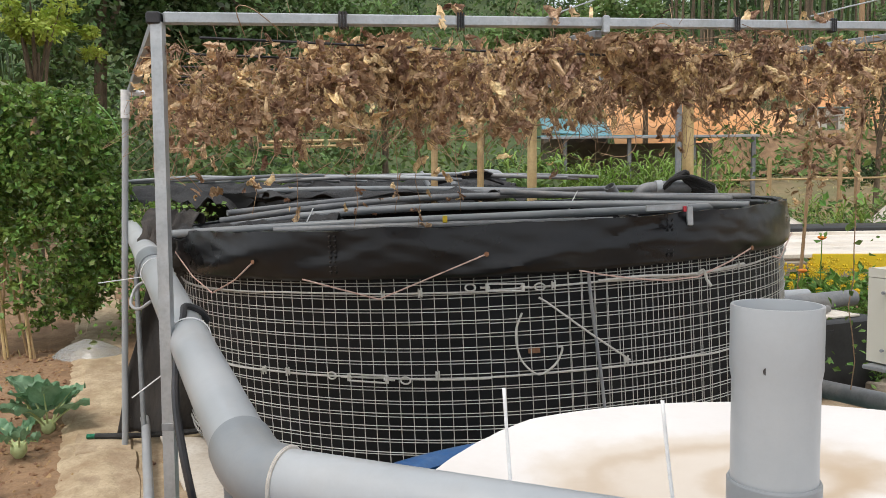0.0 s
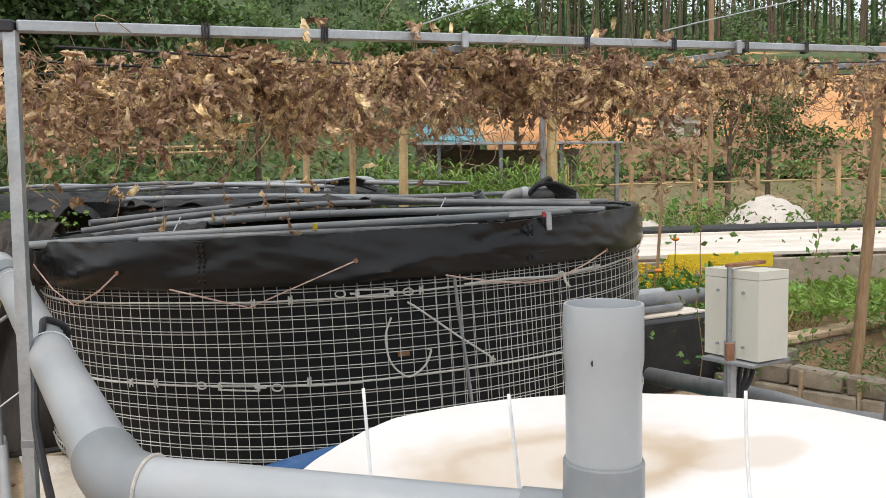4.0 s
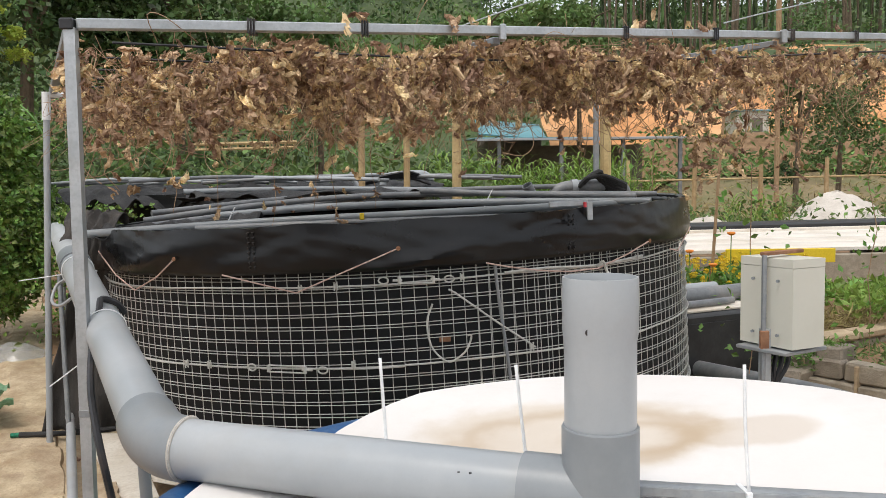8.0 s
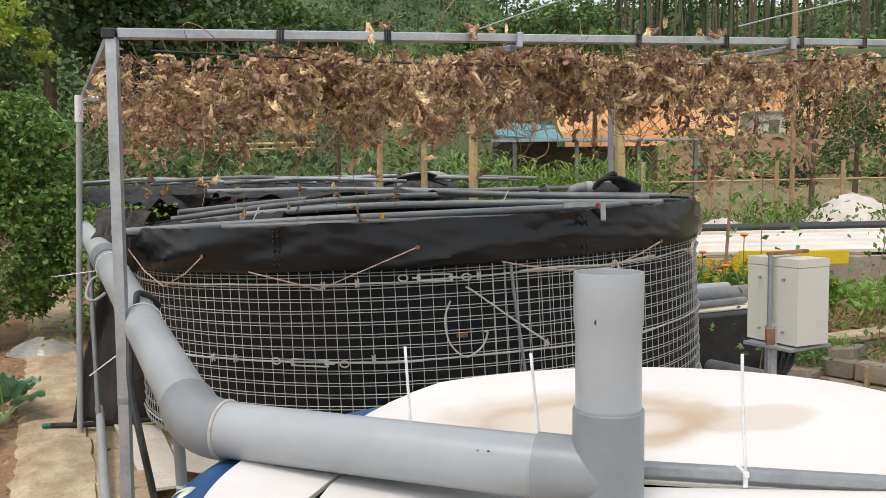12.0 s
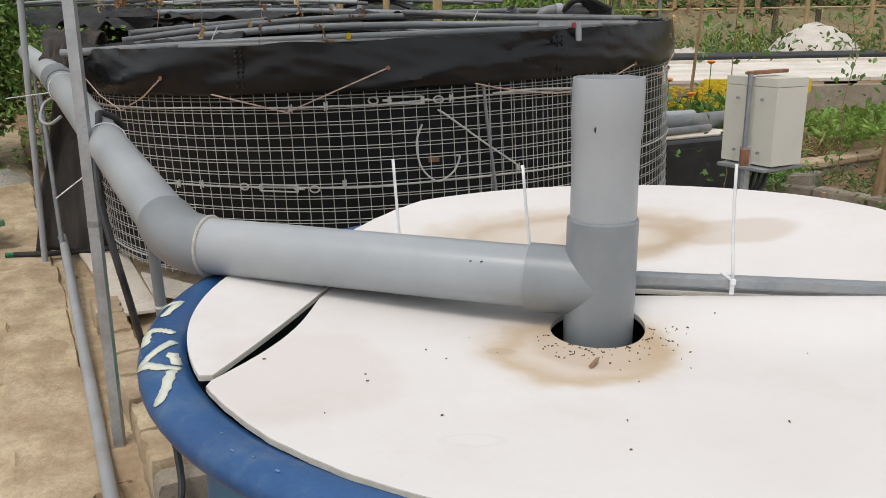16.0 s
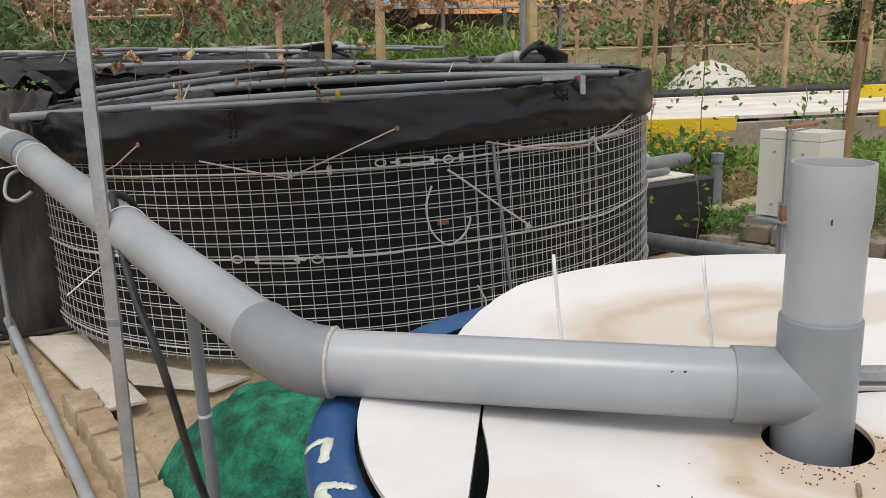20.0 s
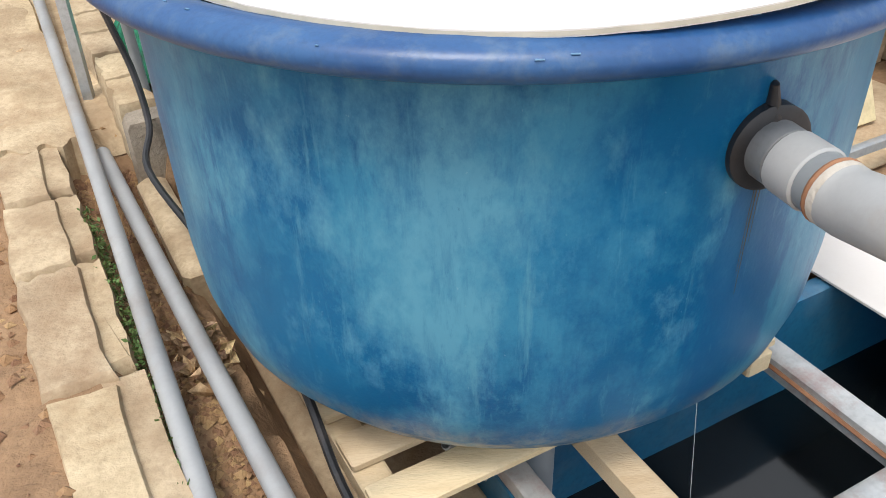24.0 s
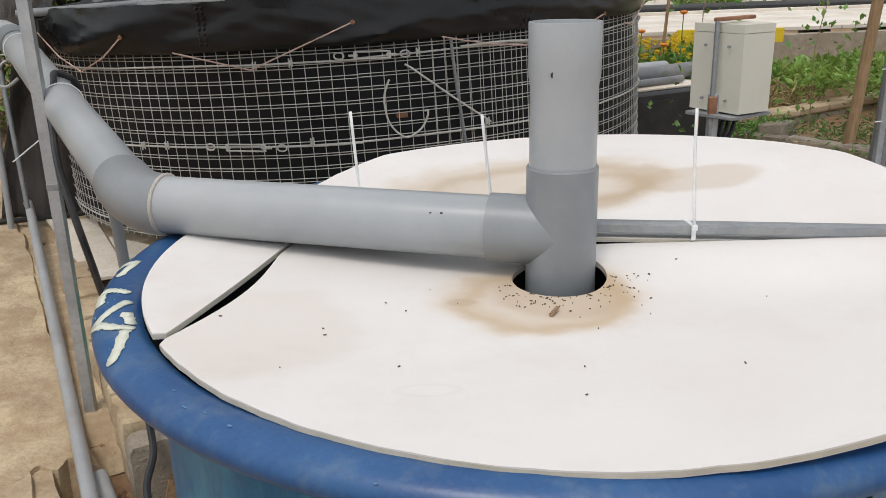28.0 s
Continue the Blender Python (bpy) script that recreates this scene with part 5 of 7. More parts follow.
for q, st in enumerate(STROKES):
    line = []
    for (a0, r0), (a1, r1) in zip(st, st[1:]):
        line += [(a0 + (a1 - a0) * k / 10, r0 + (r1 - r0) * k / 10) for k in range(10)]
    line.append(st[-1])
    g = Geo()
    for k, (a, r) in enumerate(line):
        a2, r2 = line[min(k + 1, len(line) - 1)]
        a1, r1 = line[max(k - 1, 0)]
        dx, dy = radians(a2 - a1) * 0.72, r2 - r1
        ln = math.hypot(dx, dy) or 1
        w = (0.0074 + 0.004 * noi(k * 0.6, q * 7) + 0.002 * noi(k * 1.9, q)) * (0.5 if k in (0, len(line) - 1) else 1)
        for sg in (-1, 1):
            g.v.append(tuple(rim_point(a - sg * math.degrees(dy / ln * w / 0.72), r + sg * dx / ln * w, 0.0012 + 0.0006 * noi(k, sg))))
    g.f = [(2 * k, 2 * k + 1, 2 * k + 3, 2 * k + 2) for k in range(len(line) - 1)]
    thicken(part("paint_stroke", g, PAINT, blue, "rough dried white paint stroke"), 0.0012)
for k in range(22):
    a = rnd.uniform(190, 330)
    p = rim_point(a, rnd.uniform(0.700, 0.738), 0.0006)
    part("scuff", Geo().box((rnd.uniform(0.003, 0.012), rnd.uniform(0.0015, 0.0035), 0.0010), Matrix.Translation(p) @ pose(0, 0, 0, 0, 0, a + 90)), PAINT if k % 9 == 0 else CHALK, blue)

# ---- outlet of the blue tank ----
out = thing("outlet_pipe", "grey outlet pipe bending down from a black flange", "pipe")
fc = BC + Vector((0.390, -0.921, 0)) * 0.662 + Vector((0, 0, 0.618))
fd = Vector((0.22, -0.975, 0.02)).normalized()
flange = part("flange", Geo().tube([fc - fd * 0.02, fc + fd * 0.012, fc + fd * 0.016], [0.062, 0.062, 0.056], 28), BLACKPIPE, out, "black rubber flange with a smeared seal")
part("seal_tab", Geo().tube([fc + Vector((0, 0.004, 0.04)), fc + Vector((-0.002, 0.004, 0.072)), fc + Vector((-0.004, 0.003, 0.088)), fc + Vector((-0.004, 0.003, 0.091))], [0.024, 0.014, 0.010, 0.004], 10, squash=0.6), BLACKPIPE, flange)
p1 = fc + fd * 0.135
spigot = part("spigot", Geo().tube([fc, p1], 0.0405, 24), PVC_FIT, out)
part("tape_wrap", Geo().tube([fc + fd * 0.014, fc + fd * 0.016, fc + fd * 0.048, fc + fd * 0.050], [0.0405, 0.0432, 0.0428, 0.0405], 24), PVC_POLE, spigot, "dull wrapped tape")
part("collar", Geo().tube([fc + fd * 0.053, fc + fd * 0.054, fc + fd * 0.104, fc + fd * 0.107], [0.0405, 0.0446, 0.0446, 0.0415], 24), PVC_WORN, spigot, "worn grey collar")
part("seam", Geo().tube([fc + fd * 0.0505, fc + fd * 0.0525], 0.0418, 24), BLACKPIPE, spigot)
p2 = Vector((0.806, 0.236, 0.583))
dn = Vector((0.53, 0.06, -0.845)).normalized()
mitre = p2 - dn * 0.085
el = [p1 - fd * 0.005, p1 + fd * 0.02] + smooth_path([p1 + fd * 0.028, (p1 + fd * 0.06).lerp(mitre, 0.5), mitre + dn * 0.012], 5) + [p2]
elbow_b = part("elbow", Geo().tube(el, 0.0435, 24), PVC_WORN, out, "worn grey elbow stained with glue")
part("glue_ring", Geo().tube([p1 - fd * 0.006, p1 - fd * 0.002, p1 + fd * 0.002], [0.0435, 0.0452, 0.0437], 24), RUST, elbow_b, "rust-brown ring of old glue")
part("glue_smear", Geo().tube([p1 + fd * 0.003, p1 + fd * 0.008, p1 + fd * 0.014], [0.0440, 0.0443, 0.0437], 24), GLUE, elbow_b, "pale smear of old glue")
part("socket_rim", Geo().tube([p2 - dn * 0.012, p2 - dn * 0.002, p2 + dn * 0.002], [0.0437, 0.0462, 0.0455], 24), PVC_WORN, elbow_b)
p3 = p2 + dn * 0.125
part("pipe", Geo().tube([p2 - dn * 0.01, p3 + dn * 0.02], 0.0385, 24), PVC_CLEAN, out, "paler grey pipe length")
part("coupler", Geo().tube([p3, p3 + dn * 0.15], 0.0435, 24), PVC_FIT, out)
part("pipe", Geo().tube([p3 + dn * 0.13, p3 + dn * 0.95], 0.0385, 24), PVC_CLEAN, out, "paler grey pipe length")
DRIP = mat("drip_stain", (0.05, 0.06, 0.05), (0.10, 0.09, 0.06), 30, 0.8, bump=0.1)
for da, z0, z1, w in ((0.012, 0.552, 0.36, 0.0014), (0.022, 0.552, 0.45, 0.0010), (0.004, 0.55, 0.40, 0.0008)):
    a = math.atan2(-0.921, 0.390) + da
    g = Geo()
    for k in range(13):
        z = z0 + (z1 - z0) * k / 12
        rr = 0.6562 + 0.004 * (z - 0.42) + 0.0008
        ww = w * (1 + 0.6 * noi(k * 0.7, da * 99)) * (1 - 0.6 * k / 12) / rr
        for sg in (-1, 1):
            g.v.append((rr * math.cos(a + sg * ww + 0.0015 * noi(k * 0.4, 3)), rr * math.sin(a + sg * ww), z))
    g.f = [(2 * k, 2 * k + 1, 2 * k + 3, 2 * k + 2) for k in range(12)]
    part("drip_stain", g, DRIP, blue, "thin dark drip stain")

# ---- pallet, frame and pool under the tank ----
ROT = 23.1


def at_box(g, s0, s1, w0, w1, z0, z1, bevel=0.004):
    """A box along the garden's axes."""
    c = at((s0 + s1) / 2, (w0 + w1) / 2, (z0 + z1) / 2)
    return g.box((abs(w1 - w0), abs(s1 - s0), abs(z1 - z0)), Matrix.Translation(c) @ pose(0, 0, 0, 0, 0, ROT), bevel)


pallet = thing("wooden_pallet", "pale wooden pallet bearing the blue tank", "pallet")
for k in range(9):
    s0 = 0.38 + 0.135 * k
    part("slat", at_box(Geo(), s0, s0 + 0.085, 0.325, 1.25, -0.062, -0.041), PALLETWOOD, pallet)
for w0 in (0.325, 0.74, 1.17):
    part("stringer", at_box(Geo(), -0.25 if w0 < 0.8 else 0.37, 1.56, w0, w0 + 0.065, -0.114, -0.0625), PALLETWOOD, pallet)
fr = thing("tank_stand", "welded grey steel stand with rusty seams over the pool", "stand")
part("beam", at_box(Geo(), -1.5, 1.6, 1.27, 1.33, -0.17, -0.115), GALVPAINT, fr)
part("beam", at_box(Geo(), 0.02, 0.07, 0.60, 1.268, -0.168, -0.118), GALVPAINT, fr)
part("beam", at_box(Geo(), -1.5, 1.6, 0.60, 0.65, -0.17, -0.127), GALVPAINT, fr)
part("weld", Geo().tube([at(0.045, 1.262, -0.118), at(0.045, 1.275, -0.112)], 0.016, 8), RUST, fr, "rust-red weld")
part("rust_line", Geo().tube([at(0.9, 1.268, -0.135), at(-0.6, 1.268, -0.145)], 0.006, 5), RUST, fr)
part("hanging_thread", Geo().tube([at(0.40, 1.05, -0.03), at(0.33, 1.04, -0.5)], 0.001, 4), WHITE_TIE, fr)

pool = thing("pool", "blue-walled pool of dark water under the tank", "pool")
for nm, args in (("back_wall", (0.55, 0.60, 0.60, 2.08)), ("side_wall", (-1.6, 0.55, 0.60, 0.64)), ("side_wall", (-1.6, 0.55, 2.04, 2.08)), ("front_wall", (-1.6, -1.55, 0.64, 2.04))):
    part(nm, at_box(Geo(), *args, -1.0, -0.175), POOLBLUE, pool)
part("water", Geo().sheet(30, 30, lambda u, v: at(-1.55 + 2.1 * v, 0.64 + 1.4 * u, -0.50 + 0.002 * noi(u * 8, v * 8))), WATER, pool, "dark still water")
for k, (s0, w0) in enumerate(((0.2, 0.95), (-0.1, 1.15), (0.3, 1.2), (-0.3, 0.9))):
    part("foam_fleck", Geo().tube([at(s0, w0, -0.499), at(s0, w0 + 0.006, -0.496)], 0.006, 6), WHITE_TIE, pool)

drain = thing("drain_pipe", "white-grey drain pipe under the blue tank", "pipe")
part("pipe", Geo().tube([(0.465, 0.74, -0.05), (0.472, 0.75, -0.95)], 0.042, 20), PVC, drain)
tagged(part("small_hose", Geo().hollow([(0.275, 0.66, -0.07), (0.36, 0.70, -0.22), (0.43, 0.72, -0.36)], 0.0115, 0.002, 12), PVC), "thin grey hose end beside the drain pipe", "hose")
tagged(part("concrete_pad", at_box(Geo(), -1.4, 1.70, 0.31, 0.598, -0.40, -0.262, 0.01), PATHCON), "sandy concrete pad beside the pool", "concrete pad")
tagged(part("concrete_kerb", at_box(Geo(), 1.26, 1.80, 0.208, 0.292, -0.45, -0.04, 0.016), PATHCON), "rough concrete kerb along the trench", "kerb")

# white cover boards and floor sheets on the right
COVER = lid_material("white_cover", [(1.2, 0.2, 0.10, 0.5, 1.4, (0.48, 0.37, 0.24), 0.3), (1.7, 0.9, 0.12, 0.35, 1.0, (0.5, 0.4, 0.28), 0)])
def flat_board(name, label, s0, s1, w0, w1, z, material, turn=0.0, thick=0.010, category="board"):
    c = at((s0 + s1) / 2, (w0 + w1) / 2, z)
    g = Geo().box((abs(w1 - w0), abs(s1 - s0), thick), Matrix(), 0.002)
    ob = part(name, g, material, m=Matrix.Translation(c) @ pose(0, 0, 0, 0, 0, ROT + turn))
    return tagged(ob, label, category)


flat_board("cover_board", "stained white board covering part of the pool", -1.0, 1.44, 1.66, 2.09, -0.165, COVER, 1.0)
g = Geo()
at_box(g, -1.2, 1.6, 2.10, 2.125, -0.20, -0.15, 0.003)
tagged(part("angle_bar", g, GALV_DULL), "grey steel edge bar along the cover board", "steel bar")
tagged(part("angle_bar", at_box(Geo(), 0.96, 0.99, 2.13, 3.3, -0.17, -0.135, 0.003), GALV_DULL), "grey steel bar across the low yard", "steel bar")
tagged(part("thin_rod", Geo().tube([at(0.90, 2.13, -0.24), at(0.72, 3.3, -0.23)], 0.006, 6), BLACKPIPE), "thin dark rod lying on pale sheets", "rod")
for s0, s1, w0, w1, t in ((-0.9, 0.30, 2.14, 2.78, 2), (0.33, 0.92, 2.16, 2.70, -3), (-0.8, 0.9, 2.80, 3.5, 1)):
    flat_board("floor_sheet", "pale board sheet on the floor of the low yard", s0, s1, w0, w1, -0.262, PALE_BOARD, t)
flat_board("floor_sheet", "sandy dusty board on the floor of the low yard", 1.0, 1.6, 2.15, 3.0, -0.270, PATHCON, 1)
cb = thing("leaning_board", "cream corrugated board leaning on the shelf edge", "board", Matrix.Translation(at(1.215, 2.28, -0.255)) @ pose(0, 0, 0, 0, 0, ROT) @ pose(0, 0, 0, -24, 0, 0))
part("sheet", Geo().box((0.40, 0.022, 0.545), pose(0.20, 0, 0.2725, 0, 0, 0), 0.002), CARDBOARD, cb)
part("edge", Geo().box((0.002, 0.012, 0.54), pose(-0.0015, 0, 0.2725)), BARK, cb)
cloth("film_scrap", "crumpled clear plastic film behind the leaning board", lambda u, v: at(1.44 + 0.08 * noi(u * 3, v * 3), 2.55 + 0.34 * u, -0.22 + 0.38 * v * (1 - 0.4 * u) + 0.03 * noi(u * 5, v * 6)), 14, 14, PLASTIC_FILM, "plastic film", 0.001)
cloth("mesh_net", "pale pink triangular mesh on a red stick", lambda u, v: at(1.02 - 0.1 * u, 2.66 + 0.36 * u, 0.0 - 0.26 * v * (1 - 0.75 * u) + 0.01 * noi(u * 6, v * 6)), 12, 12, PINKCLOTH, "net", 0.001)
tagged(part("red_stick", Geo().tube([at(1.04, 2.64, 0.0), at(0.90, 3.05, -0.03), at(0.80, 3.4, -0.06)], 0.007, 8), RED), "thin red stick holding a pale mesh", "stick")

# ---- path, trench and bricks ----
def slab(s0, s1, w0, w1, z, t, seed, material=PATHCON):
    """A worn slab with an uneven outline."""
    rng = random.Random(seed)
    n = 5
    top = []
    for k in range(n):
        top.append((s0 + 0.006 * rng.random(), w0 + (w1 - w0) * k / n + 0.004 * rng.random()))
    for k in range(n):
        top.append((s0 + (s1 - s0) * k / n, w1 + rng.uniform(-0.010, 0.004)))
    for k in range(n):
        top.append((s1 - 0.012 * rng.random(), w1 + (w0 - w1) * k / n))
    for k in range(n):
        top.append((s1 + (s0 - s1) * k / n, w0 + rng.uniform(-0.006, 0.012)))
    cs, cw = (s0 + s1) / 2, (w0 + w1) / 2
    g = Geo()
    m = len(top)
    lift = lambda s: z + 0.042 * min(max(s - 2.0, 0), 6)
    ring0 = [at(s, w, lift(s) - t) for s, w in top]
    ring1 = [at(s, w, lift(s) - 0.018 + rng.uniform(-0.006, 0.005)) for s, w in top]
    ring2 = [at(cs + (s - cs) * 0.94, cw + (w - cw) * 0.92, lift(s) + rng.uniform(-0.003, 0.004)) for s, w in top]
    vs = ring0 + ring1 + ring2 + [at(cs, cw, lift(cs) + 0.002)]
    fs = [(a + i, a + (i + 1) % m, a + m + (i + 1) % m, a + m + i) for a in (0, m) for i in range(m)]
    fs += [(2 * m + i, 2 * m + (i + 1) % m, 3 * m) for i in range(m)]
    return g.add(vs, fs)


path = thing("garden_path", "worn sandy concrete slab path beside the vegetable bed", "path", kind="structure")
s = -1.4
k = 0
while s < 9.5:
    ln = 0.34 + 0.50 * abs(noi(k * 1.7, 3.3)) + (0.15 if s > 2 else 0)
    if s < 1.9:
        part("slab", slab(s, s + ln - 0.004, -0.14 + 0.02 * noi(k, 8.5), 0.0 + 0.018 * noi(k * 0.9, 5.4), 0.046 + 0.008 * noi(k, 2.2), 0.06, k), PATHCON, path)
        part("slab", slab(s + 0.05, s + ln + 0.03, -0.035, 0.052 + 0.012 * noi(k, 1.4), 0.026 + 0.008 * noi(k, 6.2), 0.16, 40 + k), PATHCON, path)
    else:
        part("slab", slab(s, s + ln - 0.004, -0.125 + 0.03 * noi(k, 8.5), 0.15 + 0.03 * noi(k, 5.4), 0.052 + 0.004 * noi(k, 2.2), 0.10, k), PATHCON, path)
    s += ln
    k += 1

# sand trodden over the slabs
def sand_cover(u, v):
    """Trodden sand with a broken near edge that drops into the trench."""
    s0 = 1.93 + 6.1 * v + 0.07 * noi(u * 7, 4.4) * (1 - step(v, 0, 0.03))
    wide = 0.34 + 0.02 * noi(v * 60, 3)
    w0 = -0.19 + wide * u + 0.03 * noi(v * 55, 7)
    z = max(ground_sw(s0, w0), 0.02 + 0.042 * min(max(s0 - 2.0, 0), 6))
    z += 0.024 * math.sin(math.pi * min(max(u, 0.0), 1)) ** 0.5 + 0.016 * noi(s0 * 5, w0 * 7, 2) + 0.008 * noi(s0 * 17, w0 * 17, 5)
    return at(s0, w0, z - (0.16 if v < 1e-6 else 0))


g = Geo().sheet(24, 160, sand_cover)
tagged(part("sandy_ground", g, PATHCON), "trodden pale sand lying over the path slabs", "ground", kind="structure")
bricks = thing("brick_row", "row of sandy bricks edging the raised ground", "bricks")
for i in range(7):
    g = slab(1.90 + 0.205 * i, 2.095 + 0.205 * i, 0.225, 0.335, 0.142 - 0.002 * i, 0.18, 80 + i)
    part("brick", g, PATHCON, bricks)
for i in range(4):
    g = slab(1.79, 1.885, 0.225 + 0.22 * i, 0.435 + 0.22 * i, 0.125 + 0.008 * noi(i, 2), 0.42, 90 + i, BLOCK)
    part("brick", g, BLOCK, bricks)

tagged(part("trench_pipe", Geo().tube([(-1.48, 3.97, 0.25), (-1.46, 3.93, 0.235), (-0.75, 2.09, 0.07), (-0.10, 0.39, 0.01), (0.3, -0.6, -0.02)], 0.0205, 14), PVC_WORN), "long grey pipe running down the trench", "pipe")
tagged(part("trench_pipe", Geo().hollow([(-0.605, 1.81, 0.01), (-0.3, 1.13, 0.0), (0.04, 0.385, -0.01), (0.45, -0.5, -0.03)], 0.0215, 0.003, 14), PVC_WORN), "short grey pipe with an open end in the trench", "pipe")

# soil clods and gravel
g = Geo()
grng = random.Random(11)
OCT = [(1, 0, 0), (-1, 0, 0), (0, 1, 0), (0, -1, 0), (0, 0, 1), (0, 0, -1)]
OCF = [(0, 2, 4), (2, 1, 4), (1, 3, 4), (3, 0, 4), (2, 0, 5), (1, 2, 5), (3, 1, 5), (0, 3, 5)]
for i in range(9400):
    if i >= 9000:
        ss_, ww_, sz = 1.95 - abs(grng.gauss(0, 0.2)), grng.uniform(0.06, 0.22), grng.uniform(0.010, 0.026)
    elif i < 3500:
        ss_, ww_, sz = grng.uniform(-0.3, 1.95), grng.uniform(0.05, 0.21), grng.uniform(0.003, 0.016)
    elif i < 8200:
        ss_, ww_, sz = grng.uniform(-0.4, 6.5), -0.12 - abs(grng.gauss(0, 0.9)), grng.uniform(0.003, 0.02)
    else:
        ss_, ww_, sz = grng.uniform(2.0, 4.6), grng.uniform(0.16, 0.8), grng.uniform(0.003, 0.010)
    x, y, _ = at(ss_, ww_)
    z = ground_sw(ss_, ww_)
    g.add([(x + a * sz * grng.uniform(0.6, 1.3), y + b * sz * grng.uniform(0.6, 1.3), z + c * sz * grng.uniform(0.5, 0.9)) for a, b, c in OCT], OCF)
tagged(part("soil_clods", g, CLOD, smooth=False), "loose crumbly soil clods and grit", "soil", kind="stuff")

# moss along the trench wall
g = Geo()
for i in range(1500):
    s0 = grng.uniform(-0.3, 1.6)
    flat_leaf(g, at(s0, 0.055 + grng.gauss(0, 0.008), -0.04 + 0.07 * grng.random()), grng.uniform(0.006, 0.02), grng, -0.4)
tagged(part("moss", g, LEAFMID, smooth=False), "green moss and tiny weeds on the trench edge", "moss", kind="stuff")

# dry weeds and scraps
def leaf_litter(name, label, centre, spread, n, size, material, seed):
    g = Geo()
    r = random.Random(seed)
    for i in range(n):
        x, y = centre[0] + r.gauss(0, spread), centre[1] + r.gauss(0, spread)
        leaf(g, (x, y, ground_z(x, y) + 0.005 + r.random() * 0.02), size * r.uniform(0.5, 1.3), r, 0.0)
    return tagged(part(name, g, material, smooth=False), label, "leaves", kind="stuff")


leaf_litter("leaf_litter", "dry brown leaves on the trench floor", tuple(at(1.0, 0.15))[:2], 0.06, 60, 0.05, DEADLEAF, 2)
leaf_litter("leaf_litter", "dry leaves lying on the sandy path", tuple(at(3.4, 0.05))[:2], 0.5, 40, 0.045, DEADLEAF, 3)
leaf_litter("leaf_litter", "dry leaves below the low block wall", tuple(at(3.0, 3.5))[:2], 0.26, 260, 0.055, DEADLEAF, 4)

# pale scrap boards beside the tank
for label, pts in (("bent pale scrap board on the sandy ground", [(-1.40, 3.95), (-1.16, 3.92), (-0.95, 3.42), (-0.79, 3.05), (-0.93, 3.0)]), ("pale scrap board lying by the tank", [(-0.98, 3.50), (-0.60, 3.20), (-0.42, 3.12), (-0.55, 3.02), (-0.85, 3.18)])):
    n = len(pts)
    z = [ground_z(x, y) + 0.02 for x, y in pts]
    zz = max(z)
    g = Geo().add([(x, y, zz + 0.008) for x, y in pts] + [(x, y, zz - 0.004) for x, y in pts], [tuple(range(n - 1, -1, -1)), tuple(range(n, 2 * n))] + [(i, (i + 1) % n, n + (i + 1) % n, n + i) for i in range(n)])
    tagged(part("scrap_board", g, PALE_BOARD, smooth=False), label, "board")

# green net heap
def net_heap(name, label, c, rx, ry, top, seed):
    """Slumped folds of net over a rounded heap."""
    def pt(u, v):
        a, k = 2 * math.pi * u, v ** 0.8
        ca, sa = math.cos(a), math.sin(a)
        fold = 0.035 * abs(noi(ca * 3 * k + seed, sa * 3 * k, 5)) + 0.05 * noi(ca * 2 + seed, sa * 2, k * 1.5) * k + 0.012 * noi(ca * 11 * k, sa * 11 * k, seed)
        r = 1 + 0.18 * noi(ca * 1.6 + seed, sa * 1.6, 2) + 0.06 * noi(ca * 6, sa * 6, seed)
        return (c[0] + rx * r * ca * k, c[1] + ry * r * sa * k, c[2] + (top - c[2]) * (1 - k ** 3.2) + fold)
    ob = part(name, Geo().sheet(140, 70, pt), GREENNET)
    return tagged(ob, label, "net")


net_heap("green_net", "crumpled heap of green net behind the blue tank", (-0.26, 2.42, 0.07), 0.42, 0.38, 0.40, 3.1)
net_heap("green_net", "bunched end of green net behind the blue tank", (-0.09, 2.62, 0.10), 0.20, 0.19, 0.46, 8.4)
def scrap(u, v):
    s0, w0 = 3.18 + 0.62 * (u - 0.5) + 0.04 * noi(u * 5, v * 5, 8), 3.46 + 0.42 * (v - 0.5) + 0.04 * noi(u * 4, v * 6, 2)
    return at(s0, w0, ground_sw(s0, w0) + 0.02 + 0.07 * (1 - (2 * u - 1) ** 2) * (1 - (2 * v - 1) ** 2) + 0.07 * abs(noi(u * 6, v * 6)) + 0.02 * noi(u * 17, v * 17))


tagged(part("net_scrap", Geo().sheet(44, 34, scrap), mat("teal_net", (0.09, 0.20, 0.18), (0.26, 0.42, 0.37), 16, 0.8, bump=0.5, fine=200), smooth=False), "crumpled scrap of dull teal net on the ground", "net")

# ---- electric box ----
BX = Vector((1.358, 2.297, 0.835))
ebox = thing("electric_box", "cream plastic electric enclosure on a steel stand", "electric box", Matrix.Translation(BX) @ pose(0, 0, 0, 0, 0, 0))
A1, A2 = Vector((-0.085, 0.190, 0)), Vector((0.128, 0.055, 0))
def corner_box(z0, z1, grow):
    c = [Vector((0, 0, 0)), A2, A1 + A2, A1]
    mid_ = (A1 + A2) / 2
    lo = [mid_ + (p - mid_) * grow for p in c]
    g = Geo()
    g.add([p + Vector((0, 0, z0)) for p in lo] + [p + Vector((0, 0, z1)) for p in lo], [(3, 2, 1, 0), (4, 5, 6, 7), (0, 1, 5, 4), (1, 2, 6, 5), (2, 3, 7, 6), (3, 0, 4, 7)])
    return g
part("case", corner_box(0.0, 0.250, 0.995), ENCLOSURE, ebox)
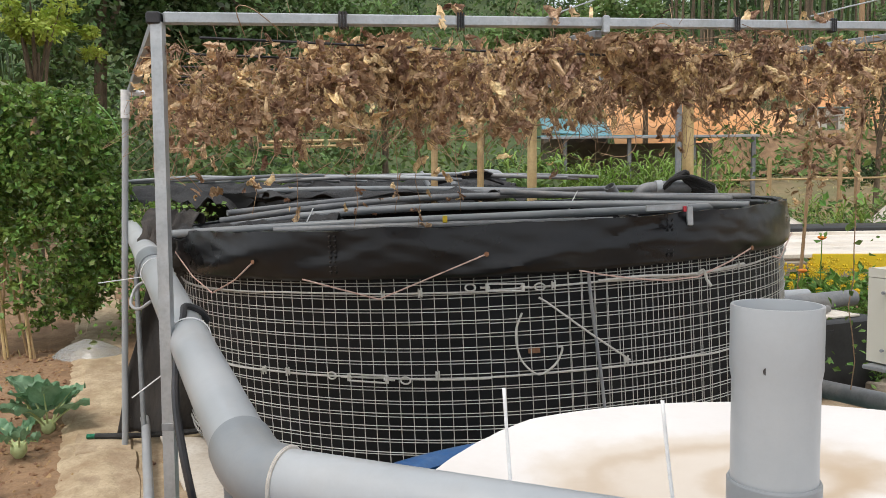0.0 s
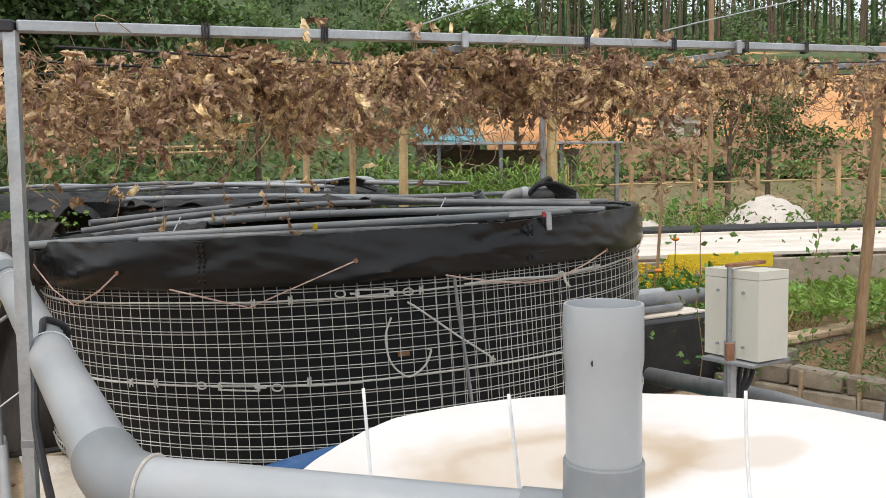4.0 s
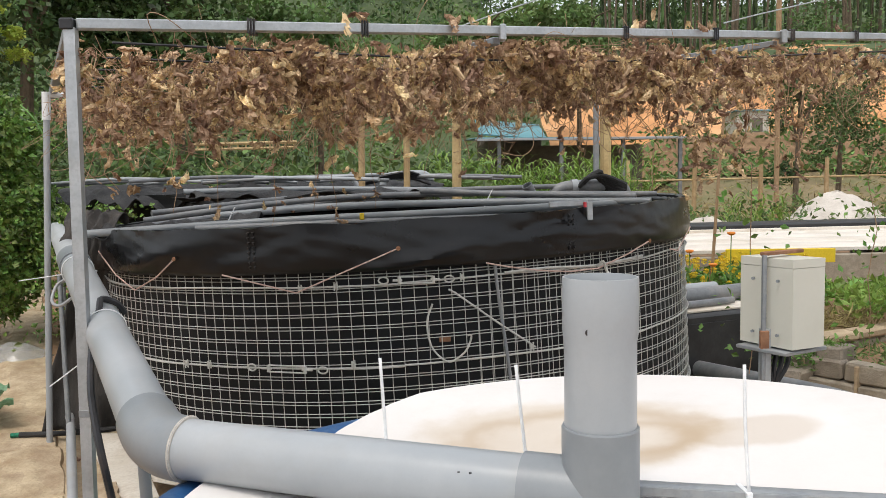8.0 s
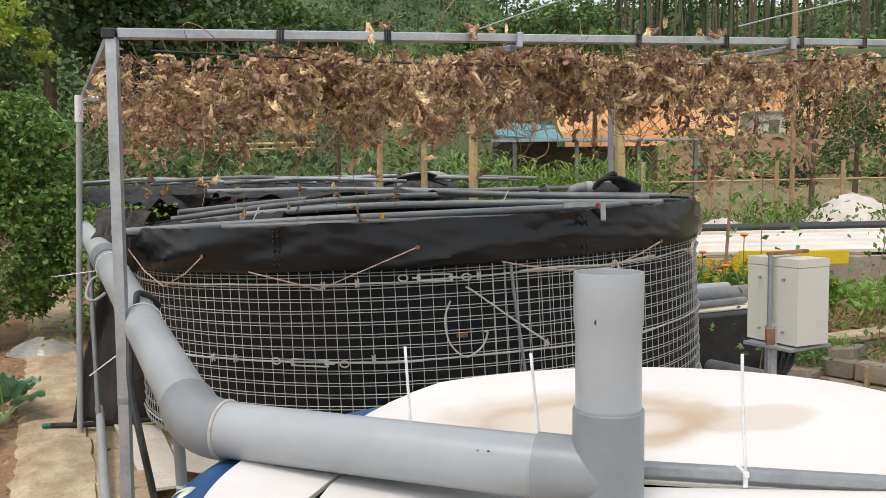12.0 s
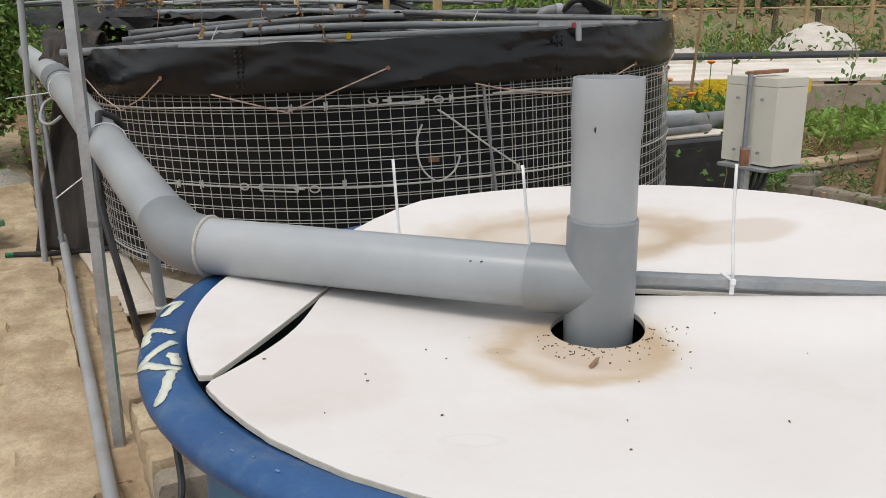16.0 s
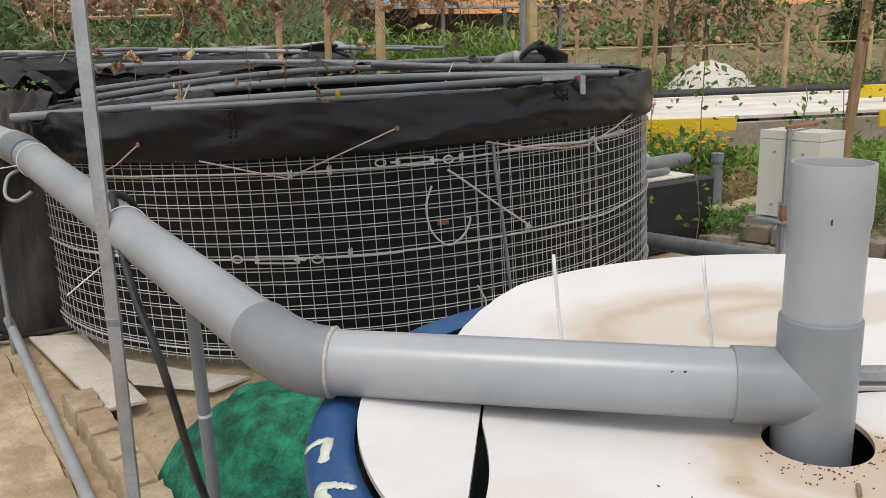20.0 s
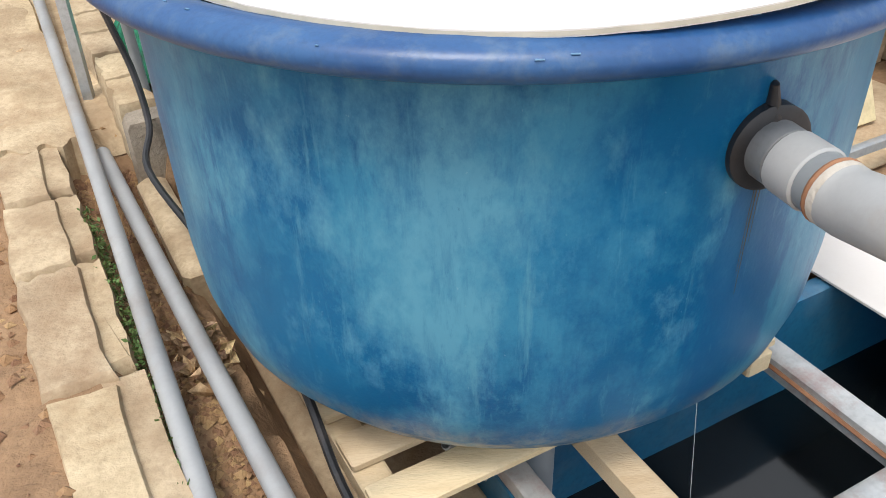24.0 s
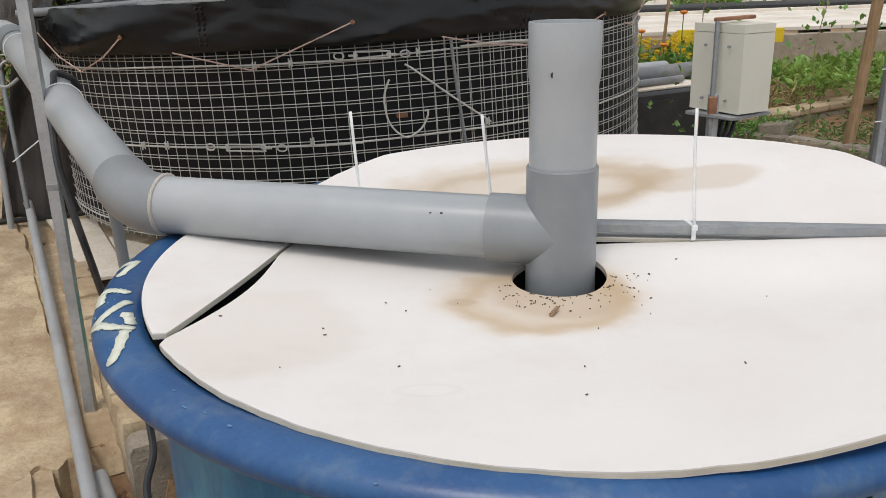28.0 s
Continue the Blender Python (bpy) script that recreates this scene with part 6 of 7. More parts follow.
part("cover", corner_box(0.2515, 0.278, 1.0), ENCLOSURE, ebox)
for u in (0.25, 0.72):
    for z in (0.04, 0.21):
        p = A1 * u + Vector((-0.005, -0.004, z))
        part("screw", Geo().tube([p, p + Vector((-0.006, -0.005, 0))], 0.005, 8), GALV_DULL, ebox)
stand = thing("steel_stand", "steel angle stand strapped to the electric box", "stand", Matrix.Translation(BX))
p = A1 * 0.48 + Vector((-0.014, -0.011, 0))
part("strap", Geo().box((0.013, 0.014, 0.40), Matrix.Translation(p + Vector((0, 0, 0.09))), 0.002), GALV_DULL, stand)
part("top_strap", Geo().box((0.20, 0.02, 0.012), Matrix.Translation(p + Vector((0.08, 0.05, 0.292))) @ pose(0, 0, 0, 0, 0, 30), 0.002), RUST, stand)
part("shelf", Geo().box((0.20, 0.19, 0.012), Matrix.Translation((A1 + A2) / 2 + Vector((0, 0, -0.012))) @ pose(0, 0, 0, 0, 0, 28), 0.002), GALV_DULL, stand)
part("leg", Geo().box((0.03, 0.03, 0.95), Matrix.Translation(p + Vector((0.01, 0.01, -0.42))), 0.002), GALV, stand)
part("rust_patch", Geo().box((0.026, 0.02, 0.06), Matrix.Translation(p + Vector((0.002, -0.002, 0.02))), 0.003), RUST, stand)
for k in range(4):
    q = (A1 + A2) / 2 + Vector((-0.03 + 0.02 * k, 0, -0.01))
    part("cable", Geo().tube(smooth_path([q, q + Vector((-0.02, -0.02, -0.06)), p + Vector((0.04, 0.02, -0.15 - 0.01 * k)), p + Vector((0.03, 0.02, -0.5))], 5), 0.008, 6), BLACKPIPE, stand)

# ---- black box with pipes ----
bb = thing("black_tub", "low black tub with a pale board on top", "tub")
at_box(g := Geo(), 3.60, 4.45, 3.15, 4.36, 0.10, 0.545, 0.012)
part("side", g, TRAYBLACK, bb)
part("board", at_box(Geo(), 3.68, 4.44, 3.12, 4.25, 0.547, 0.561, 0.003), PALE_BOARD, bb)
part("front_panel", at_box(Geo(), 3.592, 3.598, 3.30, 3.95, 0.14, 0.50, 0.002), TRAYBLACK, bb, "scratched black front panel")
for i, (s0, w0, s1, w1, r, z) in enumerate(((3.86, 3.34, 3.92, 4.45, 0.052, 0.615), (4.15, 3.05, 4.10, 4.25, 0.05, 0.613), (3.74, 3.20, 3.78, 4.1, 0.022, 0.585))):
    ob = part("spare_pipe", Geo().hollow([at(s0, w0, z), at(s1, w1, z + 0.004)], r, 0.004, 18), PVC_POLE if i != 1 else PVC)
    tagged(ob, "spare grey pipe lying on the black tub", "pipe", "spare pipes on the tub")
tagged(part("pipe_stub", Geo().tube([at(3.78, 4.62, 0.15), at(3.78, 4.62, 0.64)], 0.038, 16).tube([at(3.78, 4.62, 0.60), at(3.78, 4.62, 0.66)], 0.044, 16), PVC_FIT), "short grey capped pipe standing by the tub", "pipe")

# ---- drain line and uprights on the shelf ----
dl = thing("drain_line", "thick dark grey drain pipe bending into the tray rack", "pipe")
part("run", Geo().tube(smooth_path([at(4.3, 3.55, 0.22), at(3.4, 3.66, 0.23), at(2.7, 3.62, 0.27), (2.32, 3.47, 0.295), (2.45, 3.32, 0.30), (2.555, 3.20, 0.295), (2.615, 3.13, 0.25), (2.63, 3.115, 0.15), (2.63, 3.115, -0.1)], 6), 0.050, 20), PVC_POLE, dl)
valve = thing("ball_valve", "small teal valve with a red handle on the tray pipe", "valve", Matrix.Translation((2.60, 3.085, 0.218)) @ pose(0, 0, 0, 0, 0, 30))
part("body", Geo().tube([(-0.055, 0, 0), (-0.03, 0, 0), (-0.022, 0, 0), (0.022, 0, 0), (0.03, 0, 0), (0.055, 0, 0)], [0.027, 0.027, 0.031, 0.031, 0.027, 0.027], 14), TEAL, valve)
part("stem", Geo().tube([(0, 0, 0.02), (0, 0, 0.044)], 0.009, 8), RED, valve)
part("handle", Geo().box((0.088, 0.020, 0.010), pose(0.0, 0, 0.048), 0.003), RED, valve, "red plastic handle")
up = thing("pipe_upright", "grey pipe upright wired to a steel post", "post", pose(2.431, 3.125, 0))
part("pipe", Geo().tube(smooth_path([(0, 0.05, 0.30), (0, 0.02, 0.6), (0.0, 0, 0.98), (0.02, 0.01, 1.025), (0.08, 0.0, 1.035), (0.5, -0.08, 1.035), (1.2, -0.2, 1.04)], 6), 0.037, 16), PVC_POLE, up)
part("post", Geo().box((0.028, 0.028, 0.86), pose(-0.05, -0.04, 0.63), 0.003), GALV_DULL, up)
for z in (0.42, 0.64, 0.86):
    part("wire_tie", Geo().tube([(-0.09, -0.055, z), (0.04, -0.044, z + 0.01), (0.042, 0.04, z)], 0.0025, 5), WHITE_TIE, up)
tagged(part("steel_upright", Geo().tube([(2.70, 3.29, 0.15), (2.715, 3.30, 1.35)], 0.018, 10), GALV_DULL), "thin steel upright at the end of the wall", "post")
wp = tagged(part("wooden_pole", Geo().tube(smooth_path([at(2.972, 4.72, 0.1), at(2.972, 4.785, 0.6), at(2.96, 4.86, 1.4), at(2.95, 4.92, 2.2)], 5), [0.036, 0.036, 0.035, 0.035, 0.034, 0.034, 0.034, 0.033, 0.033, 0.032, 0.032, 0.031, 0.031, 0.03, 0.03, 0.029], 10), WOODPOLE), "knotty brown wooden pole by the bed", "pole")
tagged(part("offcut_disc", Geo().tube([(2.22, 3.05, 0.236), (2.22, 3.05, 0.247)], 0.075, 24), PALE_BOARD), "thin oval board offcut on the ground", "board")


g = Geo().sheet(40, 44, lambda u, v: (lambda s0: (lambda w0: at(s0, w0, ground_sw(s0, w0) + 0.008 + 0.012 * noi(s0 * 3, w0 * 3)))(1.80 + (wall_w(s0) - 1.80) * u))(1.70 + 2.6 * v))
tagged(part("sandy_ground", g, PATHCON), "trodden pale sandy ground on the shelf", "ground", kind="structure")
g = Geo().sheet(30, 60, lambda u, v: (lambda s0, w0: at(s0, w0, ground_sw(s0, w0) + 0.007 + 0.010 * noi(s0 * 4, w0 * 4)))(2.0 + 2.9 * v, 0.14 + 0.95 * u))
tagged(part("sandy_ground", g, PATHCON), "trodden sandy ground between the path and the tank", "ground", kind="structure")
# block walls
def rough_block(c, size, turn, seed, material):
    """A cast block with chipped corners."""
    r = random.Random(seed)
    g = Geo().box(size, Matrix(), 0.012)
    g.v = [(x + r.uniform(-0.005, 0.005), y + r.uniform(-0.005, 0.005), z + r.uniform(-0.004, 0.004)) for x, y, z in g.v]
    return part("block", g, material, wall, smooth=False, m=Matrix.Translation(c) @ pose(0, 0, 0, r.uniform(-1.5, 1.5), r.uniform(-1.5, 1.5), turn + r.uniform(-1.5, 1.5)))


wall = thing("block_wall", "low rough grey block wall round the bed", "wall", kind="structure")
for i in range(7):
    s0 = 3.32 - 0.34 * i
    w0 = wall_w(s0) + 0.03
    rough_block(at(s0, w0, 0.045), (0.325, 0.13, 0.16), ROT + 90 + 11, 130 + i, BLOCK)
    rough_block(at(s0 + 0.1, w0 + 0.01, 0.185), (0.328, 0.12, 0.115), ROT + 90 + 11, 150 + i, BLOCK)
    part("mortar", Geo().box((0.02, 0.118, 0.27), Matrix.Translation(at(s0 + 0.17, wall_w(s0 + 0.17) + 0.03, 0.10)) @ pose(0, 0, 0, 0, 0, ROT + 101), 0.004), PATHCON, wall)
for i in range(8):
    rough_block(at(3.68 + 0.02 * i, 4.52 + 0.335 * i, 0.17), (0.32, 0.13, 0.16), ROT + 3, 170 + i, BLOCK)
    rough_block(at(3.67 + 0.02 * i, 4.60 + 0.335 * i, 0.285), (0.32, 0.15, 0.055), ROT + 3, 190 + i, PATHCON)
for i, (s0, w0, a, b) in enumerate(((3.50, 4.42, 10, -8), (3.42, 4.62, -6, 5), (3.46, 4.20, 4, 12))):
    g = Geo().box((0.34, 0.16, 0.12), Matrix(), 0.014)
    ob = part("loose_block", g, BLOCK, smooth=False, m=Matrix.Translation(at(s0, w0, ground_sw(s0, w0) + 0.07)) @ pose(0, 0, 0, a, b, ROT + 25 * i))
    tagged(ob, "loose rough concrete block tipped on the ground", "block", "loose blocks by the wall")
grass = Geo()
wr = random.Random(77)
for i in range(5200):
    s0 = wr.uniform(1.75, 3.05)
    w0 = wall_w(s0) + 0.24 + 0.42 * step(s0, 2.45, 2.85) + abs(wr.gauss(0, 0.6))
    p = at(s0, w0, 0.17)
    leaf(grass, p + Vector((0, 0, 0.20 * wr.random())), wr.uniform(0.04, 0.11), wr, -0.9, 0.10)
tagged(part("tall_grass", grass, LEAFMID, smooth=False), "long soft grass behind the block wall", "grass", kind="stuff")
dryg = Geo()
for i in range(1500):
    p = at(3.80 + abs(wr.gauss(0, 0.16)), wr.uniform(4.3, 5.6), 0.26)
    leaf(dryg, p + Vector((0, 0, 0.12 * wr.random())), wr.uniform(0.04, 0.12), wr, -0.6, 0.12)
tagged(part("dry_weeds", dryg, DRYGRASS, smooth=False), "dry brown weeds on the block wall", "weeds", kind="stuff")

# shelf edge of the low yard
edge = thing("shelf_edge", "sandy rough block edge of the raised shelf", "wall", kind="structure")
for i in range(9):
    part("block", slab(1.60, 1.72, 1.80 + 0.36 * i, 2.145 + 0.36 * i, 0.075 + 0.012 * noi(i, 12), 0.36, 230 + i), PATHCON, edge)

# ---- tray rack with white cups ----
rack = thing("seedling_rack", "black seedling tray rack filled with white net cups", "rack", Matrix.Translation(at(1.86, 3.06, 0.075)) @ pose(0, 0, 0, 0, 0, ROT))
W_, L_ = 1.3, 1.75
for nm, sz, c in (("rail", (W_, 0.03, 0.075), (W_ / 2, -0.015, -0.02)), ("rail", (W_, 0.03, 0.075), (W_ / 2, -L_ + 0.015, -0.02)), ("rail", (0.03, L_ - 0.06, 0.075), (0.015, -L_ / 2, -0.02)), ("rail", (0.03, L_ - 0.06, 0.075), (W_ - 0.015, -L_ / 2, -0.02))):
    part(nm, Geo().box(sz, pose(*c), 0.003), TRAYBLACK, rack)
part("base", Geo().box((W_ - 0.06, L_ - 0.06, 0.01), pose(W_ / 2, -L_ / 2, -0.03)), TRAYBLACK, rack)
part("ledge", Geo().box((0.02, L_, 0.015), pose(-0.002, -L_ / 2, -0.066), 0.002), PALE_BOARD, rack)
for x, y in ((0.05, -0.05), (W_ - 0.05, -0.05), (0.05, -L_ + 0.05), (W_ - 0.05, -L_ + 0.05)):
    part("leg", Geo().box((0.04, 0.04, 0.30), pose(x, y, -0.2), 0.003), GALV_DULL, rack)
cup = Geo().lathe([(0.0, -0.002), (0.016, -0.002), (0.019, 0.012), (0.0245, 0.013), (0.0245, 0.016), (0.012, 0.015), (0.0, 0.010)], 10).mesh("cup")
cup.materials.append(CUP)
rest = Geo()
n = 0
for j in range(36):
    for i in range(25):
        x, y = 0.06 + 0.0485 * i, -0.06 - 0.0465 * j
        if i in (8, 16) or j in (12, 24):
            continue
        if n < 300:
            part("cup", cup, None, rack, m=pose(x + 0.002 * noi(i, j), y, -0.012 + 0.003 * noi(i, j, 3), 3 * noi(j, i), 3 * noi(i, j), 0))
            n += 1
        else:
            rest.lathe([(0.0, 0.010), (0.012, 0.015), (0.0245, 0.016), (0.0245, 0.013), (0.019, 0.012), (0.016, -0.002)], 9, pose(x, y, -0.012 + 0.003 * noi(i, j, 3)))
part("cup_rows", rest, CUP, rack)["kind"] = "stuff"
tagged(part("tray_pipe", Geo().tube(smooth_path([at(1.75, 3.02, 0.10), at(1.76, 3.02, 0.17), at(1.80, 3.06, 0.21), at(1.86, 3.9, 0.22), at(1.90, 4.9, 0.24)], 6), 0.022, 12), PVC_POLE), "grey supply pipe along the tray rack", "pipe")

# ---- raft beds, yellow boards, sand heap, shed ----
tagged(part("yellow_board", Geo().box((2.2, 0.03, 0.15), pose(9.0, 9.0, 0.81, 0, 0, 2), 0.004), YELLOW), "bright yellow edging board by the far bed", "board")
tagged(part("yellow_board", Geo().box((0.27, 0.03, 0.16), pose(5.49, 6.9, 0.69, 0, 0, 2), 0.004), YELLOW), "short yellow board in the greens", "board")
for x, y, z0 in ((7.08, 8.93, 0.3), (9.0, 9.03, 0.3), (5.49, 6.93, 0.25)):
    tagged(part("peg", Geo().tube([(x, y, z0), (x, y, 0.8)], 0.012, 6), BAMBOO), "thin wooden peg behind a yellow board", "stake", "pegs of the yellow boards")
beds = thing("raft_bed", "raised hydroponic bed covered with weathered white rafts", "raised bed")
for i in range(7):
    for j in range(4):
        x0, y0 = 2.6 + 1.22 * i + 0.1 * j, 7.75 + 0.72 * j + 0.10 * i
        part("raft", Geo().box((1.2, 0.69, 0.04), pose(x0 + 0.6, y0 + 0.35, 0.665 + 0.01 * noi(i, j), 0, 0, 4), 0.004), RAFT, beds)
part("kerb", Geo().box((9.5, 0.06, 0.35), pose(6.9, 7.95, 0.45, 0, 0, 4), 0.01), BLOCK, beds)
yb = tagged(part("yellow_board", Geo().box((1.05, 0.03, 0.13), pose(3.62, 7.30, 0.66, 0, 0.8, 4), 0.004), YELLOW), "bright yellow edging board of the bed", "board")
tagged(part("yellow_board", Geo().box((0.9, 0.03, 0.15), pose(7.08, 8.9, 0.82, 0, 0, 2), 0.004), YELLOW), "bright yellow edging board by the far bed", "board")
kerb = thing("black_bed", "long low bed edged with black plastic", "raised bed")
part("edge", Geo().box((13, 0.9, 0.06), pose(8.6, 11.35, 0.74, 0, 0, 6), 0.01), TRAYBLACK, kerb)
part("rail", Geo().box((13, 0.05, 0.05), pose(8.6, 10.85, 0.70, 0, 0, 6), 0.006), RAFT, kerb)
for i in range(14):
    part("foot", Geo().box((0.35, 0.25, 0.5), pose(2.9 + 0.93 * i, 10.55 + 0.095 * i + 0.25, 0.42, 0, 0, 6), 0.01), BLOCK, kerb)
g = Geo().sheet(40, 14, lambda u, v: (8.0 + (1.05 * (1 - v) ** 0.9) * math.cos(2 * math.pi * u) * (1 + 0.1 * noi(math.cos(6.28 * u), math.sin(6.28 * u))), 14.6 + 1.0 * (1 - v) * math.sin(2 * math.pi * u), 0.45 + 0.66 * (1 - (1 - v) ** 1.5) + 0.05 * noi(u * 12, v * 5)))
tagged(part("sand_heap", g, SANDHEAP), "heap of white sand behind the beds", "sand heap")
tagged(part("sand_heap", Geo().sheet(24, 8, lambda u, v: (5.2 + 0.8 * (1 - v) * math.cos(2 * math.pi * u), 13.4 + 0.7 * (1 - v) * math.sin(2 * math.pi * u), 0.4 + 0.35 * (1 - (1 - v) ** 1.5) + 0.06 * noi(u * 10, v * 6))), SANDHEAP), "low heap of pale rubble behind the beds", "rubble")

shed = thing("shed", "low open shed with a pale teal sheet roof", "shed", pose(2.3, 19.5, 0.68))
part("wall", Geo().box((4.1, 0.15, 1.6), pose(1.95, 1.6, 0.8)), SHEDWALL, shed)
part("wall", Geo().box((0.15, 2.6, 1.6), pose(-0.1, 0.3, 0.8)), SHEDWALL, shed)
for i in range(8):
    part("roof_sheet", Geo().box((0.55, 3.4, 0.03), pose(-0.25 + 0.56 * i, 0.0, 1.70 - 0.004 * i, 2.2, 0, 0), 0.005), TEALROOF, shed)
part("fascia", Geo().box((4.55, 0.05, 0.05), pose(1.75, -1.7, 1.60), 0.004), PVC, shed)
for x in (0.0, 1.35, 2.7, 3.95):
    part("post", Geo().box((0.08, 0.08, 1.6), pose(x, -1.55, 0.78), 0.005), PVC_POLE, shed)
upper = thing("shed", "higher teal-roofed hut behind the low shed", "shed", pose(3.0, 22.0, 0.6))
part("wall", Geo().box((1.5, 1.2, 1.9), pose(0.1, 0.3, 0.95)), SHEDWALL, upper)
part("roof", Geo().box((1.75, 1.6, 0.04), pose(0.05, -0.1, 2.15, 17, 5, 0), 0.005), TEALROOF, upper)
hut = thing("hut", "small white site hut below the cutting", "hut", pose(12.2, 28.8, 2.65))
part("wall", Geo().box((1.1, 1.2, 1.0), pose(0, 0, 0.5)), RAFT, hut)
part("roof", Geo().box((1.35, 1.4, 0.06), pose(0, 0, 1.03), 0.01), TEALROOF, hut)
part("window", Geo().box((0.35, 0.05, 0.45), pose(0.15, -0.6, 0.55)), SHEDWALL, hut)

# ---- stakes and poles behind the tanks ----
def stake(x, y, z0, z1, r, material, label, lean=0.0, group=""):
    n = 7
    pts = [(x + lean * k / n + 0.006 * noi(k, x * 9), y, z0 + (z1 - z0) * k / n) for k in range(n + 1)]
    g = Geo().tube(pts, [r * (1 - 0.03 * k) * (1 + 0.06 * noi(k * 3, x)) for k in range(n + 1)], 9)
    return tagged(part("stake", g, material), label, "stake", group)


for x, zt, r in ((-0.14, 2.1, 0.030), (0.21, 2.2, 0.030), (0.60, 2.15, 0.042)):
    stake(x, 6.4, 0.2, zt, r, BAMBOO, "peeled wooden stake propping the trellis", 0.02, "stakes behind the tank")
stake(1.79, 6.42, 0.3, 2.2, 0.05, BAMBOO, "thick pale wooden post behind the tank")
tagged(part("steel_post", Geo().tube([(1.70, 6.35, 0.2), (1.70, 6.35, 2.1)], 0.024, 10), GALV_DULL), "grey steel post beside a wooden post", "post")
stake(2.62, 6.4, 0.3, 2.0, 0.014, WOODPOLE, "thin wooden stake among dry stems", 0.12)
for i in range(9):
    x = 4.5 + 1.3 * i
    stake(x, 15.8 + 0.2 * noi(i, 1), 0.4, 1.75 + 0.2 * noi(i, 3), 0.05, BAMBOO, "short fence stake at the field edge", 0.02, "field fence stakes")
tagged(part("fence_rail", Geo().tube([(4.2, 15.8, 1.35), (15.5, 15.9, 1.45)], 0.02, 6), BAMBOO), "pale fence rail at the field edge", "rail")
stake(7.1, 11.0, 0.5, 1.75, 0.045, BAMBOO, "pale stake standing in the far bed")
tagged(part("leaning_stick", Geo().tube([(7.35, 11.0, 1.6), (7.9, 11.0, 0.75)], 0.018, 6), BAMBOO), "thin stick leaning on a stake", "stick")
tagged(part("ladder_rail", Geo().tube([(-2.55, 11.2, 1.93), (-1.2, 11.2, 1.95)], 0.025, 6).tube([(-2.55, 11.2, 1.86), (-1.2, 11.2, 1.88)], 0.02, 6), BAMBOO), "dry bamboo ladder rail behind the tanks", "bamboo")
for k in range(13):
    x = -2.5 + 0.105 * k
    tagged(part("rung", Geo().tube([(x, 11.2, 1.85), (x, 11.2, 1.95)], 0.012, 5), BAMBOO), "short dry bamboo rung behind the tanks", "bamboo", "bamboo rungs")
for e0, e1 in (((1.3, 9.0, 3.2), (6.0, 14, 5.6)), ((4.1, 9.0, 3.15), (9.0, 12.0, 4.6))):
    w0, w1 = Vector(e0), Vector(e1)
    w2 = w1 + (w1 - w0) * 0.25
    wire = thing("overhead_wire", "thin overhead wire strung from a tall pole", "wire")
    part("strand", Geo().tube([w0 - (w1 - w0) * 0.1, w0, (w0 + w1) / 2 + Vector((0, 0, -0.04)), w1, w2], 0.008, 5), GALV, wire)
    part("mast", Geo().tube([(w2.x, w2.y, ground_z(w2.x, w2.y) - 0.1), (w2.x, w2.y, w2.z + 0.2)], 0.05, 8), WOODPOLE, wire)

# ---- dead vines on the trellis ----
vrng = random.Random(99)


def roof_z(a, b):
    return 1.784 + 0.054 * a + 0.03 * b


def crumpled(seed):
    """A dry leaf shrivelled into sharp folds with a torn edge, about one unit long, hanging from its stalk."""
    r = random.Random(seed)
    ox, oy = r.uniform(0, 50), r.uniform(0, 50)
    g = Geo()

    roll, tip, twist = r.uniform(1.6, 5.2), r.uniform(-1.2, 2.6), r.uniform(-1.4, 1.4)

    def pt(u, v):
        wid = 0.62 * math.sin(math.pi * (0.08 + 0.86 * v)) ** 0.7 * (1 + 0.45 * noi(v * 6 + ox, (u > 0.5) * 9 + oy))
        ang = (u - 0.5) * roll * (0.7 + 0.6 * v)
        rad = wid / roll
        x, y = rad * math.sin(ang), rad * (1 - math.cos(ang)) * 1.3
        x, y = x * math.cos(twist * v) - y * math.sin(twist * v), x * math.sin(twist * v) + y * math.cos(twist * v)
        k = tip * v
        x += 0.16 * noi(u * 5 + ox, v * 6 + oy)
        y += 0.22 * noi(u * 6 + oy, v * 5 + ox) + 0.4 * (1 - math.cos(k))
        return (x, y, -0.9 * v * (math.sin(k) / k if abs(k) > 0.01 else 1) + 0.16 * noi(u * 6, v * 7 + ox))

    g.sheet(6, 7, pt)
    # torn gaps
    g.f = [q for q in g.f if r.random() > 0.07]
    return g


LEAF_SHAPES = [crumpled(i) for i in range(18)]


def hang(size):
    return Matrix.Rotation(vrng.uniform(0, 6.28), 4, "Z") @ Matrix.Rotation(radians(vrng.gauss(0, 50)), 4, "X") @ Matrix.Rotation(radians(vrng.gauss(0, 40)), 4, "Y") @ Matrix.Diagonal((size * vrng.uniform(0.5, 1.1), size * vrng.uniform(0.5, 1.1), size, 1))


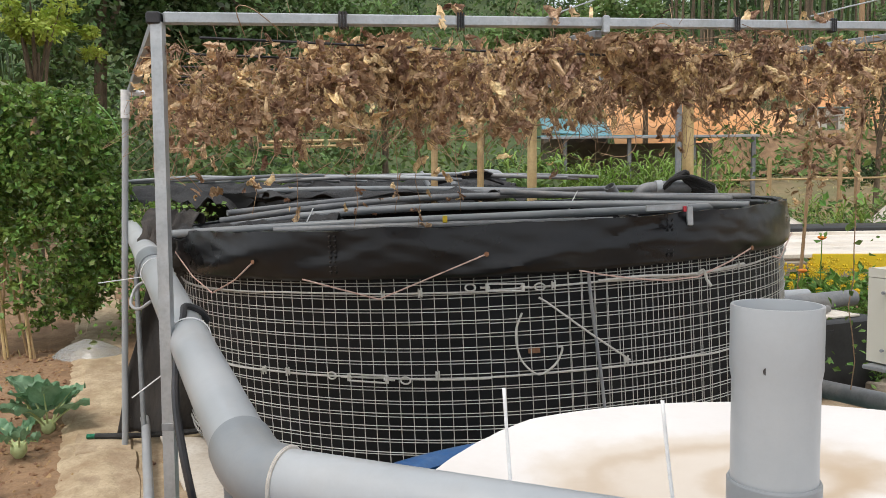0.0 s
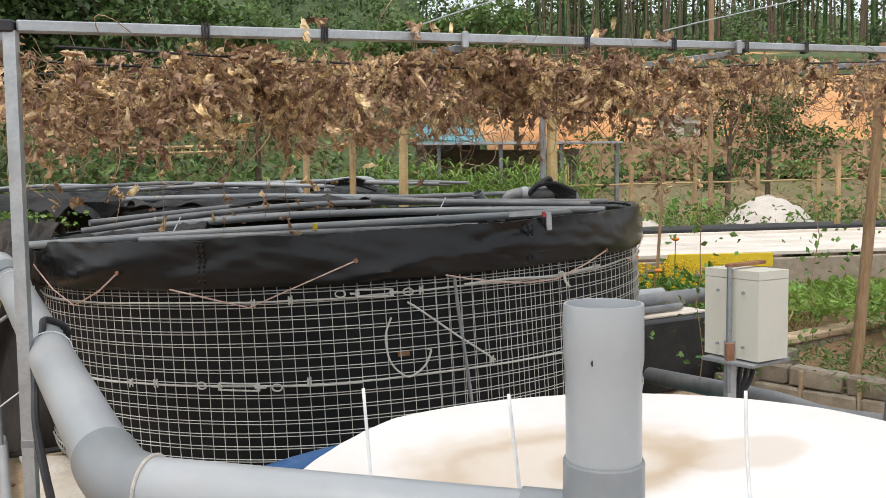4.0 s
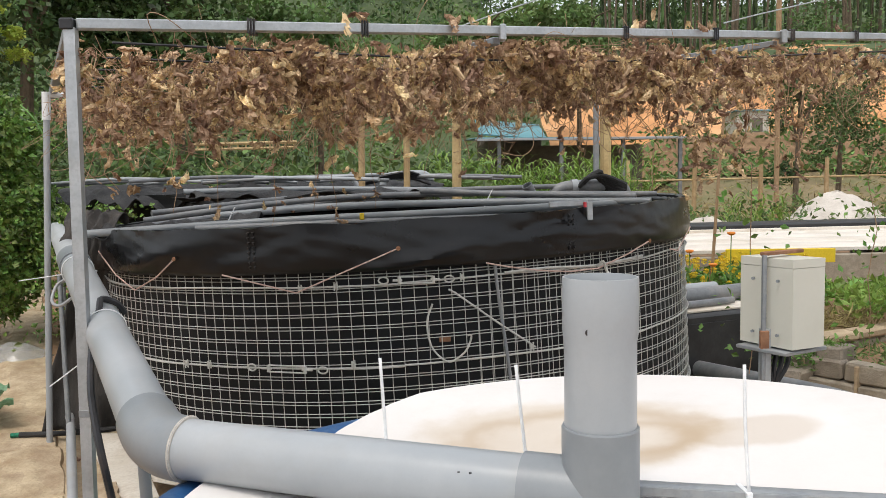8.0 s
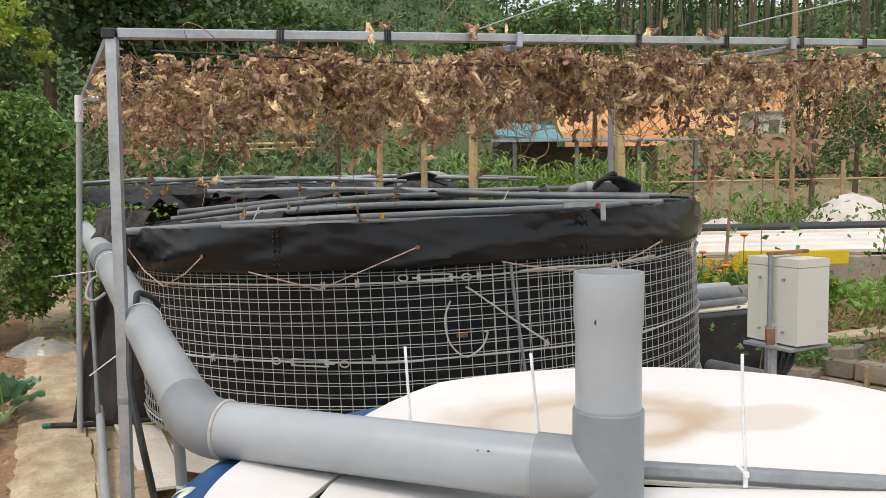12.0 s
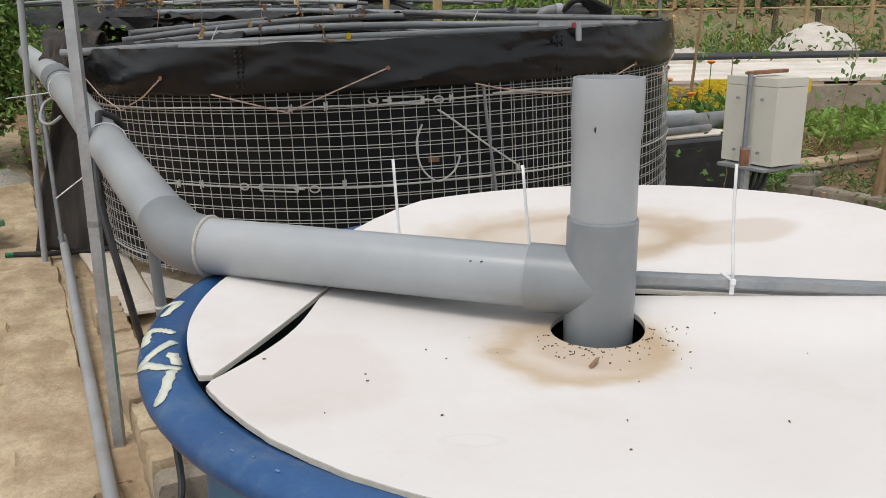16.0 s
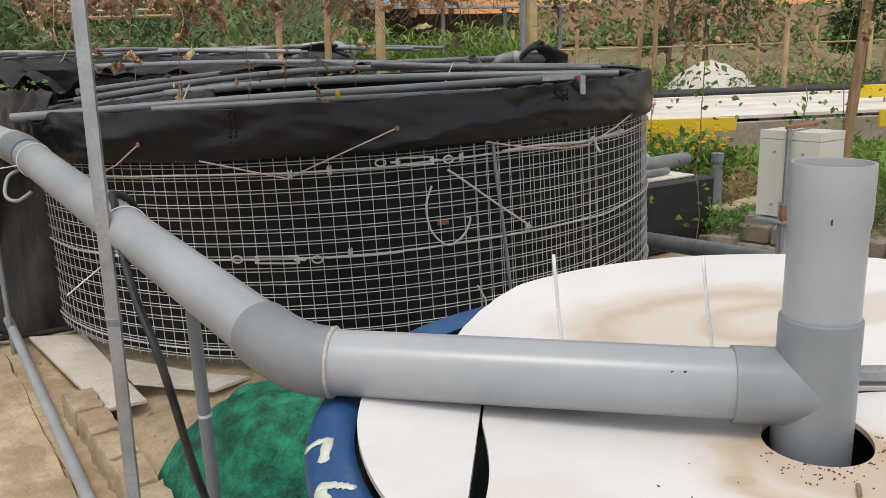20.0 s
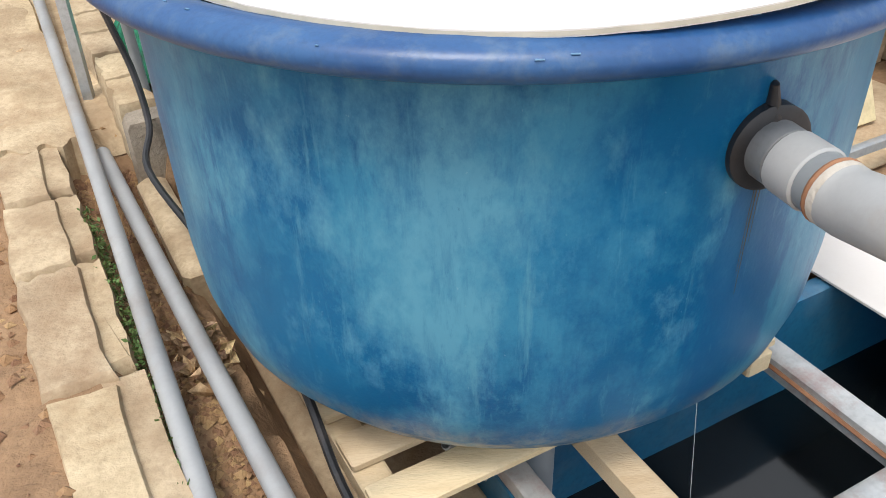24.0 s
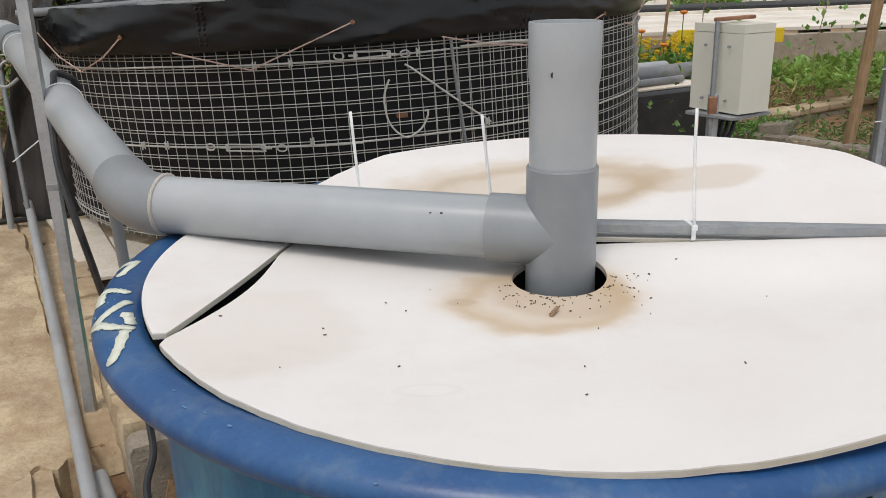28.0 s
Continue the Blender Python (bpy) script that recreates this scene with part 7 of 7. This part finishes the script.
vine = thing("dead_vine", "withered brown gourd vine hanging from the trellis", "vine")
leaf_meshes = [sh.mesh("dead_leaf", False) for sh in LEAF_SHAPES]
for me in leaf_meshes:
    me.materials.append(DEADLEAF_P)
stems, mass = Geo(), Geo()
spots = []
while len(spots) < 9000:
    a = vrng.uniform(0.0, 4.9)
    keep = 1.0 - 0.62 * step(a, 1.75, 2.5) - 0.20 * step(a, 2.6, 3.4)
    b = abs(vrng.gauss(0, 0.4)) if vrng.random() < 0.62 else vrng.uniform(0, 2.4)
    if vrng.random() > keep or noi(a * 5.2, b * 2.8, 8) + 0.8 * noi(a * 14, b * 8, 3) < 0.02:
        continue
    low = (0.21 + 0.20 * noi(a * 2.3, 4.4) + 0.13 * noi(a * 7, b * 4)) * (0.6 + 0.4 * keep) * (1 - 0.32 * step(a, 0.7, 1.3)) + 0.01 * b
    p = A + UT * a + VT * b + Vector((0, 0, roof_z(a, b) - vrng.random() ** 0.8 * max(low, 0.05)))
    spots.append((p, b, vrng.choice((0.020, 0.026, 0.033, 0.041, 0.050, 0.064, 0.084))))
# thick bunches of crushed leaves
for k in range(60):
    a, b = vrng.uniform(0, 2.2) if k < 46 else vrng.uniform(2.2, 4.5), abs(vrng.gauss(0.05, 0.3))
    c = A + UT * a + VT * b + Vector((0, 0, roof_z(a, b) - vrng.uniform(0.02, 0.24)))
    for i in range(14):
        spots.append((c + Vector((vrng.gauss(0, 0.026), vrng.gauss(0, 0.02), vrng.gauss(-0.02, 0.035))), b * 0.2, vrng.uniform(0.035, 0.085)))
# ragged strands that hang lower
for a, ln, n in ((0.12, 0.40, 22), (0.30, 0.32, 14), (0.55, 0.30, 12), (0.75, 0.36, 14), (1.0, 0.30, 12), (1.35, 0.34, 12), (1.7, 0.30, 10), (2.16, 0.44, 24), (2.24, 0.52, 34), (2.34, 0.46, 22), (2.5, 0.40, 14), (2.7, 0.46, 18), (2.75, 0.42, 12), (3.1, 0.5, 14), (3.5, 0.5, 16), (4.0, 0.4, 10)):
    b = vrng.uniform(0.05, 0.5)
    top = A + UT * a + VT * b + Vector((0, 0, roof_z(a, b) - 0.05))
    pts = [top + Vector((0.05 * noi(k * 0.7, a * 5), 0.05 * noi(k * 0.7, a * 7), -ln * k / 7)) for k in range(8)]
    stems.tube(pts, [0.003 - 0.0002 * k for k in range(8)], 5)
    for k in range(n):
        spots.append((pts[vrng.randrange(1, 8)] + Vector((vrng.gauss(0, 0.035), vrng.gauss(0, 0.035), vrng.gauss(0, 0.04))), b, vrng.uniform(0.035, 0.085)))
# last dry shreds that dangle before the poles of the tank
for x, y, z in ((-0.75, 3.3, 1.36), (-0.6, 3.4, 1.33), (-0.35, 3.3, 1.30), (-0.2, 3.5, 1.35), (-0.1, 3.3, 1.31), (0.05, 3.4, 1.36)):
    top = Vector((x, y, roof_z(0.5, 1.3)))
    pts = [top.lerp(Vector((x, y, z - 0.1)), k / 7) + Vector((0.025 * noi(k * 0.9, x * 9), 0.02 * noi(k, x * 5), 0)) for k in range(8)]
    stems.tube(pts, 0.0014, 4)
    for k in range(6):
        spots.append((Vector((x, y, z)) + Vector((vrng.gauss(0, 0.025), vrng.gauss(0, 0.03), vrng.gauss(0, 0.05))), 1.0, vrng.uniform(0.028, 0.060)))
# leaves caught on the crossbar
for a in [0.72, 0.76, 0.80, 1.05, 1.1, 1.13, 1.78, 1.82, 1.85, 2.0, 2.05, 2.1, 2.13, 2.75, 1.2]:
    spots.append((A + UT * a + Vector((0, 0, 1.856 + 0.054 * a)), 0.0, 0.085))
spots.sort(key=lambda q: q[1])
for i, (p, b, size) in enumerate(spots):
    m = Matrix.Translation(p) @ hang(size)
    if i % 6 == 0 and i < 1800:
        part("leaf", leaf_meshes[i % 18], None, vine, m=m)
    else:
        sh = LEAF_SHAPES[vrng.randrange(18)]
        mass.add([m @ q for q in map(Vector, sh.v)], sh.f)
part("leaf_mass", mass, DEADLEAF, vine, smooth=False)["kind"] = "stuff"
for i in range(2300):
    a, b = vrng.uniform(0, 4.7), abs(vrng.gauss(0.1, 0.7))
    if vrng.random() < 0.55 * step(a, 1.8, 2.6):
        continue
    p = A + UT * a + VT * b + Vector((0, 0, roof_z(a, b) - vrng.uniform(-0.02, 0.30)))
    d = Vector((vrng.gauss(0, 0.05), vrng.gauss(0, 0.05), vrng.gauss(-0.02, 0.05)))
    e = Vector((vrng.gauss(0, 0.04), vrng.gauss(0, 0.04), vrng.gauss(-0.03, 0.04)))
    stems.tube(smooth_path([p, p + d * 0.5 + e * 0.9, p + d + e * 0.6, p + d * 1.3 - e * 0.6], 3), vrng.uniform(0.0007, 0.0017), 3)
part("stem_tangle", stems, DEADSTEM, vine)["kind"] = "stuff"
for k in range(5):
    b = 0.04 + 0.35 * k
    g = Geo().tube(smooth_path([A + UT * 0.1 + VT * b + Vector((0, 0, roof_z(0.1, b) - 0.02)), A + UT * 1.6 + VT * (b + 0.1) + Vector((0, 0, roof_z(1.6, b) - 0.06)), A + UT * 3.2 + VT * b + Vector((0, 0, roof_z(3.2, b) - 0.03)), A + UT * 4.9 + VT * b + Vector((0, 0, roof_z(4.9, b)))], 5), 0.004, 5)
    tagged(part("trellis_wire", g, BLACKPIPE), "black wire strung along the trellis", "wire", "trellis wires")
for a in (0.78, 1.72, 2.12, 2.5, 0.45, 2.85):
    c = A + UT * a + Vector((0, 0, 1.808 + 0.054 * a))
    g = Geo()
    for k in range(3):
        o = UT * (0.008 * k)
        g.tube([c + o + Vector((0, -0.02, 0.02)), c + o + Vector((0, -0.022, -0.022)), c + o + Vector((0, 0.02, -0.022)), c + o + Vector((0, 0.02, 0.022)), c + o + Vector((0, -0.02, 0.02))], 0.003, 4)
    tagged(part("wire_binding", g, BLACKPIPE), "black wire binding round the crossbar", "wire", "bindings on the crossbar")

# ---- bean bush on bamboo sticks ----
bush = thing("bean_bush", "dense climbing bean bush on bamboo sticks", "bean plant", pose(-3.0, 6.05, 0.1))
bmass = Geo()
brng = random.Random(31)
bl = [Geo(), Geo(), Geo()]
for g_ in bl:
    leaf(g_, (0, 0, 0), 1.0, brng, 0.6, 0.75)
bmeshes = [g_.mesh("bean_leaf", False) for g_ in bl]
for me in bmeshes:
    me.materials.append(LEAFBEAN_P)
cnt = 0
for i in range(32000):
    zz = 0.30 + 1.68 * brng.random() ** 0.75
    wx = (0.66 + 0.16 * noi(zz * 2, 3)) * (1 - 0.45 * step(zz, 1.5, 2.05)) * step(zz, -0.1, 0.8)
    an = brng.uniform(0, 6.28)
    if zz < 0.88 + 0.25 * noi(an * 1.5, 7) and math.cos(an) < -0.12:
        continue
    if noi(an * 2.6, zz * 4.0, 4) + 0.7 * noi(an * 7, zz * 9, 1) < -0.05 and brng.random() < 0.88:
        continue
    rr = math.sqrt(brng.uniform(0.12, 1.0))
    x, y = math.cos(an) * wx * rr * (1 + 0.15 * noi(an * 2, zz * 3)), math.sin(an) * 0.55 * rr
    sz = brng.uniform(0.026, 0.066)
    front = y < -0.25 and cnt < 300 and i % 7 == 0
    if front:
        part("bean_leaf", bmeshes[i % 3], None, bush, m=Matrix.Translation((x, y, zz)) @ pose(0, 0, 0, brng.uniform(-40, 40), brng.uniform(-40, 40), brng.uniform(0, 360)) @ Matrix.Diagonal((sz, sz, sz, 1)))
        cnt += 1
    else:
        leaf(bmass, (x, y, zz), sz, brng, 0.5, 0.75)
for i in range(3200):
    x, y, zz = 0.62 + abs(brng.gauss(0, 0.28)), brng.gauss(0.3, 0.4), 0.25 + 0.9 * brng.random()
    leaf(bmass, (x, y, zz), brng.uniform(0.024, 0.056), brng, 0.4, 0.7)
part("foliage", bmass, LEAFBEAN, bush, smooth=False)["kind"] = "stuff"
part("vine_shoot", Geo().tube(smooth_path([(0.55, -0.2, 1.85), (0.66, -0.25, 1.75), (0.74, -0.25, 1.6), (0.80, -0.2, 1.55)], 4), 0.006, 5), LEAF, bush)
for i in range(20):
    x0 = -0.78 + 0.062 * i
    part("bamboo_stick", Geo().tube([(x0 * 0.85 - 0.1 + brng.uniform(-0.1, 0.1), -0.48 + brng.uniform(-0.15, 0.1), -0.1), (x0 * 0.35 - 0.1 + brng.uniform(-0.08, 0.08), -0.42, 0.95 + brng.uniform(-0.2, 0.2))], brng.uniform(0.007, 0.011), 6), BAMBOO, bush)
dry = Geo()
for i in range(160):
    leaf(dry, (brng.gauss(-0.28, 0.16), -0.5 + brng.gauss(0, 0.06), 0.55 + brng.gauss(0, 0.18)), 0.12, brng, 0.8, 0.12)
part("dry_growth", dry, DRYGRASS, bush, smooth=False)["kind"] = "stuff"
cloth("film_scrap", "crumpled clear plastic film on the path", lambda u, v: (-2.80 + 0.6 * u, 5.45 + 0.5 * v, 0.16 + 0.16 * math.sin(math.pi * u) * math.sin(math.pi * min(v * 1.2, 1)) + 0.03 * noi(u * 7, v * 7)), 20, 16, PLASTIC_FILM, "plastic film", 0.001)
lp = thing("leaning_post", "stripped pale log leaning among the leaves", "log")
part("log", Geo().tube([(-4.95, 7.8, 2.95), (-4.811, 7.8, 2.738), (-4.30, 7.8, 1.95)], 0.05, 10), WOODPOLE, lp)

# palm and hanging dry fronds
palm = thing("palm", "old palm with long drooping fronds and shaggy trunk", "palm tree", pose(-6.5, 9.2, 0.1))
part("trunk", Geo().tube([(0, 0, 0), (0.05, 0, 2.0), (0.0, 0, 3.6)], [0.16, 0.15, 0.13], 10), BARK, palm)
prng = random.Random(8)
for i in range(16):
    a = 6.28 * i / 16 + prng.uniform(-0.2, 0.2)
    ln = prng.uniform(1.1, 1.6)
    rib = smooth_path([(0, 0, 3.5), (math.cos(a) * ln * 0.5, math.sin(a) * ln * 0.5, 3.9 + prng.uniform(-0.3, 0.2)), (math.cos(a) * ln, math.sin(a) * ln, 3.0 + prng.uniform(-0.5, 0.3))], 6)
    g = Geo().tube(rib, 0.012, 5)
    for k in range(2, len(rib)):
        for sgn in (-1, 1):
            for q in range(7):
                base = rib[k] + Vector((prng.gauss(0, 0.05), prng.gauss(0, 0.05), 0))
                tip = base + Vector((-math.sin(a) * sgn * 0.25, math.cos(a) * sgn * 0.25, -0.45 + prng.uniform(-0.1, 0.1)))
                sd = Vector((math.cos(a), math.sin(a), 0)) * 0.008
                g.add([base - sd, base + sd, tip], [(0, 1, 2)])
    part("frond", g, LEAFDARK, palm, smooth=False)
shag = Geo()
for i in range(150):
    x, y = prng.gauss(0.0, 0.14), prng.gauss(-0.1, 0.12)
    shag.tube([(x, y, prng.uniform(1.6, 3.0)), (x + prng.gauss(0, 0.05), y, prng.uniform(0.4, 1.4))], 0.009, 4)
part("hanging_fibre", shag, BARK, palm)["kind"] = "stuff"
for x, y in ((-4.9, 8.2), (-5.4, 8.9), (-4.5, 8.9), (-6.6, 8.4)):
    stake(x, y, 0.0, 2.2, 0.028, WOODPOLE, "thin upright garden stake behind the bed", 0.05, "stakes behind the bed")
g = Geo()
for i in range(9000):
    x, y = prng.uniform(-9, -3.6), prng.uniform(7.4, 10.5)
    flat_leaf(g, (x, y, 0.1 + prng.random() ** 1.6 * 1.5), prng.uniform(0.05, 0.13), prng, -0.1, 0.35)
tagged(part("undergrowth", g, LEAFMID, smooth=False), "light green undergrowth behind the vegetable bed", "undergrowth", kind="stuff")


# ---- kohlrabi ----
def kohlrabi(m, seed, big):
    r = random.Random(seed)
    ob = thing("kohlrabi", "blue-green kohlrabi plant growing in the soil bed", "vegetable", m, "kohlrabi in the bed")
    part("bulb", Geo().lathe([(0.0, -0.01), (0.02, 0.0), (0.035, 0.025), (0.036, 0.05), (0.022, 0.07), (0.0, 0.075)], 12), BULB, ob)
    for i in range(9 if big else 6):
        a = 6.28 * i / (9 if big else 6) + r.uniform(-0.3, 0.3)
        ln = r.uniform(0.17, 0.27) * (1 if big else 0.62)
        d = Vector((math.cos(a), math.sin(a), 0))
        sd = Vector((-math.sin(a), math.cos(a), 0))
        lift = r.uniform(0.6, 2.0)
        spread_ = r.uniform(0.5, 0.95)
        def pt(u, v):
            k = v
            wid = 0.078 * math.sin(math.pi * min(k * 1.02, 1)) ** 0.6 * (ln / 0.28) * (1 + 0.30 * noi(k * 7, u * 3, seed + i))
            return d * (0.02 + ln * k * spread_) + Vector((0, 0, 0.05 + ln * lift * k * (1 - 0.55 * k) + 0.05 * abs(u - 0.5) + 0.026 * noi(u * 5, k * 6, i))) + sd * (u - 0.5) * 2 * wid
        lf = part("leaf", Geo().sheet(8, 12, lambda u, v: pt(u, 0.28 + 0.72 * v)), KOHL, ob)
        part("stalk", Geo().tube([d * 0.02 + Vector((0, 0, 0.045)), pt(0.5, 0.2), pt(0.5, 0.5), pt(0.5, 0.8)], [0.006, 0.005, 0.0035, 0.002], 6), BULB, lf)
    return ob


KP = [(-1.97, 3.72, False), (-2.03, 4.12, True), (-2.16, 4.24, True), (-2.294, 3.594, False), (-2.37, 3.93, True), (-2.56, 3.76, True), (-2.25, 3.20, False), (-1.90, 3.20, False), (-2.85, 3.6, True), (-2.78, 4.3, True)]
for i, (x, y, big) in enumerate(KP):
    kohlrabi(pose(x, y, ground_z(x, y), 0, 0, 50 * i), 300 + i, big)


# ---- garden on the right ----
def plants(name, label, area, n, size, material, seed, height, category="plants", wide=0.5):
    r = random.Random(seed)
    g = Geo()
    for i in range(n):
        x, y = r.uniform(area[0], area[1]), r.uniform(area[2], area[3])
        h = height * (0.55 + 0.75 * abs(noi(x * 2.2, y * 2.2, seed)))
        base = area[4] if y < 16 else max(ground_z(x, y), hill_z(x, y))
        leaf(g, (x, y, base + h * r.random()), size * r.uniform(0.6, 1.3), r, -0.3, wide)
    return tagged(part(name, g, material, smooth=False), label, category, kind="stuff")


plants("flower_plants", "leafy marigold plants beside the tank", (2.1, 3.5, 6.2, 7.1, 0.30), 2600, 0.085, LEAF, 61, 0.42)
plants("lettuce_bed", "bright green lettuce and herbs in the bed", (3.4, 7.5, 5.5, 7.0, 0.38), 5200, 0.08, LEAFBRIGHT, 62, 0.16)
plants("herb_bed", "feathery green herbs behind the block wall", (3.95, 6.8, 4.3, 5.7, 0.30), 5600, 0.07, LEAF, 63, 0.24, wide=0.3)
plants("bed_weeds", "sparse weeds on the bare soil of the bed", (2.95, 3.9, 4.2, 5.3, 0.17), 1100, 0.05, LEAFMID, 71, 0.13, wide=0.3)
plants("weeds", "low reddish weeds by the tub", (2.50, 2.95, 4.85, 5.20, 0.16), 1300, 0.045, LEAF, 64, 0.24, wide=0.3)
plants("dry_field", "dry pale grass field beyond the beds", (3.5, 22, 15.5, 25, 0.35), 6000, 0.22, DRYGRASS, 65, 0.5, wide=0.12)
plants("field_weeds", "mixed green weeds along the field edge", (3.0, 17, 13.4, 15.6, 0.35), 4200, 0.14, LEAFMID, 66, 0.7, wide=0.4)
plants("bank_weeds", "patchy weeds on the brown earth bank", (5.5, 30, 23.5, 27.5, 0.35), 3800, 0.30, LEAFMID, 69, 0.9, wide=0.35)
fl = Geo()
frn = random.Random(67)
for i in range(150):
    p = Vector((frn.uniform(2.15, 3.5), frn.uniform(6.2, 7.0), 0.52 + frn.random() * 0.22))
    for k in range(6):
        a = k * 1.05
        c, d = math.cos(a), math.sin(a)
        fl.add([p, p + Vector((c * 0.026, d * 0.026, 0.012)), p + Vector((c * 0.02 - d * 0.018, d * 0.02 + c * 0.018, 0.016))], [(0, 1, 2)])
        fl.add([p, p + Vector((c * 0.026, -0.006, d * 0.026)), p + Vector((c * 0.02 - d * 0.018, -0.006, d * 0.02 + c * 0.018))], [(0, 1, 2)])
tagged(part("flower_heads", fl, FLOWER, smooth=False), "small yellow flower heads over the plants", "flowers", kind="stuff")
for i, (x, y, z) in enumerate(((2.75, 6.3, 0.93), (2.4, 6.25, 0.80), (3.15, 6.2, 0.62), (4.6, 5.0, 0.85), (2.55, 6.15, 0.70), (4.9, 4.9, 0.62))):
    o = thing("marigold", "orange marigold flower on a thin stem", "flower", pose(x, y, 0.3), "orange marigolds")
    part("stem", Geo().tube([(0, 0, 0), (0.01, 0, z - 0.3)], 0.004, 5), LEAF, o)
    part("head", Geo().lathe([(0, -0.01), (0.02, -0.004), (0.034, 0.008), (0.03, 0.018), (0.0, 0.022)], 10, pose(0.01, 0, z - 0.3)), ORANGE, o)


def clump_grass(name, label, centre, n, ln, seed, material=LEAFBRIGHT):
    """Stems that fan out, each with narrow arching blades in two ranks."""
    r = random.Random(seed)
    g = Geo()
    for i in range(n // 9):
        a = r.uniform(0, 6.28)
        out = Vector((math.cos(a), math.sin(a), 0))
        base = Vector((r.gauss(0, 0.26), r.gauss(0, 0.2), 0))
        h = ln * r.uniform(0.55, 1.05)
        tip = base + out * h * r.uniform(0.1, 0.35) + Vector((0, 0, h))
        g.tube([base, base.lerp(tip, 0.6) + Vector((0, 0, 0.03)), tip], [0.010, 0.008, 0.003], 4)
        for k in range(11):
            q = base.lerp(tip, 0.35 + 0.065 * k)
            b = a + (1.57 if k % 2 else -1.57) + r.uniform(-0.5, 0.5)
            d = Vector((math.cos(b), math.sin(b), 0))
            sd = Vector((-d.y, d.x, 0)) * r.uniform(0.010, 0.017)
            bl = r.uniform(0.22, 0.36)
            p1_, p2_, p3_ = q + d * bl * 0.35 + Vector((0, 0, bl * 0.35)), q + d * bl * 0.7 + Vector((0, 0, bl * 0.42)), q + d * bl + Vector((0, 0, bl * 0.25))
            g.add([q - sd * 0.3, q + sd * 0.3, p1_ - sd, p1_ + sd, p2_ - sd * 0.8, p2_ + sd * 0.8, p3_], [(0, 1, 3, 2), (2, 3, 5, 4), (4, 5, 6)])
    return tagged(part(name, g, material, smooth=False, m=pose(*centre)), label, "ginger plant", "ginger clumps")


for i, (x, y) in enumerate(((1.4, 11.2), (1.95, 11.5), (2.6, 11.3), (3.2, 11.8), (0.95, 11.6), (2.3, 12.1), (2.9, 11.0))):
    clump_grass("ginger_clump", "tall bright green ginger clump behind the tank", (x, y, 0.5), 300, 1.22 - 0.08 * (i % 3), 400 + i)
clump_grass("ginger_clump", "small green clump beside the sand heap", (6.0, 13.2, 0.45), 90, 0.6, 420)


def climber(name, label, base, height, seed, n=70, size=0.045):
    r = random.Random(seed)
    ob = thing(name, label, "vine plant", pose(*base))
    pts = [(0.06 * noi(k * 0.5, seed), 0.05 * noi(k * 0.5, seed + 3), height * k / 8) for k in range(9)]
    part("stem", Geo().tube(pts, 0.003, 5), DEADSTEM, ob)
    for i in range(n):
        q = Vector(pts[r.randrange(1, 9)]) + Vector((r.gauss(0, 0.11), r.gauss(0, 0.08), r.gauss(0, 0.06)))
        g = Geo()
        leaf(g, (0, 0, 0), size * r.uniform(0.5, 1.35), r, 0.6, 0.62)
        part("leaf", g, LEAF_P, ob, smooth=False, m=Matrix.Translation(q))
    return ob


climber("climber", "thin green climbing plant on the trellis", (2.05, 4.25, 0.3), 1.15, 71, 90)
climber("climber", "thin green climbing plant beside the bed", (2.95, 4.65, 0.3), 1.2, 72, 110)
climber("climber", "leafy green climber near the wooden pole", (3.5, 5.0, 0.3), 1.5, 73, 130)
climber("climber", "dark-leaved climber over the tank edge", (1.9, 5.5, 0.3), 1.25, 74, 80)
# small palms and broad leaves behind the rear tank
plants("shrubs", "leafy green shrubs behind the rear tank", (-3.2, 1.2, 9.8, 11.0, 0.4), 2600, 0.16, LEAFMID, 68, 1.5, "shrubs")
